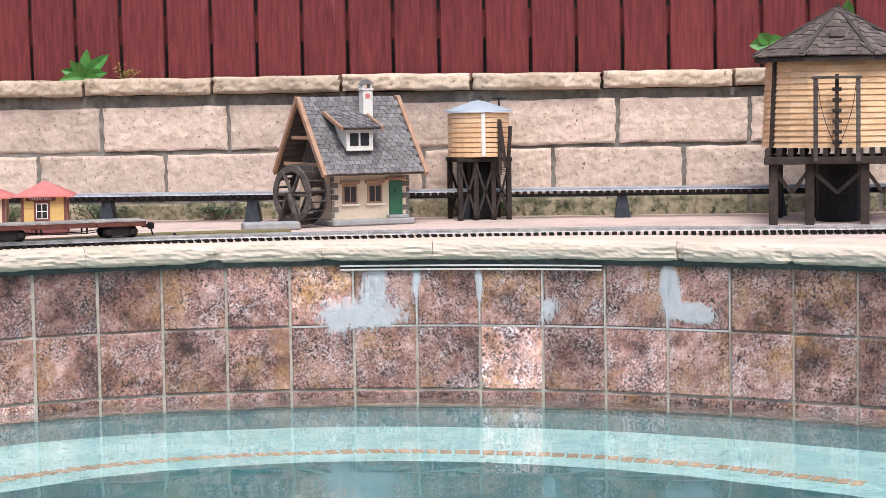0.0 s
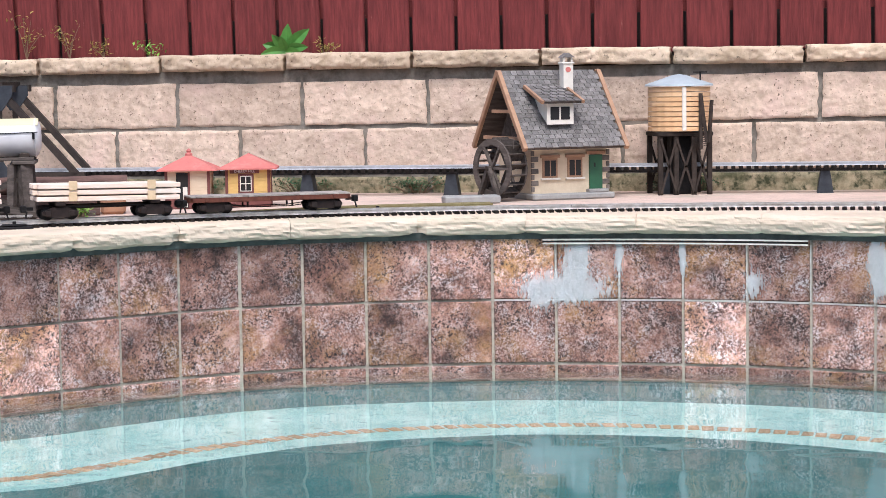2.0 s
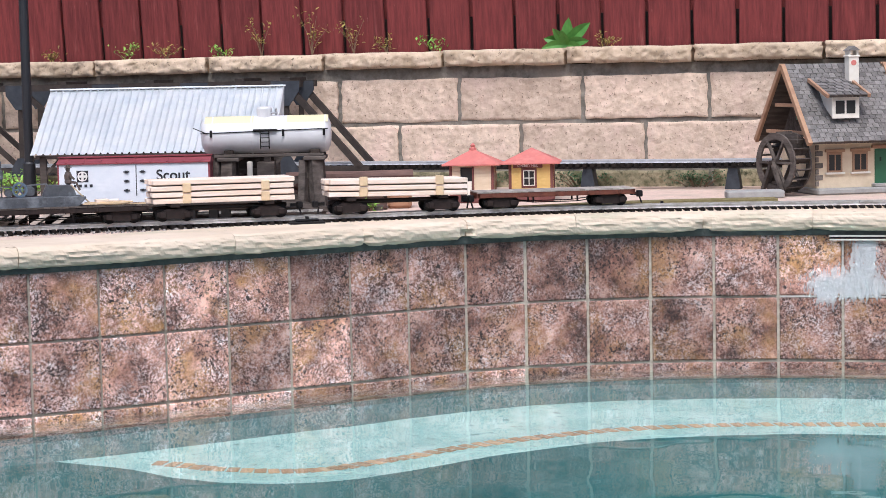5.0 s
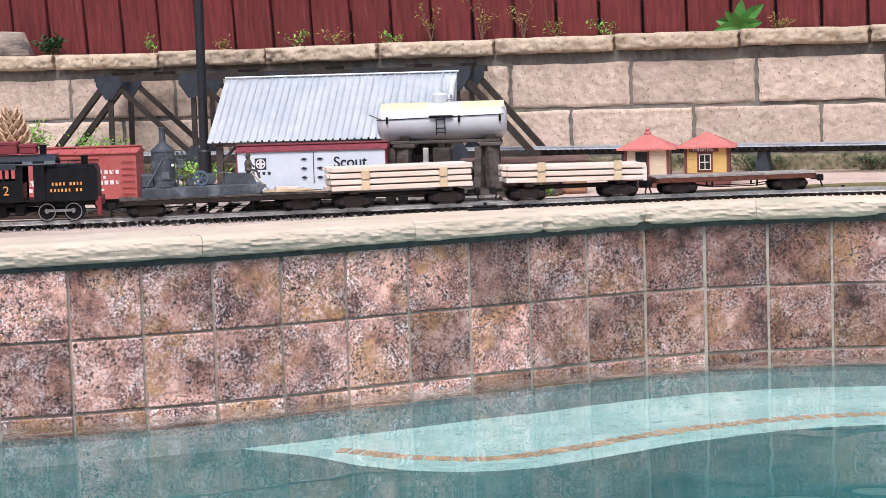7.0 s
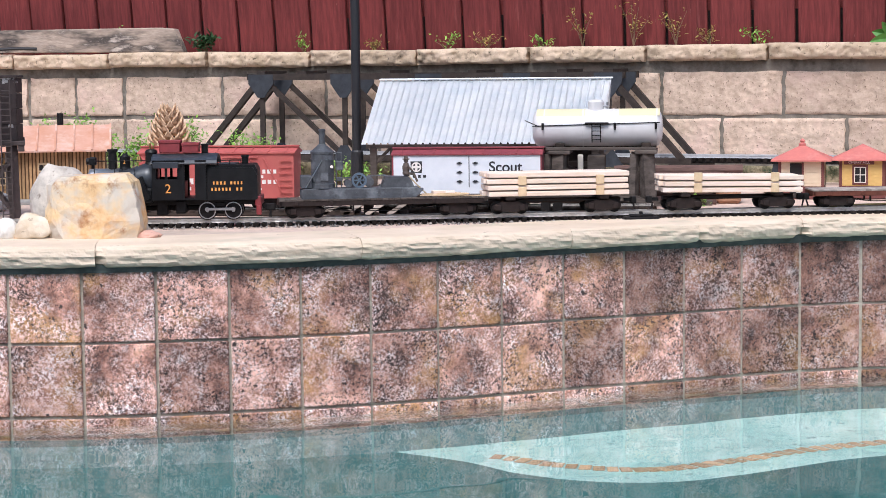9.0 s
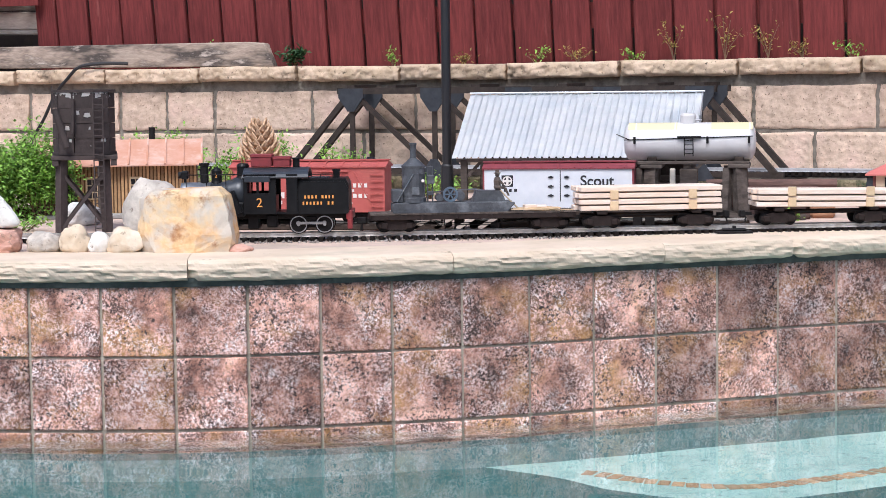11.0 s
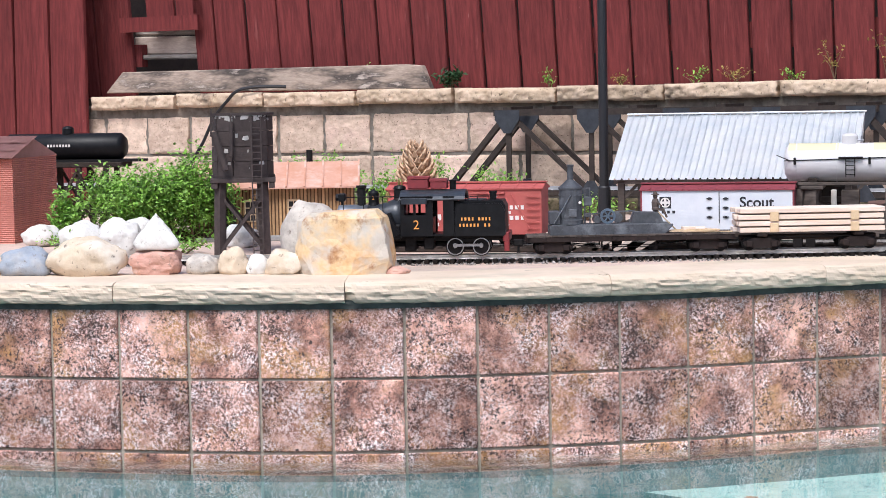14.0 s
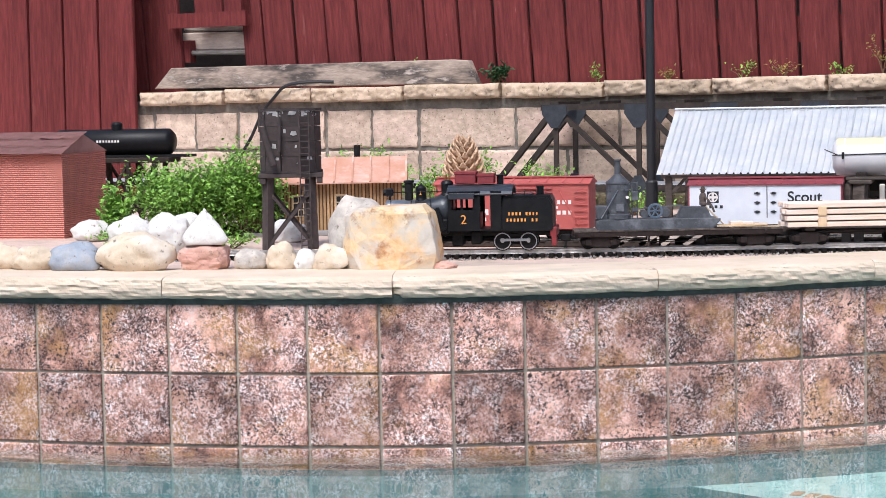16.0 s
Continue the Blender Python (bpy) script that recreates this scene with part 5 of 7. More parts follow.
def cottage():
    th = thing("mill_cottage", "cream plastered model mill cottage with grey shingle roof and green door", "model house", pose(0.150, 0.80, DECK_Z + 0.018, 0, 0, 13) @ Matrix.Diagonal((1, 1, 0.935, 1)))
    # local: front wall at y=-0.12, ridge at y=0, z from 0
    bm = B()
    box(bm, -0.118, 0.112, -0.12, 0.12, 0.0, 0.150)
    wall = part("wall", bm, PLASTERWALL, th)
    bm = B()
    prism(bm, [(-0.12, 0.150), (0.12, 0.150), (0.0, 0.335)], -0.116, 0.110, "x")
    part("gable", bm, OLDWOOD, th)
    for x in (-0.118, 0.112):
        for k in range(8):
            for q in range(2):
                boxpart("quoin_stone", mat("dark_stone", (0.2, 0.17, 0.14), 0.9, color2=(0.12, 0.1, 0.09), scale=60, bump=0.5, objvar=0.3) if not bpy.data.materials.get("dark_stone") else bpy.data.materials["dark_stone"], wall,
                        x - 0.004 + (0 if x < 0 else -0.014 * (k % 2)), x + 0.006 + (0.012 * (k % 2) if x < 0 else 0), -0.1225, -0.118, 0.006 + k * 0.0178, 0.021 + k * 0.0178, 0.001)
                break
    # roof slabs
    for sgn in (-1, 1):
        bm = B()
        prism(bm, [(sgn * 0.185, 0.140), (0.0, 0.362), (0.0, 0.352), (sgn * 0.180, 0.133)], -0.165, 0.140, "x")
        bmesh.ops.recalc_face_normals(bm, faces=bm.faces[:])
        rf = part("roof", bm, OLDWOOD, th)
        if sgn < 0:
            shingles(rf, SHINGLE, -0.160, 0.136, (-0.186, 0.1395), (0.0, 0.363), 18, 0.0185, 6)
    for x in (-0.172, 0.136):
        for sgn in (-1, 1):
            bm = B()
            beam(bm, (x + 0.004, sgn * 0.190, 0.134), (x + 0.004, 0.0, 0.364), 0.012, 0.015)
            part("bargeboard", bm, BARGE, th)
    for z, y in ((0.165, 0.13), (0.245, 0.065)):
        bm = B()
        beam(bm, (-0.158, -y, z), (-0.158, y, z), 0.010)
        part("collar_beam", bm, BARGE, th)
    bm = B()
    box(bm, -0.1185, -0.116, -0.03, 0.02, 0.20, 0.27, 0.001)
    part("loft_shutter", bm, GREEN, th, "green loft shutter")
    # door and windows
    dr = boxpart("door", GREEN, th, 0.055, 0.095, -0.1245, -0.118, 0.004, 0.112, 0.001, "green plank door")
    boxpart("door_window", GLASSDARK, dr, 0.068, 0.073, -0.1252, -0.1235, 0.076, 0.088)
    boxpart("step", CONCRETE, th, 0.045, 0.105, -0.145, -0.12, 0.0, 0.010, 0.002)
    boxpart("lintel", BARGE, th, 0.045, 0.103, -0.127, -0.118, 0.114, 0.124, 0.001)
    for x in (-0.088, -0.012):
        fr = boxpart("window", BARGE, th, x, x + 0.046, -0.123, -0.118, 0.046, 0.106, 0.001)
        boxpart("pane", GLASSDARK, fr, x + 0.006, x + 0.040, -0.1245, -0.122, 0.052, 0.098)
        boxpart("mullion", BARGE, fr, x + 0.0215, x + 0.0245, -0.1252, -0.122, 0.052, 0.098)
        boxpart("lintel", BARGE, fr, x - 0.006, x + 0.052, -0.1275, -0.118, 0.106, 0.115, 0.001)
        boxpart("sill", CREAMTRIM, fr, x - 0.006, x + 0.052, -0.1285, -0.118, 0.040, 0.046, 0.001)
    # dormer
    bm = B()
    prism(bm, [(-0.158, 0.206), (-0.158, 0.268), (-0.05, 0.300), (-0.05, 0.28)], -0.088, -0.008, "x")
    dm = part("dormer", bm, CREAMTRIM, th, "white dormer")
    bm = B()
    prism(bm, [(-0.176, 0.268), (-0.176, 0.274), (-0.045, 0.318), (-0.045, 0.308)], -0.108, 0.010, "x")
    dr_roof = part("dormer_roof", bm, OLDWOOD, dm)
    shingles(dr_roof, SHINGLE, -0.106, 0.008, (-0.178, 0.274), (-0.05, 0.317), 5, 0.02, 9)
    for x in (-0.110, 0.012):
        bm = B()
        beam(bm, (x, -0.180, 0.272), (x, -0.05, 0.319), 0.008, 0.010)
        part("dormer_barge", bm, BARGE, dm)
    for x in (-0.078, -0.046):
        boxpart("pane", GLASSDARK, dm, x, x + 0.026, -0.1592, -0.1575, 0.220, 0.258)
    # chimney
    bm = B()
    box(bm, 0.000, 0.030, -0.075, -0.045, 0.255, 0.385, 0.001)
    ch = part("chimney", bm, CREAMTRIM, th, "white chimney with a red mark")
    bm = B()
    cyl(bm, (0.014, -0.0765, 0.368), (0.014, -0.0745, 0.368), 0.008, n=14)
    part("chimney_mark", bm, HUTROOF, ch)
    boxpart("chimney_cap", CREAMTRIM, ch, -0.003, 0.033, -0.078, -0.042, 0.385, 0.390, 0.001)
    for x in (0.0, 0.024):
        boxpart("chimney_pot", CREAMTRIM, ch, x, x + 0.006, -0.072, -0.048, 0.390, 0.404)
    bm = B()
    prism(bm, [(-0.004, 0.404), (0.034, 0.404), (0.015, 0.418)], -0.078, -0.042, "y")
    part("chimney_hood", bm, SHINGLE, ch)
    return th


cottage()


def mill_wheel():
    th = thing("waterwheel", "weathered grey wooden mill wheel beside the cottage", "waterwheel", pose(-0.028, 0.66, DECK_Z + 0.092, 0, 0, -60))
    R, n = 0.082, 12
    for y in (-0.028, 0.028):
        bm = B()
        lathe(bm, [(R - 0.018, -0.003), (R, -0.003), (R, 0.003), (R - 0.018, 0.003)], 32, Matrix.Translation((0, y, 0)) @ pose(0, 0, 0, 90, 0, 0), True)
        rim = part("rim", bm, OLDWOOD, th)
        for k in range(6):
            a = math.pi * k / 6 * 2
            bm = B()
            beam(bm, (0, y, 0), ((R - 0.012) * math.cos(a), y, (R - 0.012) * math.sin(a)), 0.009, 0.006)
            part("spoke", bm, OLDWOOD, rim)
    for k in range(18):
        a = 2 * math.pi * k / 18
        bm = B()
        beam(bm, ((R - 0.02) * math.cos(a), 0, (R - 0.02) * math.sin(a)), ((R + 0.003) * math.cos(a + 0.15), 0, (R + 0.003) * math.sin(a + 0.15)), 0.056, 0.003)
        part("paddle", bm, OLDWOOD, th)
    bm = B()
    cyl(bm, (0, -0.05, 0), (0, 0.05, 0), 0.007)
    part("axle", bm, DARKWOOD, th)
    for sx in (-1, 1):
        bm = B()
        beam(bm, (sx * 0.045, -0.042, -0.086), (0, -0.042, 0.004), 0.010)
        part("stand_leg", bm, OLDWOOD, th)
    bm = B()
    box(bm, -0.20, -0.045, 0.545, 0.615, DECK_Z + 0.0005, DECK_Z + 0.022, 0.004)
    box(bm, -0.127, 0.122, -0.150, 0.13, 0.0005, 0.0178, 0.004, pose(0.150, 0.80, DECK_Z, 0, 0, 13))
    base = part("mill_footing", bm, CONCRETE)
    tagged(base, "grey concrete footing slab under the mill cottage and wheel", "slab")


mill_wheel()


def stave_tower(th, R, z0, z1, n, material, bands, band_mat):
    """A round or many-sided tank of separate vertical staves with hoops."""
    for k in range(n):
        a0, a1 = 2 * math.pi * k / n, 2 * math.pi * (k + 0.96) / n
        bm = B()
        prism(bm, [(R * math.cos(a0), R * math.sin(a0)), (R * math.cos(a1), R * math.sin(a1)), (R * 0.95 * math.cos(a1), R * 0.95 * math.sin(a1)), (R * 0.95 * math.cos(a0), R * 0.95 * math.sin(a0))], z0, z1)
        part("stave", bm, material, th)
    for z in bands:
        bm = B()
        lathe(bm, [(R * 0.99, z - 0.0012), (R * 1.012, z - 0.0012), (R * 1.012, z + 0.0012), (R * 0.99, z + 0.0012)], 40)
        part("hoop", bm, band_mat, th)


def small_tower():
    th = thing("small_water_tower", "small yellow wooden water tower with metal roof on dark legs", "model water tower", pose(0.525, 0.83, DECK_Z))
    for j in range(9):
        bm = B()
        z = 0.182 + j * 0.0142
        lathe(bm, [(0.084, z), (0.090, z + 0.0005), (0.0895, z + 0.0120), (0.084, z + 0.0124)], 22)
        part("siding_board", bm, TOWERWOOD, th)
    bm = B()
    lathe(bm, [(0.099, 0.311), (0.098, 0.316), (0.02, 0.342), (0.002, 0.345)], 18)
    rf = part("roof", bm, mat("blue_sheet_roof", (0.50, 0.56, 0.60), 0.5, 0.2, color2=(0.42, 0.48, 0.52), scale=20), th, "pale blue sheet metal roof")
    bm = B()
    cyl(bm, (0.055, -0.03, 0.325), (0.055, -0.03, 0.352), 0.0025)
    beam(bm, (0.035, -0.03, 0.350), (0.075, -0.03, 0.350), 0.003)
    part("vent_pipe", bm, SOOT, rf)
    boxpart("level_board", CREAMTRIM, th, -0.014, -0.002, -0.094, -0.087, 0.184, 0.308, 0.001, "white level board")
    boxpart("platform", DARKWOOD, th, -0.081, 0.081, -0.076, 0.076, 0.168, 0.180, 0.002)
    for x in (-0.072, -0.026, 0.026, 0.072):
        for y in (-0.065, 0.065):
            boxpart("leg", DARKWOOD, th, x - 0.007, x + 0.007, y - 0.007, y + 0.007, 0.0, 0.168, 0.001)
    for y in (-0.073, 0.073):
        for a, b in ((-0.072, -0.026), (0.072, 0.026), (-0.026, 0.026)):
            bm = B()
            beam(bm, (a, y, 0.005), (b, y, 0.16), 0.006)
            beam(bm, (b, y, 0.005), (a, y, 0.16), 0.006)
            part("cross_brace", bm, DARKWOOD, th)
    boxpart("core_pipe", SOOT, th, -0.03, 0.03, -0.03, 0.03, 0.0, 0.168, 0.004)
    bm = B()
    box(bm, 0.036, 0.046, -0.092, -0.082, 0.13, 0.29, 0.001)
    beam(bm, (0.041, -0.09, 0.285), (0.055, -0.10, 0.15), 0.008)
    beam(bm, (0.072, -0.092, 0.27), (0.062, -0.098, 0.15), 0.008)
    part("spout", bm, DARKWOOD, th)
    bm = B()
    for z in range(8):
        beam(bm, (0.02, -0.088, 0.14 + z * 0.006), (0.06, -0.088, 0.14 + z * 0.006), 0.002)
    part("winch_ladder", bm, DARKWOOD, th)
    return th


small_tower()


def big_tower():
    th = thing("large_water_tower", "large yellow clapboard water tower with shingled roof on dark legs", "model water tower", pose(1.415, 0.30, DECK_Z, 0, 0, -24))
    n = 24
    R0, R1, Z0, Z1 = 0.208, 0.196, 0.205, 0.440
    rows = 15
    for j in range(rows):
        z = Z0 + (Z1 - Z0) * j / rows
        hgt = (Z1 - Z0) / rows
        Ra = R0 + (R1 - R0) * j / rows
        for k in range(n):
            a0, a1 = 2 * math.pi * (k - 0.5) / n - math.pi / 2, 2 * math.pi * (k + 0.5) / n - math.pi / 2
            if math.sin((a0 + a1) / 2) > 0.45:
                continue
            bm = B()
            c = [(math.cos(a0), math.sin(a0)), (math.cos(a1), math.sin(a1))]
            v = [bm.verts.new((q[0] * r, q[1] * r, zz)) for r, zz in ((Ra + 0.003, z), (Ra - 0.0015, z + hgt * 0.985), (Ra - 0.012, z + hgt * 0.985), (Ra - 0.012, z)) for q in c]
            for f in ((0, 1, 3, 2), (2, 3, 5, 4), (6, 7, 1, 0), (4, 5, 7, 6), (0, 2, 4, 6), (1, 7, 5, 3)):
                bm.faces.new([v[i] for i in f])
            bmesh.ops.recalc_face_normals(bm, faces=bm.faces[:])
            part("clapboard", bm, TOWERWOOD, th)
    for a in (-math.pi / 2 - 0.98, -math.pi / 2 + 0.98):
        bm = B()
        beam(bm, (R0 * 1.02 * math.cos(a), R0 * 1.02 * math.sin(a), Z0), (R1 * 1.02 * math.cos(a), R1 * 1.02 * math.sin(a), Z1), 0.010)
        part("corner_post", bm, DARKWOOD, th)
    bm = B()
    lathe(bm, [(0.19, Z0 + 0.005), (0.18, Z1)], 24)
    part("inner_tank", bm, DARKWOOD, th)
    bm = B()
    lathe(bm, [(0.241, 0.436), (0.241, 0.447), (0.012, 0.575), (0.002, 0.576)], 8, pose(0, 0, 0, 0, 0, 22.5))
    rf = part("roof", bm, DARKWOOD, th)
    rnd = random.Random(4)
    sh = mat("brown_shingle", (0.13, 0.095, 0.075), 0.9, color2=(0.08, 0.06, 0.05), scale=50, bump=0.4, objvar=0.3, color3=(0.2, 0.16, 0.13), scale3=25)
    bm = B()
    box(bm, -0.014, 0.014, -0.003, 0.024, 0.0, 0.0035)
    sm = mesh_of("shingle", bm)
    sm.materials.append(sh)
    for r in range(13):
        f = r / 13
        rad = 0.236 * (1 - f) + 0.012 * f
        z = 0.449 + (0.575 - 0.449) * f
        m_ = max(6, int(2 * math.pi * rad / 0.029))
        for k in range(m_):
            a = 2 * math.pi * (k + 0.5 * (r % 2)) / m_
            if math.sin(a) > 0.35:
                continue
            ob = new("shingle", sm)
            ob.parent = rf
            side = round((a + math.pi / 2) / (math.pi / 4)) * math.pi / 4 - math.pi / 2
            flat = rad * 0.955 / max(0.92, math.cos(a - side))
            ob.matrix_local = Matrix.Translation((flat * math.cos(a), flat * math.sin(a), z + rnd.uniform(0, 0.003))) @ pose(0, 0, 0, 0, 0, math.degrees(side) + 90) @ pose(0, 0, 0, 27, 0, rnd.uniform(-3, 3))
    for k in range(8):
        a = 2 * math.pi * (k + 0.5) / 8 - math.pi / 2
        if math.sin(a) < 0.3:
            bm = B()
            beam(bm, (0.243 * math.cos(a), 0.243 * math.sin(a), 0.453), (0.012 * math.cos(a), 0.012 * math.sin(a), 0.580), 0.012, 0.008)
            part("hip_board", bm, OLDWOOD, rf)
    bm = B()
    lathe(bm, [(0.010, 0.572), (0.012, 0.582), (0.004, 0.590), (0.001, 0.600)], 10)
    part("finial", bm, DARKWOOD, rf)
    boxpart("roof_hatch", sh, rf, -0.02, 0.02, -0.155, -0.115, 0.500, 0.522, 0.002)
    for y in (-0.22, -0.08, 0.06):
        boxpart("deck_beam", DARKWOOD, th, -0.192, 0.192, y - 0.010, y + 0.010, 0.162, 0.182, 0.002)
    for k in range(13):
        x = -0.183 + k * 0.0305
        boxpart("joist", DARKWOOD, th, x - 0.007, x + 0.007, -0.225, 0.2, 0.182, 0.204, 0.001)
    for x in (-0.168, -0.072, 0.072, 0.168):
        for y in (-0.20, 0.14):
            boxpart("leg", DARKWOOD, th, x - 0.012, x + 0.012, y - 0.012, y + 0.012, 0.0, 0.162, 0.002)
    for a, b in ((-0.168, -0.072), (-0.072, 0.072), (0.072, 0.168)):
        bm = B()
        mid = (a + b) / 2
        beam(bm, (a, -0.205, 0.150), (mid, -0.205, 0.085), 0.010)
        beam(bm, (b, -0.205, 0.150), (mid, -0.205, 0.085), 0.010)
        part("knee_brace", bm, DARKWOOD, th)
    bm = B()
    cyl(bm, (0, -0.02, 0), (0, -0.02, 0.17), 0.06)
    part("core_pipe", bm, SOOT, th)
    # spout frame on the front
    for x in (-0.055, 0.055):
        boxpart("spout_post", OLDWOOD, th, x - 0.006, x + 0.006, -0.262, -0.250, 0.17, 0.388, 0.001)
    boxpart("spout_lintel", OLDWOOD, th, -0.066, 0.066, -0.264, -0.250, 0.388, 0.395, 0.001)
    for k in range(6):
        boxpart("spout_rung", DARKWOOD, th, -0.012, 0.012, -0.246, -0.232, 0.215 + k * 0.028, 0.225 + k * 0.028)
    boxpart("spout", DARKWOOD, th, -0.005, 0.005, -0.244, -0.230, 0.205, 0.40, 0.001)
    bm = B()
    for sx in (-1, 1):
        pts = [(sx * (0.05 - 0.045 * (k / 8)), -0.258, 0.38 - 0.17 * (k / 8) ** 0.6) for k in range(9)]
        for a, b in zip(pts, pts[1:]):
            cyl(bm, a, b, 0.001, n=5)
    part("chain", bm, SOOT, th)
    return th


big_tower()


def hut(m, door, wall_mat):
    th = thing("watchman_hut", "small model hut with salmon pyramid roof and %s walls" % ("cream" if door else "yellow"), "model hut", m, group="track huts")
    w = 0.060
    boxpart("base", HUTBASE, th, -w, w, -w, w, 0.0, 0.035, 0.001)
    wl = boxpart("wall", wall_mat, th, -w + 0.001, w - 0.001, -w + 0.001, w - 0.001, 0.035, 0.104)
    for k in range(9):
        boxpart("clapboard", wall_mat, wl, -w, w, -w - 0.0005, -w + 0.0015, 0.036 + k * 0.0075, 0.0425 + k * 0.0075)
        boxpart("clapboard", wall_mat, wl, w - 0.0015, w + 0.0005, -w, w, 0.036 + k * 0.0075, 0.0425 + k * 0.0075)
    for x in (-w, w - 0.006):
        boxpart("corner_board", HUTBASE, th, x - 0.001, x + 0.007, -w - 0.0015, -w + 0.002, 0.0, 0.104)
    bm = B()
    r = 0.080
    v = [bm.verts.new(q) for q in ((-r, -r, 0.103), (r, -r, 0.103), (r, r, 0.103), (-r, r, 0.103), (-r, -r, 0.107), (r, -r, 0.107), (r, r, 0.107), (-r, r, 0.107), (0, 0, 0.146))]
    for f in ((0, 3, 2, 1), (0, 1, 5, 4), (1, 2, 6, 5), (2, 3, 7, 6), (3, 0, 4, 7), (4, 5, 8), (5, 6, 8), (6, 7, 8), (7, 4, 8)):
        bm.faces.new([v[i] for i in f])
    bmesh.ops.recalc_face_normals(bm, faces=bm.faces[:])
    rf = part("roof", bm, HUTROOF, th)
    if door:
        bm = B()
        lathe(bm, [(0.010, 0.138), (0.010, 0.148), (0.005, 0.151), (0.007, 0.156), (0.002, 0.162)], 10)
        part("finial", bm, HUTROOF, rf)
        boxpart("doorway", GLASSDARK, th, -0.030, 0.002, -w - 0.003, -w, 0.004, 0.098)
        dd = boxpart("half_door", CREAMTRIM, th, -0.012, 0.0, -w - 0.005, -w - 0.003, 0.006, 0.060)
        boxpart("door_frame", HUTBASE, th, 0.002, 0.007, -w - 0.004, -w, 0.0, 0.100)
    else:
        fr = boxpart("window", HUTBASE, th, -0.026, 0.016, -w - 0.004, -w, 0.038, 0.092, 0.001)
        boxpart("pane", GLASSDARK, fr, -0.020, 0.010, -w - 0.0048, -w, 0.044, 0.086)
        for x in (-0.0205, -0.006, 0.0085):
            boxpart("glazing_bar", CREAMTRIM, fr, x, x + 0.002, -w - 0.006, -w, 0.044, 0.086)
        for z in (0.044, 0.064, 0.084):
            boxpart("glazing_bar", CREAMTRIM, fr, -0.0205, 0.0105, -w - 0.006, -w, z, z + 0.002)
        sg = boxpart("name_board", HUTBASE, th, -0.048, 0.032, -w - 0.008, -w, 0.093, 0.104, 0.001)
        words("CHERRY HILL", 0.0095, WHITE, sg, Matrix.Translation((-0.008, -w - 0.0084, 0.0985)))
        boxpart("side_door", HUTBASE, th, w, w + 0.003, -0.03, 0.01, 0.004, 0.098)
        boxpart("stone", HUTBASE, th, -0.062, -0.034, -w - 0.03, -w - 0.004, 0.0, 0.022, 0.007)


hut(pose(-0.885, 0.665, DECK_Z, 0, 0, -6), True, HUTCREAM)
hut(pose(-0.722, 0.685, DECK_Z, 0, 0, -6), False, HUTYELLOW)


# log pile
random.seed(14)
pile = []
for x0, x1, y, z, r in ((-1.50, -1.13, 0.46, 0.440, 0.020), (-1.46, -1.09, 0.51, 0.440, 0.018), (-1.50, -1.12, 0.42, 0.416, 0.012), (-1.42, -1.14, 0.47, 0.470, 0.014), (-1.39, -1.05, 0.50, 0.490, 0.014),
                        (-1.36, -1.10, 0.455, 0.474, 0.013), (-1.52, -1.15, 0.56, 0.424, 0.019), (-1.50, -1.16, 0.55, 0.460, 0.017)):
    th = thing("log", "rough brown log in a stacked pile beside the track", "log", group="log pile")
    bm = B()
    seg = 8
    rings = []
    for i in range(seg + 1):
        u = i / seg
        rings.append([bm.verts.new((x0 + (x1 - x0) * u, y + r * (1 + 0.18 * noise.noise((u * 4, k, x0 * 9))) * math.cos(2 * math.pi * k / 12) + 0.004 * noise.noise((u * 2, 5, y * 30)),
                                    z + r * (1 + 0.18 * noise.noise((u * 4, k, x0 * 9))) * math.sin(2 * math.pi * k / 12))) for k in range(12)])
    for a, b in zip(rings, rings[1:]):
        for k in range(12):
            bm.faces.new((a[k], b[k], b[(k + 1) % 12], a[(k + 1) % 12]))
    part("bark", bm, BARK, th)
    for q, nm in ((0, -1), (-1, 1)):
        bm = B()
        bm.faces.new([bm.verts.new(v) for v in [((x0 if q == 0 else x1), y + r * 0.97 * math.cos(2 * math.pi * k / 12), z + r * 0.97 * math.sin(2 * math.pi * k / 12)) for k in range(12)]])
        part("sawn_end", bm, LOGEND, th)
bm = B()
box(bm, -1.12, -1.055, 0.44, 0.53, DECK_Z, 0.468, 0.008)
tagged(part("brown_block", bm, LOGEND), "upright brown wooden block at the end of the log pile", "wood block")
bm = B()
box(bm, -1.52, -1.13, 0.385, 0.40, DECK_Z, 0.418, 0.002)
tagged(part("plank_edging", bm, OLDWOOD), "weathered plank edging lying before the log pile", "plank")


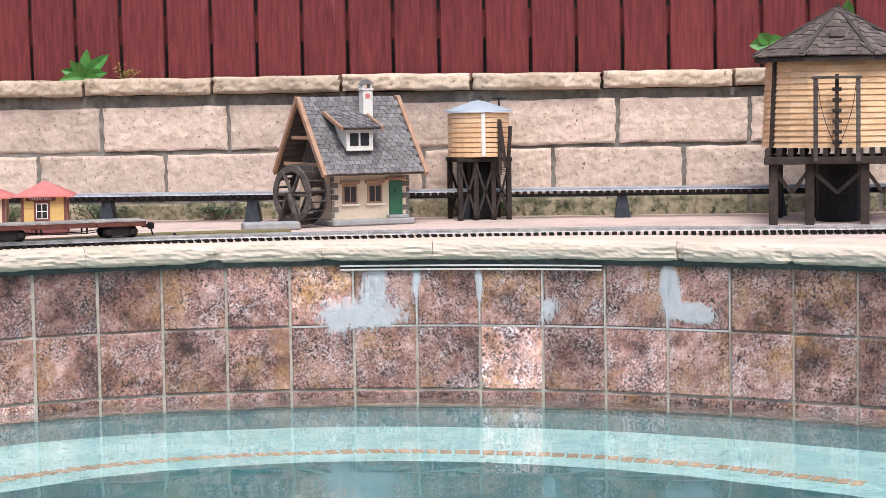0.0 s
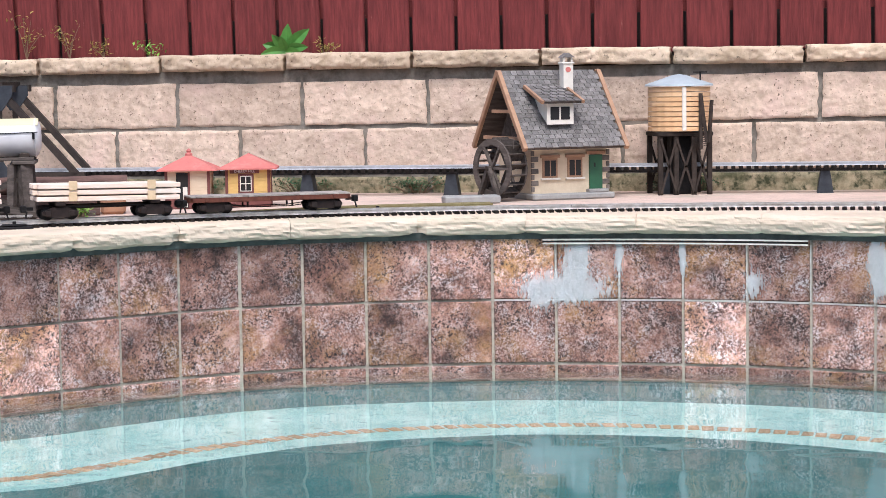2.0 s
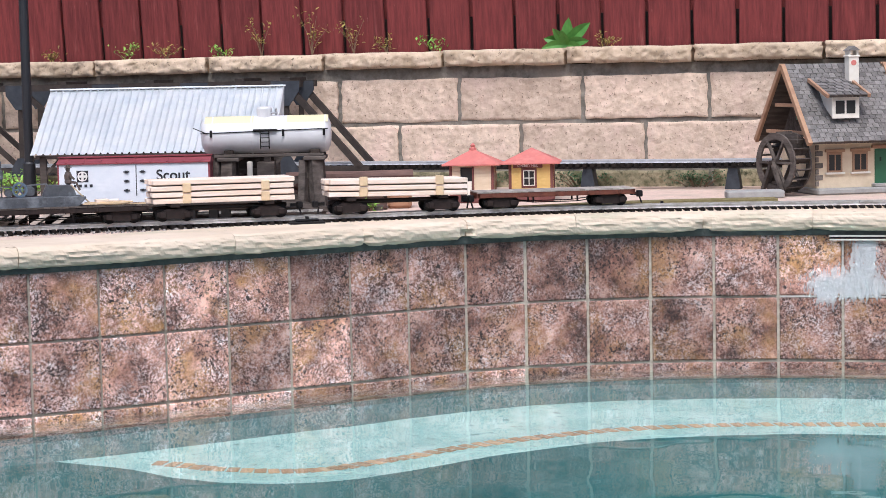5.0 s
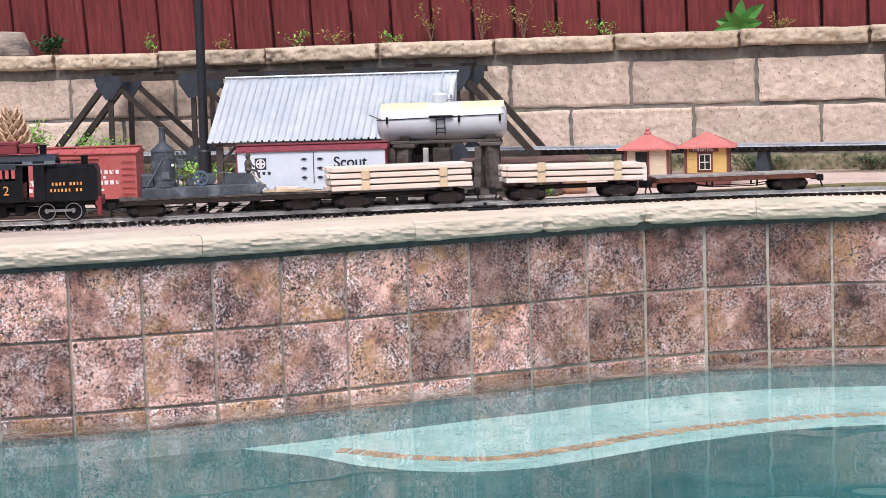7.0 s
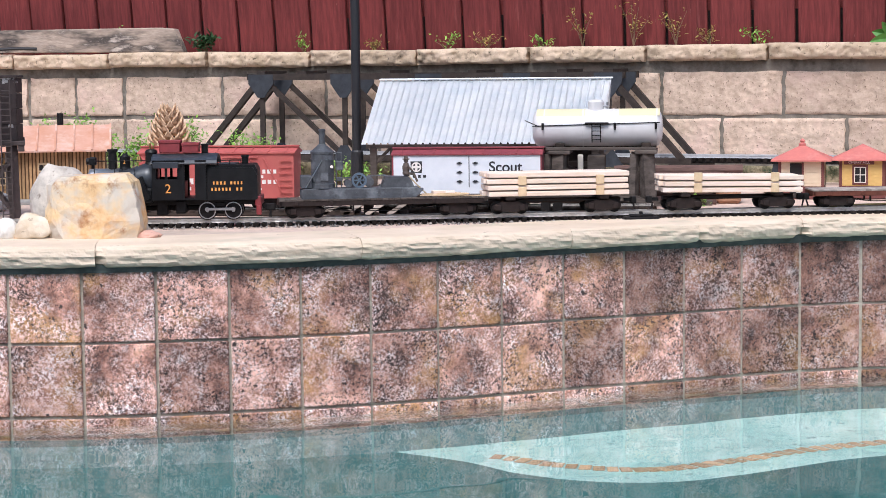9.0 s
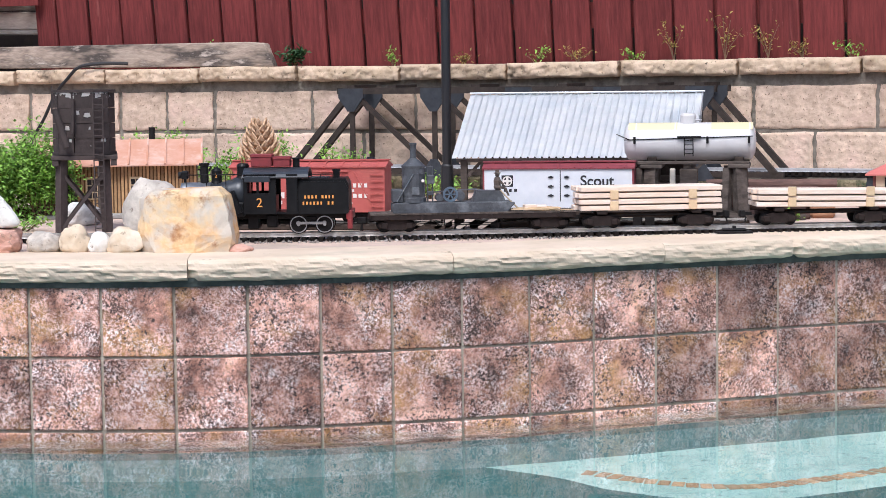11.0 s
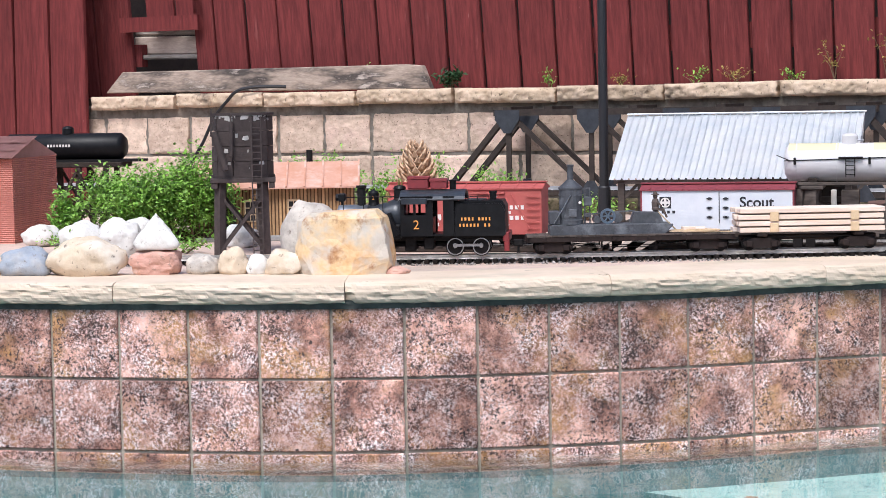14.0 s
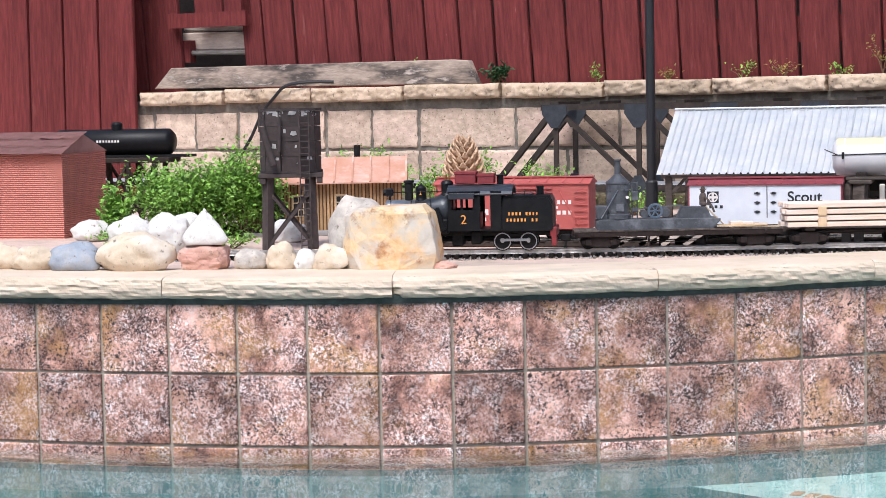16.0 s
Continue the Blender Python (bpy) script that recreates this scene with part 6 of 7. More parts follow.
# ---------- silver tank on its trestle ----------
def silver_tank():
    th = thing("oil_tank", "silver and yellowed horizontal oil tank with a dome and ladder", "model tank", pose(-1.425, 0.30, 0.612))
    Rk, L = 0.048, 0.335
    prof = [(0.002, -L / 2), (Rk * 0.6, -L / 2 + 0.002), (Rk * 0.94, -L / 2 + 0.010), (Rk, -L / 2 + 0.022), (Rk, L / 2 - 0.022), (Rk * 0.94, L / 2 - 0.010), (Rk * 0.6, L / 2 - 0.002), (0.002, L / 2)]
    bm = B()
    lathe(bm, prof, 36, pose(0, 0, 0, 0, 90, 0))
    shell = part("shell", bm, TANKMETAL, th, smooth=True)
    # yellowed upper plates
    for x0, x1 in ((-0.155, -0.030), (0.055, 0.160)):
        bm = B()
        ring = []
        for k in range(9):
            a = math.radians(40 + 12.5 * k)
            ring.append([bm.verts.new((x, -Rk * 1.006 * math.cos(a), Rk * 1.006 * math.sin(a))) for x in (x0, x1)])
        for a, b in zip(ring, ring[1:]):
            bm.faces.new((a[0], a[1], b[1], b[0]))
        bmesh.ops.recalc_face_normals(bm, faces=bm.faces[:])
        part("upper_plate", bm, TANKTOP, shell, "yellowed upper plate", True)
    bm = B()
    lathe(bm, [(0.020, 0.040), (0.020, 0.066), (0.017, 0.071), (0.004, 0.073)], 18, Matrix.Translation((-0.004, 0, 0)))
    dome = part("dome", bm, TANKMETAL, th)
    bm = B()
    cyl(bm, (0.012, -0.006, 0.055), (0.030, -0.006, 0.055), 0.003)
    cyl(bm, (0.026, -0.006, 0.050), (0.026, -0.006, 0.066), 0.003)
    part("valve", bm, STEEL, dome)
    bm = B()
    for a, b in (((-0.165, -0.049, 0.006), (0.16, -0.049, 0.014)), ((-0.185, -0.03, 0.020), (-0.150, -0.049, 0.006))):
        cyl(bm, a, b, 0.0012, n=6)
    part("handrail", bm, SOOT, th)
    boxpart("catwalk", SOOT, th, -0.03, 0.03, -0.058, -0.044, 0.010, 0.015, 0.001)
    for x in (-0.012, 0.010):
        bm = B()
        beam(bm, (x, -0.056, 0.012), (x, -0.052, -0.036), 0.0025)
        part("ladder_rail", bm, SOOT, th)
    for k in range(4):
        boxpart("ladder_rung", SOOT, th, -0.012, 0.010, -0.0545, -0.0525, -0.03 + 0.011 * k, -0.028 + 0.011 * k)
    for x in (-0.135, -0.036, 0.042, 0.152):
        bm = B()
        lathe(bm, [(Rk * 1.0, -0.0015), (Rk * 1.02, -0.0015), (Rk * 1.02, 0.0015), (Rk * 1.0, 0.0015)], 30, Matrix.Translation((x, 0, 0)) @ pose(0, 0, 0, 0, 90, 0), True)
        part("band", bm, TANKMETAL, th)
    for x in (-0.138, 0.046, 0.150):
        boxpart("bracket", SOOT, th, x - 0.003, x + 0.003, -0.0535, -0.0485, -0.004, 0.014, 0.001)
    tr = thing("tank_trestle", "weathered dark timber trestle carrying the oil tank", "trestle", pose(-1.405, 0.30, DECK_Z))
    for x in (-0.115, 0.105):
        for y in (-0.055, 0.055):
            bm = B()
            beam(bm, (x + (0.008 if x > 0 else -0.004), y * 1.25, 0.0), (x, y, 0.142), 0.030, 0.026)
            beam(bm, (x - 0.034, y * 1.25, 0.0), (x - 0.028, y, 0.142), 0.018, 0.020)
            part("post", bm, OLDWOOD, tr)
        boxpart("cap_beam", OLDWOOD, tr, x - 0.028, x + 0.028, -0.075, 0.075, 0.142, 0.152, 0.002)
        boxpart("saddle", DARKWOOD, tr, x - 0.012, x + 0.012, -0.04, 0.04, 0.1525, 0.170, 0.002)
    for y in (-0.058, 0.058):
        boxpart("girt", OLDWOOD, tr, -0.15, 0.13, y - 0.006, y + 0.006, 0.1525, 0.160, 0.001)
        bm = B()
        beam(bm, (-0.10, y - 0.016, 0.10), (0.10, y - 0.016, 0.020), 0.012, 0.018)
        beam(bm, (0.10, y + 0.004, 0.11), (-0.11, y + 0.004, 0.018), 0.010, 0.014)
        part("cross_brace", bm, OLDWOOD, tr)
    bm = B()
    beam(bm, (0.02, -0.075, 0.035), (0.20, -0.085, 0.008), 0.012, 0.012)
    part("ramp_timber", bm, OLDWOOD, tr)
    boxpart("valve_post", CREAMTRIM, tr, -0.070, -0.056, -0.03, -0.018, 0.02, 0.14, 0.002)
    boxpart("pump_box", OLDWOOD, tr, -0.045, 0.0, -0.03, 0.03, 0.0, 0.138, 0.002)
    for k in range(4):
        boxpart("fence_slat", OLDWOOD, tr, -0.21, -0.05, 0.10, 0.106, 0.03 + 0.024 * k, 0.044 + 0.024 * k)


silver_tank()


# ---------- shed with corrugated roof ----------
def shed():
    th = thing("open_shed", "open timber shed with a white corrugated metal roof", "model shed", pose(0, 0, 0))
    x0, x1 = -2.082, -1.425
    ye, ze, yr, zr = 0.56, 0.560, 0.80, 0.730
    yb, zb = 1.02, 0.575
    for (ya, za, yc, zc) in ((ye, ze, yr, zr), (yb, zb, yr, zr)):
        bm = B()
        n = 34
        prev = None
        for i in range(n):
            for f, dz in ((0.0, 0.0), (0.66, 0.0), (0.76, 0.0042), (0.90, 0.0042)):
                x = x0 + (x1 - x0) * (i + f) / n
                q = [bm.verts.new((x, ya, za + dz)), bm.verts.new((x + 0.02, yc, zc + dz))]
                if prev:
                    bm.faces.new((prev[0], q[0], q[1], prev[1]))
                prev = q
        r = bmesh.ops.solidify(bm, geom=bm.faces[:], thickness=0.002)
        bmesh.ops.recalc_face_normals(bm, faces=bm.faces[:])
        part("roof_sheet", bm, ROOFMETAL, th)
    boxpart("ridge_cap", ROOFMETAL, th, x0 + 0.018, x1 + 0.022, yr - 0.008, yr + 0.008, zr + 0.001, zr + 0.006, 0.002)
    for x in (x0 + 0.03, x1 - 0.01):
        bm = B()
        prism(bm, [(ye + 0.02, ze - 0.004), (yb - 0.02, zb - 0.004), (yr, zr - 0.008)], x - 0.004, x + 0.004, "x")
        part("gable", bm, OLDWOOD, th)
    for i in range(5):
        x = x0 + 0.03 + (x1 - x0 - 0.05) * i / 4
        for y in (ye + 0.03, yb - 0.04):
            boxpart("post", OLDWOOD, th, x - 0.009, x + 0.009, y - 0.009, y + 0.009, DECK_Z, 0.555, 0.001)
        bm = B()
        beam(bm, (x, ye + 0.03, 0.50), (x + 0.05, ye + 0.03, 0.553), 0.008)
        part("knee_brace", bm, OLDWOOD, th)
    boxpart("plate", OLDWOOD, th, x0 + 0.01, x1, ye + 0.022, ye + 0.038, 0.548, 0.558)
    boxpart("loading_deck", OLDWOOD, th, x0 + 0.01, x1 - 0.01, ye + 0.02, yb - 0.03, DECK_Z, 0.436, 0.003)
    boxpart("back_boarding", DARKWOOD, th, x0 + 0.02, x1 - 0.02, yb - 0.045, yb - 0.035, 0.44, 0.56)


shed()

# pole
bm = B()
cyl(bm, (-2.148, 0.90, DECK_Z), (-2.148, 0.90, 2.3), 0.0135, n=16)
pl = tagged(part("lamp_post", bm, PIPE), "slim black metal post standing on the deck", "post")
bm = B()
lathe(bm, [(0.034, DECK_Z), (0.034, DECK_Z + 0.012), (0.020, DECK_Z + 0.016), (0.018, DECK_Z + 0.12), (0.0145, DECK_Z + 0.125)], 16, Matrix.Translation((-2.148, 0.90, 0)))
part("post_base", bm, PIPE, pl)

# weathered platform between the cars
plat = thing("loading_platform", "bleached grey timber loading platform with diagonal braces", "model platform", pose(-2.0, 0.10, 0))
for y in (-0.058, 0.058):
    boxpart("side_beam", GREYWOOD, plat, -0.105, 0.112, y - 0.006, y + 0.006, 0.436, 0.450, 0.002)
    for k in range(4):
        bm = B()
        beam(bm, (-0.10 + k * 0.055, y, DECK_Z + 0.004), (-0.055 + k * 0.055, y, 0.437), 0.008, 0.010)
        part("brace", bm, GREYWOOD, plat)
for k in range(11):
    boxpart("plank", GREYWOOD, plat, -0.103 + k * 0.0195, -0.085 + k * 0.0195, -0.062, 0.062, 0.450, 0.4535, 0.001)


# ---------- west end ----------
def brown_tower():
    th = thing("brown_water_tower", "dark brown many-sided water tower with peeling white paint and a ladder", "model water tower", pose(-2.943, 0.03, DECK_Z, 0, 0, 18))
    n, R = 10, 0.078
    rnd = random.Random(6)
    for k in range(n):
        a0, a1 = 2 * math.pi * (k + 0.03) / n, 2 * math.pi * (k + 0.97) / n
        for j in range(4):
            bm = B()
            z0, z1 = 0.198 + j * 0.0385, 0.235 + j * 0.0385
            prism(bm, [(R * math.cos(a0), R * math.sin(a0)), (R * math.cos(a1), R * math.sin(a1)), (R * 0.92 * math.cos(a1), R * 0.92 * math.sin(a1)), (R * 0.92 * math.cos(a0), R * 0.92 * math.sin(a0))], z0, z1)
            part("side_board", bm, BROWNTANK, th)
    for z in (0.195, 0.352):
        bm = B()
        lathe(bm, [(R * 0.9, z), (R * 1.04, z), (R * 1.04, z + 0.006), (R * 0.9, z + 0.006)], n, None, True)
        part("rim_band", bm, BROWNTANK, th)
    bm = B()
    lathe(bm, [(R * 0.92, 0.30), (0.002, 0.301)], n)
    part("tank_floor", bm, BROWNTANK, th)
    for i in range(44):
        a = rnd.choice((rnd.uniform(math.pi * 1.15, math.pi * 1.85), rnd.gauss(math.pi * 1.62, 0.10)))
        z = rnd.choice((rnd.uniform(0.340, 0.353), rnd.uniform(0.22, 0.34), 0.352))
        w, h = rnd.uniform(0.003, 0.009), rnd.uniform(0.002, 0.005)
        bm = B()
        v = [bm.verts.new((q[0] + rnd.uniform(-.001, .001), 0, q[1] + rnd.uniform(-.001, .001))) for q in ((-w, -h), (0, -h * 1.3), (w, -h), (w * 0.8, h), (-w * 0.6, h * 1.1))]
        bm.faces.new(v)
        bmesh.ops.solidify(bm, geom=bm.faces[:], thickness=0.0006)
        bmesh.ops.transform(bm, matrix=Matrix.Translation((0.0765 * math.cos(a), 0.0765 * math.sin(a), z)) @ pose(0, 0, 0, 0, 0, math.degrees(a) + 90), verts=bm.verts[:])
        part("paint_flake", bm, FLAKE, th)
    boxpart("platform", BROWNTANK, th, -0.082, 0.082, -0.080, 0.080, 0.183, 0.194, 0.001)
    for x in (-0.072, 0.072):
        boxpart("deck_beam", BROWNTANK, th, x - 0.008, x + 0.008, -0.078, 0.078, 0.168, 0.1825, 0.001)
    for x in (-0.060, 0.050):
        for y in (-0.060, 0.055):
            bm = B()
            beam(bm, (x * 1.05, y * 1.05, 0), (x * 0.97, y * 0.97, 0.183), 0.020)
            part("leg", bm, BROWNTANK, th)
    for y in (-0.066, 0.060):
        bm = B()
        beam(bm, (-0.058, y, 0.012), (0.050, y, 0.150), 0.013, 0.008)
        beam(bm, (0.050, y + 0.009, 0.012), (-0.058, y + 0.009, 0.150), 0.013, 0.008)
        part("cross_brace", bm, BROWNTANK, th)
    for x in (0.022, 0.046):
        boxpart("ladder_rail", BROWNTANK, th, x, x + 0.003, -0.089, -0.085, 0.0, 0.35)
    for k in range(22):
        boxpart("ladder_rung", BROWNTANK, th, 0.024, 0.047, -0.088, -0.086, 0.010 + k * 0.0155, 0.0125 + k * 0.0155)
    bm = B()
    cyl(bm, (-0.070, -0.080, 0.31), (-0.042, -0.094, 0.215), 0.009)
    cyl(bm, (-0.025, -0.082, 0.335), (-0.028, -0.090, 0.25), 0.005)
    beam(bm, (-0.078, -0.07, 0.36), (-0.055, -0.085, 0.29), 0.003)
    beam(bm, (-0.078, -0.07, 0.30), (-0.076, -0.07, 0.37), 0.004)
    part("spout", bm, BROWNTANK, th)


brown_tower()


def station():
    th = thing("station_house", "ochre board-and-batten model depot with a copper-coloured sheet roof", "model house", pose(-3.022, 0.595, DECK_Z, 0, 0, 15))
    bm = B()
    box(bm, -0.215, 0.205, -0.09, 0.11, 0.0, 0.150)
    wl = part("wall", bm, mat("shadowed_siding", (0.15, 0.085, 0.04), 0.85, color2=(0.10, 0.055, 0.028), scale=40), th)
    for k in range(42):
        x = -0.213 + k * 0.0100
        boxpart("batten", STATION, wl, x, x + 0.0066, -0.0935, -0.09, 0.0, 0.148)
    bm = B()
    prism(bm, [(-0.125, 0.146), (0.01, 0.212), (0.145, 0.146), (0.145, 0.142), (0.01, 0.206), (-0.125, 0.142)], -0.235, 0.222, "x")
    rf = part("roof", bm, COPPER, th)
    for k in range(10):
        x = -0.232 + k * 0.0502
        bm = B()
        beam(bm, (x, -0.126, 0.1475), (x, 0.01, 0.214), 0.005, 0.004)
        part("standing_seam", bm, COPPER, rf)
    for x in (-0.10, 0.02):
        fr = boxpart("window", STAKE, th, x, x + 0.034, -0.0965, -0.09, 0.050, 0.112, 0.001)
        for i in range(2):
            for j in range(3):
                boxpart("pane", GLASSDARK, fr, x + 0.004 + i * 0.014, x + 0.016 + i * 0.014, -0.0975, -0.09, 0.054 + j * 0.0185, 0.069 + j * 0.0185)
    boxpart("door", OLDWOOD, th, -0.165, -0.125, -0.0955, -0.09, 0.003, 0.112, 0.001)
    boxpart("porch_deck", CONCRETE, th, -0.235, 0.1, -0.16, -0.092, 0.0, 0.012, 0.002)
    for x in (-0.21, -0.06):
        boxpart("porch_post", OLDWOOD, th, x - 0.006, x + 0.006, -0.122, -0.110, 0.0125, 0.143)
    bm = B()
    cyl(bm, (0.08, 0.03, 0.19), (0.08, 0.03, 0.245), 0.009)
    part("stove_pipe", bm, SOOT, rf)
    bm = B()
    cyl(bm, (-3.29, 0.42, DECK_Z + 0.018), (-3.12, 0.415, DECK_Z + 0.018), 0.016, n=12)
    tagged(part("log_section", bm, BARK), "short brown log lying beside the depot", "log")


station()


def salmon_house():
    th = thing("corrugated_warehouse", "salmon corrugated metal model warehouse with rusted sheet roof", "model building", pose(-3.88, 0.50, DECK_Z))
    x0, x1, y0, y1 = -0.35, 0.148, -0.15, 0.15
    boxpart("core", SALMON, th, x0, x1, y0 + 0.003, y1, 0.0, 0.238)
    n = 42
    bm = B()
    prev = None
    for i in range(n * 2 + 1):
        z = 0.238 * i / (n * 2)
        d = 0.0016 if i % 2 else -0.0016
        q = [bm.verts.new((x0, y0 + d, z)), bm.verts.new((x1 + 0.003 - d, y0 + d, z)), bm.verts.new((x1 + 0.003 - d, y1, z))]
        if prev:
            bm.faces.new((prev[0], prev[1], q[1], q[0]))
            bm.faces.new((prev[1], prev[2], q[2], q[1]))
        prev = q
    part("corrugated_cladding", bm, SALMON, th)
    bm = B()
    prism(bm, [(y0 - 0.02, 0.238), (0.0, 0.292), (y1 + 0.02, 0.238)], x0, x1, "x")
    part("roof_core", bm, SALMONROOF, th)
    rnd = random.Random(2)
    for r in range(3):
        for k in range(8):
            x = x0 - 0.01 + k * 0.066 + (0.03 if r % 2 else 0)
            bm = B()
            f0, f1 = r / 3, (r + 1.12) / 3
            ya, za = y0 - 0.024 + 0.174 * f0, 0.236 + 0.058 * f0
            yb, zb = y0 - 0.024 + 0.174 * f1, 0.236 + 0.058 * f1
            o = rnd.uniform(0.001, 0.005)
            v = [bm.verts.new(q) for q in ((x, ya, za + 0.003 + o), (min(x + 0.069, x1 + 0.012), ya + rnd.uniform(-0.003, 0.003), za + 0.003), (min(x + 0.069, x1 + 0.012), yb, zb + 0.002), (x, yb, zb + 0.002))]
            bm.faces.new(v)
            bmesh.ops.solidify(bm, geom=bm.faces[:], thickness=0.0018)
            bmesh.ops.recalc_face_normals(bm, faces=bm.faces[:])
            part("roof_sheet", bm, SALMONROOF, th)


salmon_house()


def black_tank():
    q = Vector((-3.85, 1.0, 0.662))
    th = thing("black_tank_car", "black tank car body with a dome, standing on a dark trestle", "model tank car", pose(*q))
    Rk, L = 0.041, 0.40
    bm = B()
    lathe(bm, [(0.002, -L / 2), (Rk * 0.7, -L / 2 + 0.003), (Rk, -L / 2 + 0.016), (Rk, L / 2 - 0.016), (Rk * 0.7, L / 2 - 0.003), (0.002, L / 2)], 28, pose(0, 0, 0, 0, 90, 0))
    sh = part("shell", bm, BLACK, th, smooth=True)
    bm = B()
    lathe(bm, [(0.018, 0.034), (0.018, 0.056), (0.013, 0.062), (0.003, 0.064)], 16, Matrix.Translation((0.01, 0, 0)))
    part("dome", bm, BLACK, th)
    bars(WHITE, sh, -0.045, 0.035, -Rk - 0.0004, 0.004, 0.008, 8, fill=0.5, seed=2)
    boxpart("underframe", SOOT, th, -L / 2, L / 2 + 0.06, -0.03, 0.03, -0.047, -0.039)
    tr = thing("rear_trestle", "dark timber trestle below the black tank car", "trestle", pose(q.x, q.y, DECK_Z))
    boxpart("deck", DARKWOOD, tr, -0.30, 0.20, -0.05, 0.05, 0.190, 0.206, 0.002)
    for x in (-0.24, -0.14, -0.04, 0.06, 0.15):
        for y in (-0.042, 0.042):
            bm = B()
            beam(bm, (x, y * 1.4, 0), (x, y, 0.19), 0.014)
            part("post", bm, DARKWOOD, tr)
    for y in (-0.055, 0.055):
        for a, b in ((-0.24, -0.14), (-0.14, -0.04), (-0.04, 0.06), (0.06, 0.15)):
            bm = B()
            beam(bm, (a, y, 0.02), (b, y, 0.18), 0.008)
            beam(bm, (b, y, 0.02), (a, y, 0.18), 0.008)
            part("cross_brace", bm, DARKWOOD, tr)
    th.location.z = DECK_Z + 0.206 + 0.047 + 0.0005


black_tank()


# fence panel and gap at the west end, board on the capstones
panel = thing("corner_fence", "dark red board fence panel closing the west corner", "fence", kind="structure")
bm = B()
prism(bm, [(-0.0415, 0), (0.0415, 0), (0.0415, 0.02), (-0.0415, 0.02)], 0.0, 1.75)
bmesh.ops.bevel(bm, geom=[e for e in bm.edges if abs(e.verts[0].co.z - e.verts[1].co.z) > 1], offset=0.003, segments=1, affect="EDGES")
wide = mesh_of("board", bm)
wide.materials.append(FENCE)
for k in range(19):
    ob = new("board", wide)
    ob.parent = panel
    ob.matrix_world = Matrix.Translation(wall_at(4.511 + k * 0.0862, -0.05, 0.30)) @ rot_w @ pose(0, 0, 0, 0, 0.6 * (k % 2), 0)
bm = B()
a, b = wall_at(4.06, 0.115, 1.095), wall_at(4.42, 0.115, 1.095)
beam(bm, a, b, 0.02, 0.055)
part("short_rail", bm, FENCE, panel)
BLEACHED = mat("bleached_plank", (0.58, 0.47, 0.40), 0.9, color2=(0.42, 0.33, 0.28), scale=20, stretch=(0.4, 3, 3), bump=0.5)
gapb = thing("stacked_planks", "stacked bleached planks showing through the fence gap", "planks")
for z, o, h, m_ in ((0.855, 0.25, 0.03, DARKWOOD), (0.972, 0.20, 0.018, GREYWOOD), (1.016, 0.235, 0.068, BLEACHED), (1.085, 0.245, 0.06, GREYWOOD)):
    bm = B()
    q = wall_at(4.22, o, z)
    box(bm, -0.22, 0.22, -0.02, 0.02, -h / 2, h / 2, 0.005, Matrix.Translation(q) @ rot_w @ pose(0, 0, 0, 0, 0.8, 0))
    part("plank", bm, m_, gapb)
bm = B()
q = wall_at(3.74, 0.052, 0.8345)
prism(bm, [(-0.70, 0.0), (0.70, 0.0), (0.665, 0.080), (0.60, 0.085), (-0.62, 0.078)], -0.018, 0.018, "y")
bmesh.ops.bevel(bm, geom=bm.edges[:], offset=0.003, segments=1, affect="EDGES")
bmesh.ops.transform(bm, matrix=Matrix.Translation(q) @ rot_w @ pose(0, 0, 0, 0, 0.2, 0), verts=bm.verts[:])
tagged(part("loose_board", bm, mat("grey_board", (0.46, 0.37, 0.30), 0.9, color2=(0.30, 0.235, 0.19), scale=22, stretch=(0.35, 3, 3.2), bump=0.6, color3=(0.075, 0.062, 0.055), scale3=4.5, spread3=(0.44, 0.58), speck=((0.55, 0.47, 0.41), 9, 0.58, 0.70))), "weathered grey plank lying on edge on the capstones", "plank")
bm = B()
pts = [wall_at(s_, o_, z_) for s_, o_, z_ in ((3.62, 0.02, 0.848), (3.70, -0.03, 0.850), (3.78, -0.05, 0.838), (3.83, -0.05, 0.80), (3.895, -0.04, 0.74), (3.945, -0.04, 0.655), (3.995, -0.04, 0.585), (4.04, -0.06, 0.48), (4.06, -0.08, 0.42))]
path = spline([pts[0]] + pts + [pts[-1]], 5)
rings = []
for i, q in enumerate(path):
    d = (path[min(i + 1, len(path) - 1)] - path[max(i - 1, 0)]).normalized()
    u = d.cross(Vector((0, 1, 0.1))).normalized()
    v = d.cross(u)
    rings.append([bm.verts.new(q + 0.006 * (u * math.cos(k * math.pi / 4) + v * math.sin(k * math.pi / 4))) for k in range(8)])
for ra, rb in zip(rings, rings[1:]):
    for k in range(8):
        bm.faces.new((ra[k], rb[k], rb[(k + 1) % 8], ra[(k + 1) % 8]))
tagged(part("hose", bm, PIPE), "black drip hose hanging over the wall", "hose")

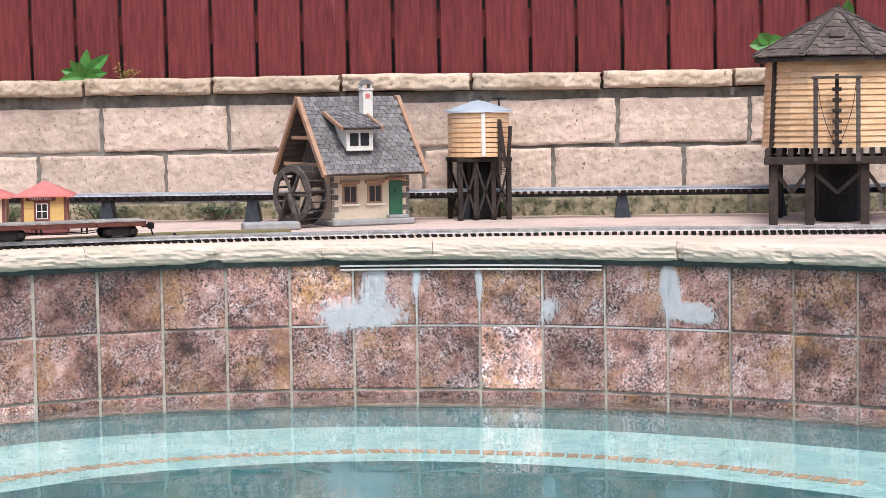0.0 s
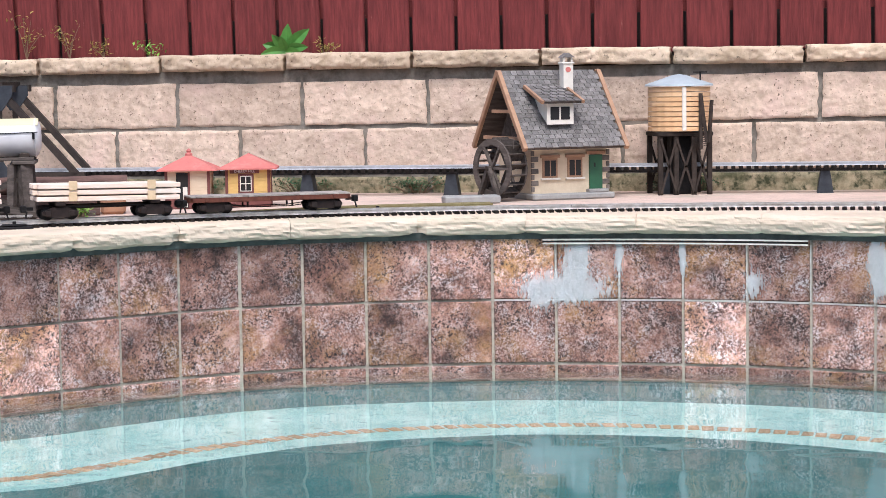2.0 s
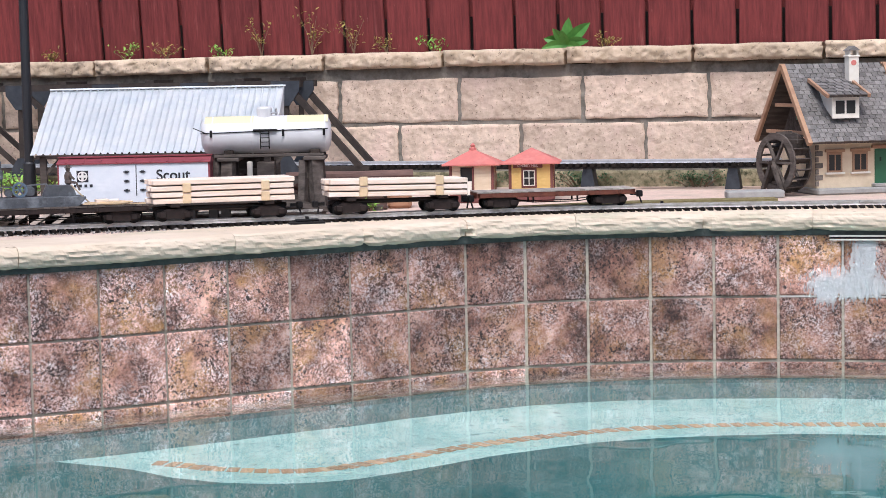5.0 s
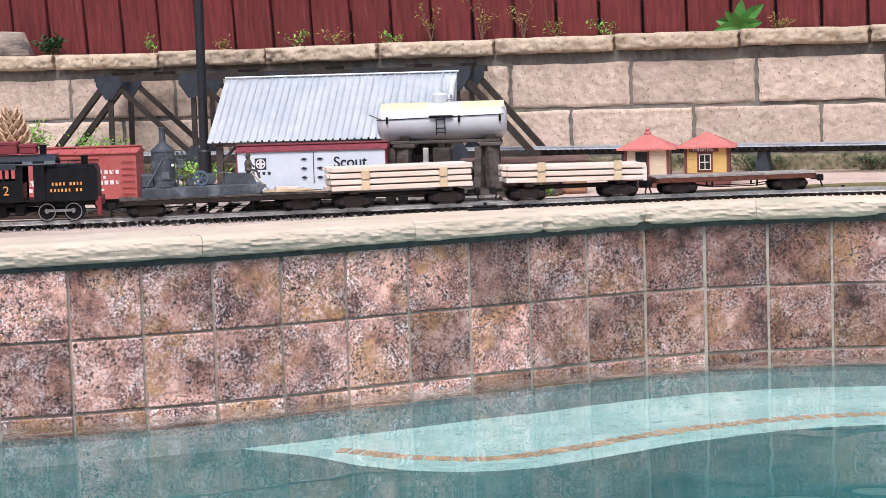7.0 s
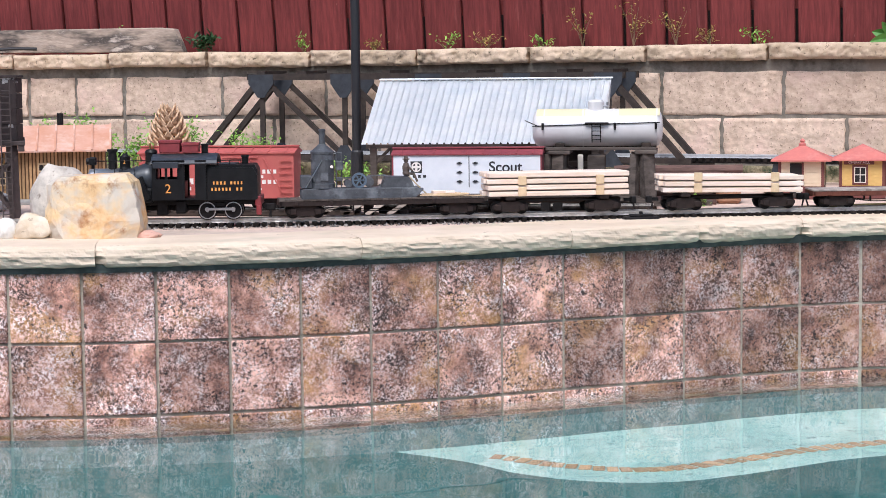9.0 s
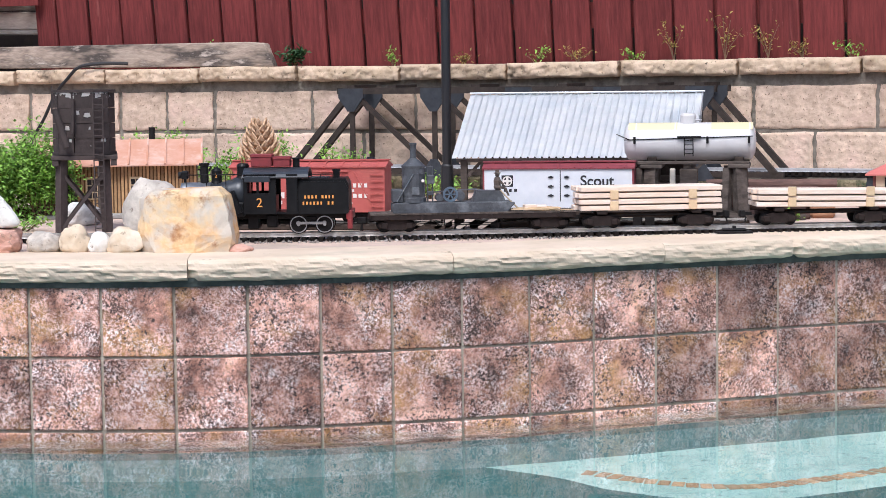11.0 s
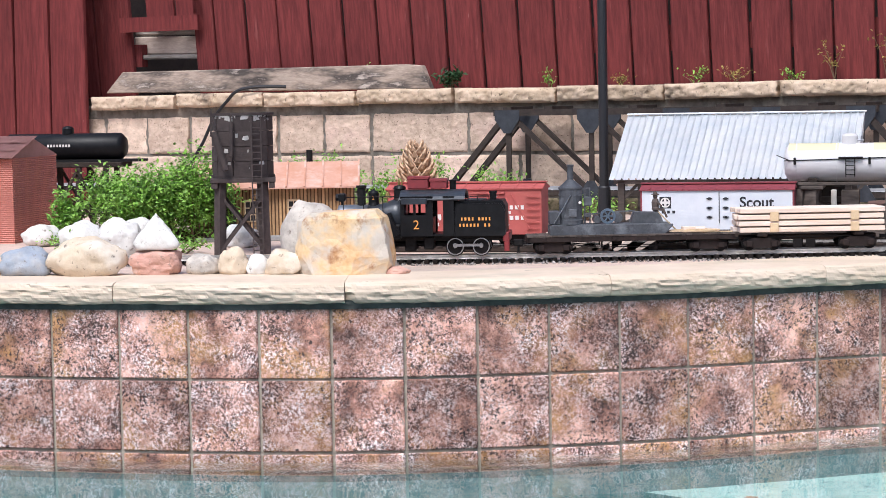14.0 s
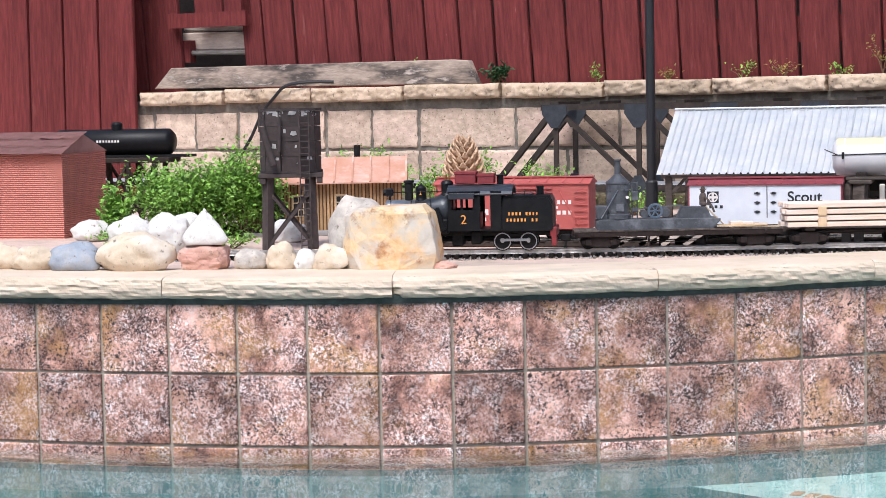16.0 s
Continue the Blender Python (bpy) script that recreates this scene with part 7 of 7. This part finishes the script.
# ---------- rocks ----------
def rock(name, x, y, w, d, h, material, seed, label, z=DECK_Z, rough=0.25, flat=0.0, sub=4, group="edge stones", yaw=0.0, square=0.0, peak=0.0):
    bm = B()
    bmesh.ops.create_icosphere(bm, subdivisions=sub, radius=1)
    for v in bm.verts:
        c = v.co.normalized()
        k = 1 + rough * noise.noise(c * 1.3 + Vector((seed, 0, 0))) + rough * 0.4 * noise.noise(c * 3.5 + Vector((0, seed, 0))) + rough * 0.12 * noise.noise(c * 9 + Vector((0, 0, seed)))
        if square:
            mx = max(abs(c.x), abs(c.y), abs(c.z))
            k *= (1 - square) + square / mx * 0.75
        c = c * k
        tp = 1 - peak * max(0, (c.z + 0.7) / 1.7)
        v.co = Vector((c.x * tp * w / 2, c.y * tp * d / 2, max(c.z, -0.72) * h / 1.72))
    low = min(v.co.z for v in bm.verts)
    bmesh.ops.translate(bm, vec=(0, 0, -low), verts=bm.verts[:])
    ob = part(name, bm, material, smooth=not square)
    ob.matrix_world = pose(x, y, z, 0, 0, yaw)
    return tagged(ob, label, "rock", group)


def stone(name, c1, c2, c3=None):
    return mat(name, c1, 0.85, color2=c2, scale=28, bump=0.7, bump_scale=60, color3=c3, scale3=8, spread3=(0.5, 0.65), speck=((0.20, 0.16, 0.13), 75, 0.60, 0.70))


CREAMROCK = stone("cream_rock", (0.66, 0.54, 0.40), (0.54, 0.43, 0.31), (0.72, 0.64, 0.54))
WHITEROCK = stone("white_rock", (0.72, 0.70, 0.66), (0.58, 0.55, 0.50), (0.78, 0.76, 0.73))
BLUEROCK = stone("blue_grey_rock", (0.36, 0.40, 0.46), (0.28, 0.31, 0.36), (0.44, 0.42, 0.40))
PINKROCK = stone("pink_rock", (0.62, 0.38, 0.30), (0.50, 0.27, 0.21), (0.68, 0.48, 0.40))
GOLDROCK = mat("gold_jasper", (0.74, 0.54, 0.31), 0.75, color2=(0.60, 0.32, 0.13), scale=11, spread=(0.45, 0.62), bump=1.0, bump_scale=26, color3=(0.58, 0.51, 0.43), scale3=8, spread3=(0.46, 0.58), speck=((0.36, 0.17, 0.075), 26, 0.55, 0.70))
SPECKROCK = stone("speckled_rock", (0.60, 0.54, 0.47), (0.36, 0.32, 0.28), (0.68, 0.62, 0.55))
for a in (("rock", -3.45, -0.62, 0.12, 0.09, 0.062, CREAMROCK, 1, "cream rounded rock on the coping edge"), ("rock", -3.345, -0.64, 0.11, 0.09, 0.060, CREAMROCK, 2, "cream rounded rock on the coping edge"),
          ("rock", -3.235, -0.655, 0.128, 0.10, 0.068, BLUEROCK, 3, "smooth blue-grey river stone"), ("rock", -3.085, -0.66, 0.172, 0.11, 0.088, CREAMROCK, 4, "large pale cream boulder"),
          ("rock", -2.828, -0.60, 0.085, 0.07, 0.046, SPECKROCK, 6, "flat speckled grey stone on the coping edge"), ("rock", -2.755, -0.605, 0.072, 0.07, 0.060, CREAMROCK, 7, "yellowish cream stone on the coping edge"),
          ("rock", -2.697, -0.61, 0.050, 0.05, 0.046, WHITEROCK, 8, "small whitish stone among the edge rocks"), ("rock", -2.637, -0.61, 0.088, 0.06, 0.058, CREAMROCK, 9, "wedge-shaped cream stone on the coping edge"),
          ("rock", -2.378, -0.60, 0.055, 0.04, 0.020, PINKROCK, 10, "small flat reddish stone")):
    rock(*a)
rock("rock", -2.938, -0.615, 0.130, 0.10, 0.062, PINKROCK, 25, "banded pink stone block with a white top", square=0.6, rough=0.2)
rock("peaked_rock", -2.938, -0.608, 0.130, 0.09, 0.080, WHITEROCK, 15, "white crystalline peak resting on the pink stone", z=DECK_Z + 0.058, rough=0.18, peak=0.85)


def angular_rock(name, x, y, w, d, h, material, seed, label):
    """A broken block: a tapered hull with flat facets and a slightly sloping top."""
    rnd = random.Random(seed)
    bm = B()
    for lev, sc, n in ((0.0, 1.0, 9), (0.30, 1.0, 9), (0.88, 0.90, 9), (1.0, 0.78, 8)):
        for i in range(n):
            a = 2 * math.pi * (i + rnd.uniform(-0.3, 0.3)) / n
            r = 0.5 * sc / max(abs(math.cos(a)), abs(math.sin(a))) ** 0.9 * rnd.uniform(0.88, 1.0)
            bm.verts.new((r * w * math.cos(a), r * d * math.sin(a), h * lev * (1 + 0.03 * math.cos(a) * lev) if lev else 0.0))
    bmesh.ops.convex_hull(bm, input=bm.verts[:])
    bmesh.ops.triangulate(bm, faces=bm.faces[:])
    bmesh.ops.subdivide_edges(bm, edges=bm.edges[:], cuts=5, use_grid_fill=True)
    for v in bm.verts:
        if v.co.z > 0.004:
            q = v.co * 40
            v.co += Vector((v.co.x, v.co.y, 0)).normalized() * (noise.noise(q) * 0.004 + noise.noise(q * 3 + Vector((seed, 0, 0))) * 0.002)
    bmesh.ops.recalc_face_normals(bm, faces=bm.faces[:])
    ob = part(name, bm, material)
    ob.matrix_world = pose(x, y, DECK_Z)
    return tagged(ob, label, "rock", "edge stones")


angular_rock("boulder", -2.503, -0.585, 0.235, 0.13, 0.142, GOLDROCK, 35, "golden jasper boulder with rust veins on the coping edge")
rock("boulder", -2.605, -0.50, 0.15, 0.10, 0.160, SPECKROCK, 12, "pale grey rough boulder behind the golden one", rough=0.14)
for k, a in enumerate(((-3.24, -0.08, 0.13, 0.1, 0.10), (-3.37, -0.02, 0.12, 0.1, 0.085), (-3.30, 0.20, 0.10, 0.08, 0.08), (-3.02, 0.22, 0.10, 0.08, 0.06), (-3.48, 0.62, 0.11, 0.1, 0.10), (-3.60, 0.25, 0.1, 0.08, 0.06), (-2.74, 0.30, 0.10, 0.08, 0.09))):
    rock("rock", a[0], a[1], a[2], a[3], a[4], WHITEROCK, 41 + k, "white garden rock among the greenery", group="garden rocks")


# ---------- plants ----------
def leaf_verts(bm, p, d, up, ln, wd, fold=0.25):
    s_ = d.cross(up).normalized()
    u = s_.cross(d).normalized()
    a = bm.verts.new(p)
    b = bm.verts.new(p + d * ln * 0.45 + s_ * wd / 2 + u * wd * fold)
    c = bm.verts.new(p + d * ln)
    e = bm.verts.new(p + d * ln * 0.45 - s_ * wd / 2 + u * wd * fold)
    m_ = bm.verts.new(p + d * ln * 0.5)
    bm.faces.new((a, b, m_))
    bm.faces.new((b, c, m_))
    bm.faces.new((c, e, m_))
    bm.faces.new((e, a, m_))


def bush(x, y, z, rx, ry, rz, n, seed, label, leaf=0.019, material=LEAF, stems=14, name="shrub"):
    rnd = random.Random(seed)
    th = thing(name, label, "plant", pose(x, y, z))
    bm = B()
    tips = []
    for i in range(stems):
        a, e = rnd.uniform(0, 2 * math.pi), rnd.uniform(0.25, 1.0)
        tip = Vector((rx * math.cos(a) * (1 - e * 0.5) * rnd.uniform(0.5, 1), ry * math.sin(a) * (1 - e * 0.5), rz * rnd.uniform(0.55, 1.0) * (0.5 + 0.5 * e)))
        base = Vector((tip.x * 0.35, tip.y * 0.35, 0))
        mid = (base + tip) / 2 + Vector((0, 0, rz * 0.12))
        cyl(bm, base, mid, 0.0022, 0.0016, n=5)
        cyl(bm, mid, tip, 0.0016, 0.0008, n=5)
        tips.append((base, mid, tip))
    tagged(part("stalk", bm, STALK, th), kind="stuff")
    bm = B()
    for i in range(n):
        base, mid, tip = rnd.choice(tips)
        u = rnd.random() ** 0.6
        p = base.lerp(mid, u * 2) if u < 0.5 else mid.lerp(tip, u * 2 - 1)
        p = p + Vector((rnd.gauss(0, rx * 0.16), rnd.gauss(0, ry * 0.16), rnd.gauss(0, rz * 0.10)))
        p.z = max(p.z, 0.002)
        d = Vector((rnd.gauss(0, 1), rnd.gauss(-0.3, 1), rnd.gauss(0.4, 0.7))).normalized()
        leaf_verts(bm, p, d, Vector((rnd.gauss(0, 0.3), -0.3, 1)), leaf * rnd.uniform(0.6, 1.3), leaf * rnd.uniform(0.45, 0.8))
    part("foliage", bm, material, th)
    return th


bush(-3.36, 0.38, DECK_Z, 0.23, 0.13, 0.235, 11000, 1, "dense bright green leafy shrub among white rocks", stems=34, leaf=0.0135)
bush(-3.20, 0.42, DECK_Z, 0.13, 0.10, 0.26, 4500, 2, "upright bright green shrub beside the depot", stems=20, leaf=0.0135)
bush(-3.56, 0.35, DECK_Z, 0.07, 0.07, 0.15, 700, 3, "small leafy green shrub on a mound")
bush(-2.86, 1.45, DECK_Z, 0.15, 0.10, 0.22, 2600, 4, "loose green shrub growing against the wall", leaf=0.014)
bush(-3.20, 1.60, DECK_Z, 0.20, 0.10, 0.20, 2600, 5, "loose green shrub growing against the wall", leaf=0.014)
bush(-2.56, 1.35, DECK_Z, 0.12, 0.08, 0.17, 1300, 6, "low green weeds at the wall foot", leaf=0.013)
bush(-2.25, 1.30, DECK_Z, 0.14, 0.08, 0.09, 350, 7, "low green weeds at the wall foot", leaf=0.014)
bush(-1.17, 0.36, DECK_Z, 0.03, 0.02, 0.03, 60, 8, "small green weed growing by the track", leaf=0.012, stems=5)
bush(-3.38, 0.02, DECK_Z, 0.14, 0.10, 0.06, 700, 9, "low bright green ground cover among rocks", leaf=0.012, stems=20)
bush(-3.12, 0.0, DECK_Z, 0.10, 0.08, 0.05, 350, 10, "low bright green ground cover among rocks", leaf=0.012, stems=12)
for k, (s_, o_) in enumerate(((0.2, -0.03), (0.55, -0.03), (-0.2, -0.03), (0.9, -0.03), (-0.6, -0.03))):
    q = wall_at(s_, o_)
    bush(q.x, q.y, DECK_Z, 0.14, 0.025, 0.055, 260, 50 + k, "dark moss and weeds along the wall foot", leaf=0.010, material=DARKLEAF, stems=10)


def leafy_rosette(q, leaves, seed, label, scale=1.0):
    """Broad pointed leaves from one crown; each leaf has an angle in the fence's plane, a lean, a length and a width."""
    th = thing("broadleaf_plant", label, "plant", Matrix.Translation(q) @ rot_w)
    for ang, lean, ln, wd in leaves:
        bm = B()
        n = 7
        d = Vector((math.cos(radians(ang)), 0, math.sin(radians(ang))))
        side = Vector((-d.z, 0, d.x))
        out = Vector((0, -1, 0))
        prev = None
        for i in range(n + 1):
            u = i / n
            w = wd * 0.5 * scale * math.sin(math.pi * u ** 0.8) ** 0.8 if 0 < u < 1 else 0.0008
            c = d * ln * scale * u + out * (math.sin(radians(lean)) * ln * u + 0.004)
            c.z -= 0.25 * ln * u * u * abs(d.x)
            row = [bm.verts.new(c - side * w + out * w * 0.5), bm.verts.new(c), bm.verts.new(c + side * w + out * w * 0.35)]
            if prev:
                for j in range(2):
                    bm.faces.new((prev[j], prev[j + 1], row[j + 1], row[j]))
            prev = row
        part("leaf", bm, BIGLEAF, th)
    return th


leafy_rosette(wall_at(0.62, 0.105, 0.838), ((172, 30, 0.072, 0.034), (150, 10, 0.080, 0.036), (120, 35, 0.070, 0.030), (84, 5, 0.088, 0.038), (48, 12, 0.118, 0.040), (22, 35, 0.085, 0.034), (3, 45, 0.060, 0.030), (-85, 30, 0.030, 0.022), (100, 55, 0.05, 0.028)), 3, "bright green broadleaf weed growing from the capstones")
leafy_rosette(wall_at(-1.45, 0.11, 0.90), ((170, 10, 0.06, 0.045), (130, 30, 0.05, 0.04), (30, 10, 0.05, 0.04)), 4, "broad green leaves pushing through the fence foot")
q = wall_at(-1.68, 0.12, 0.93)
for k in range(3):
    leafy_rosette(q + Vector((0.055 * (k - 1), 0, 0.035 * (k % 2))), ((150 + 20 * k, 20, 0.06, 0.04), (60 + 30 * k, 40, 0.06, 0.04), (10, 0, 0.05, 0.036), (250, 10, 0.05, 0.04)), 5 + k, "broad green vine leaves against the fence")


def dry_weed(s_, h, seed, flower):
    rnd = random.Random(seed)
    th = thing("dry_weed", "dry yellowish weed growing along the fence foot", "plant", Matrix.Translation(wall_at(s_, 0.11, 0.826)))
    bm = B()
    tips = []
    for i in range(5):
        tip = Vector((rnd.uniform(-0.05, 0.05), rnd.uniform(-0.02, 0.01), h * rnd.uniform(0.5, 1)))
        mid = Vector((tip.x * 0.3, tip.y * 0.3, tip.z * 0.5))
        cyl(bm, (0, 0, 0), mid, 0.0016, 0.0012, n=5)
        cyl(bm, mid, tip, 0.0012, 0.0007, n=5)
        tips += [tip, mid, (mid + tip) / 2]
    tagged(part("stalk", bm, STALK, th), kind="stuff")
    bm = B()
    for i in range(60):
        p = rnd.choice(tips) + Vector((rnd.gauss(0, 0.007), rnd.gauss(0, 0.006), rnd.gauss(0, 0.008)))
        d = Vector((rnd.gauss(0, 1), rnd.gauss(-0.3, 1), rnd.gauss(0.3, 0.8))).normalized()
        leaf_verts(bm, p, d, Vector((0, -0.3, 1)), rnd.uniform(0.008, 0.02), rnd.uniform(0.004, 0.009))
    part("leaves", bm, flower, th)


dry_weed(1.62, 0.13, 1, DRYLEAF)
dry_weed(1.45, 0.155, 2, DRYLEAF)
dry_weed(1.31, 0.135, 3, DRYLEAF)
for k, s_ in enumerate((0.50, 1.05, 1.20, 1.75, 1.95, 2.10, 2.35, 2.62)):
    dry_weed(s_, 0.035 + 0.01 * (k % 3), 10 + k, LEAF if k % 2 else DRYLEAF)
q = wall_at(3.0, 0.09, 0.83)
bush(q.x, q.y, q.z, 0.06, 0.03, 0.075, 120, 70, "dark ivy clump beside the weathered plank", leaf=0.026, material=DARKLEAF, stems=6)
q = wall_at(3.32, 0.09, 0.89)
bush(q.x, q.y, q.z - 0.055, 0.035, 0.02, 0.09, 80, 71, "small green sprig behind the weathered plank", leaf=0.014, stems=5)


def pine_cone():
    th = thing("pine_cone", "large tan pine cone standing upright like a tree", "pine cone", pose(-2.628, 0.60, DECK_Z + 0.02))
    bm = B()
    lathe(bm, [(0.008, 0.0), (0.026, 0.03), (0.030, 0.08), (0.024, 0.15), (0.011, 0.21), (0.002, 0.23)], 16)
    part("core", bm, mat("cone_core", (0.06, 0.035, 0.02), 0.9, color2=(0.10, 0.055, 0.03), scale=60), th)
    bm = B()
    lathe(bm, [(0.034, -0.02), (0.030, 0.0), (0.016, 0.012)], 10)
    part("base", bm, STALK, th)
    bm = B()
    prism(bm, [(0.0, -0.011), (0.018, -0.013), (0.030, -0.006), (0.034, 0.0), (0.030, 0.006), (0.018, 0.013), (0.0, 0.011)], 0.0, 0.004)
    for v in bm.verts:
        v.co.z += 0.35 * v.co.x + (0.008 if v.co.x > 0.032 else 0) - abs(v.co.y) * 0.3
    sc = mesh_of("scale", bm)
    sc.materials.append(CONE_M)
    n = 175
    for i in range(n):
        f = i / n
        z = 0.012 + 0.222 * f
        r = 0.042 * math.sin(math.pi * (0.22 + 0.74 * f)) ** 0.8
        k = 0.46 + 0.42 * math.sin(math.pi * (0.2 + 0.7 * f))
        ob = new("scale", sc)
        ob.parent = th
        ob.matrix_local = Matrix.LocRotScale((r * 0.92 * math.cos(i * 2.39996), r * 0.92 * math.sin(i * 2.39996), z), Euler((0, radians(10 - 40 * f), i * 2.39996)), (k, k, k))


pine_cone()

# switch machine and small trackside things
def switch_machine(s_, o_, ln):
    p = TRACK.off(s_, o_)
    _, d = TRACK.at(s_)
    th = thing("switch_machine", "flat black plastic switch machine beside the track", "switch machine", Matrix.LocRotScale((p[0], p[1], DECK_Z), Euler((0, 0, math.atan2(-d[1], -d[0]))), None))
    boxpart("base", SOOT, th, -ln / 2, ln / 2, -0.014, 0.014, 0.0, 0.010, 0.002)
    boxpart("cover", SOOT, th, -ln * 0.35, ln * 0.35, -0.011, 0.011, 0.010, 0.016, 0.003)
    boxpart("lever", SOOT, th, -0.004, 0.004, -0.004, 0.004, 0.016, 0.022, 0.001)


switch_machine(track_s(-1.32), -0.062, 0.085)
switch_machine(track_s(-0.42), 0.075, 0.05)

# overflow slot and lime stains on the tiles
slot = thing("spill_slot", "white plastic spillway lip under the coping", "spillway", kind="structure")
for z0, z1, m_ in ((0.334, 0.3375, CREAMTRIM), (0.3385, 0.3425, SOOT), (0.3435, 0.347, CREAMTRIM)):
    sa, sb = S_J1 - 4.98 * TILE_P, S_J1 - 0.80 * TILE_P
    ob = strip("lip", m_, -0.014, z0, -0.014, z1, 40, sa, sb)
    ob.parent = slot
random.seed(17)
LIME = mat("lime_scale", (0.90, 0.90, 0.90), 0.95, color2=(0.78, 0.78, 0.78), scale=60, bump=0.6, spec=0.2)
LIME.node_tree.nodes["Principled BSDF"].inputs["Alpha"].default_value = 0.30
LIMEJOINT = mat("limed_grout", (0.56, 0.53, 0.49), 0.95, color2=(0.40, 0.36, 0.32), scale=50, bump=0.6, spec=0.2)


def lime(s_c, z_c, w, h, seed, n=26):
    """An uneven crust of lime on the tiles: many small flakes, thicker in the middle."""
    rnd = random.Random(seed)
    bm = B()
    for i in range(n * 10):
        v = rnd.gauss(0, 0.50)
        u = rnd.gauss(0, 0.52) + 0.15 * math.sin(seed * 2.3 + 3 * v)
        r = rnd.uniform(0.0012, 0.0042) * (1.5 - min(1.15, math.hypot(u, v)))
        c = s_c + u * w
        k = 5
        ring = []
        for q in range(k):
            a = 2 * math.pi * q / k
            rr = r * rnd.uniform(0.55, 1.3)
            p = POOL.off(c + rr * math.cos(a), -0.0040 - 0.0003 * (i % 7))
            ring.append(bm.verts.new((p[0], p[1], z_c + v * h + rr * math.sin(a) * 3.4)))
        bm.faces.new(ring)
    bmesh.ops.recalc_face_normals(bm, faces=bm.faces[:])
    return part("lime_scale", bm, LIME, pool_wall)


J = lambda j: S_J1 + (j - 1) * TILE_P
for a in ((J(-0.42), 0.295, 0.018, 0.09, 21, 40), (J(-5.02), 0.29, 0.014, 0.09, 22, 30), (J(-0.30), 0.285, 0.035, 0.07, 1, 45), (J(-0.28), 0.215, 0.10, 0.030, 2, 60), (J(0.25), 0.215, 0.05, 0.05, 3, 40), (J(-0.1), 0.235, 0.12, 0.04, 4, 40), (J(-5.1), 0.28, 0.025, 0.07, 5, 45),
          (J(-5.45), 0.235, 0.06, 0.026, 6, 70), (J(-1.0), 0.30, 0.012, 0.05, 7, 16), (J(-2.0), 0.30, 0.010, 0.05, 8, 14), (J(-5.0), 0.30, 0.02, 0.05, 9, 22), (J(-3.1), 0.24, 0.03, 0.05, 10, 12)):
    lime(*a)
for j in range(-6, 1):
    ob = strip("lime_joint", LIMEJOINT, -0.0022, ROW_Z + TILE_H - 0.0022, -0.0022, ROW_Z + TILE_H + 0.0022, 6, J(j) + 0.004, J(j + 1) - 0.004)
    ob.parent = pool_wall
    bm = B()
    for z0, z1 in ((ROW_Z + TILE_H, 0.335),):
        p, q = POOL.off(J(j) - 0.002, -0.0022), POOL.off(J(j) + 0.002, -0.0022)
        bm.faces.new([bm.verts.new(v) for v in ((p[0], p[1], z0), (q[0], q[1], z0), (q[0], q[1], z1), (p[0], p[1], z1))])
    part("lime_joint", bm, LIMEJOINT, pool_wall)
# ---------- waterline tiles ----------
def tile_mesh(w, h, material):
    bm = B()
    box(bm, -w / 2, w / 2, -0.005, 0.005, -h / 2, h / 2, 0.0025)
    me = mesh_of("tile", bm)
    me.materials.append(material)
    return me


tile_full, tile_pale = [tile_mesh(TILE_P - 0.0065, TILE_H - 0.0065, m_) for m_ in (TILE, TILEPALE)]
first = int(-S_J1 / TILE_P) + 1
random.seed(4)
for j in range(first, int((S_END - S_J1) / TILE_P) - 1):
    s = S_J1 + (j + 0.5) * TILE_P
    p, d = POOL.at(s)
    yaw = math.atan2(d[1], d[0]) + math.pi
    for r in range(3):
        z = ROW_Z + TILE_H * (r - 0.5)
        if r == 2:
            z -= 0.001
        # Share of the paler tile tone rises from east to west.
        bleached = random.random() < (0.10 if j < 4 else 0.28 if j < 9 else 0.95)
        ob = new("tile", tile_pale if bleached else tile_full)
        ob.parent = pool_wall
        q = POOL.off(s, 0.003 + random.uniform(-0.0012, 0.0012))
        ob.matrix_world = Matrix.LocRotScale((q[0], q[1], z), Euler((radians(random.uniform(-0.4, 0.4)), 0, yaw)), None)

# mosaic trim along the bench edge
trim = thing("bench_trim", "rope-patterned orange mosaic trim along the bench edge", "mosaic trim", kind="structure")
bm = B()
box(bm, -0.0125, 0.0125, -0.023, 0.023, -0.003, 0.004, 0.002)
mosaic = mesh_of("mosaic", bm)
mosaic.materials.append(ROPE)
s = 0.9
while s < rope_curve.s[-1] - 0.24:
    p = rope_curve.off(s, 0.034)
    _, d = rope_curve.at(s)
    ob = new("mosaic", mosaic)
    ob.parent = trim
    ob.matrix_world = Matrix.LocRotScale((p[0], p[1], -0.297), Euler((0, 0, math.atan2(d[1], d[0]) + 0.25)), None)
    s += 0.0315
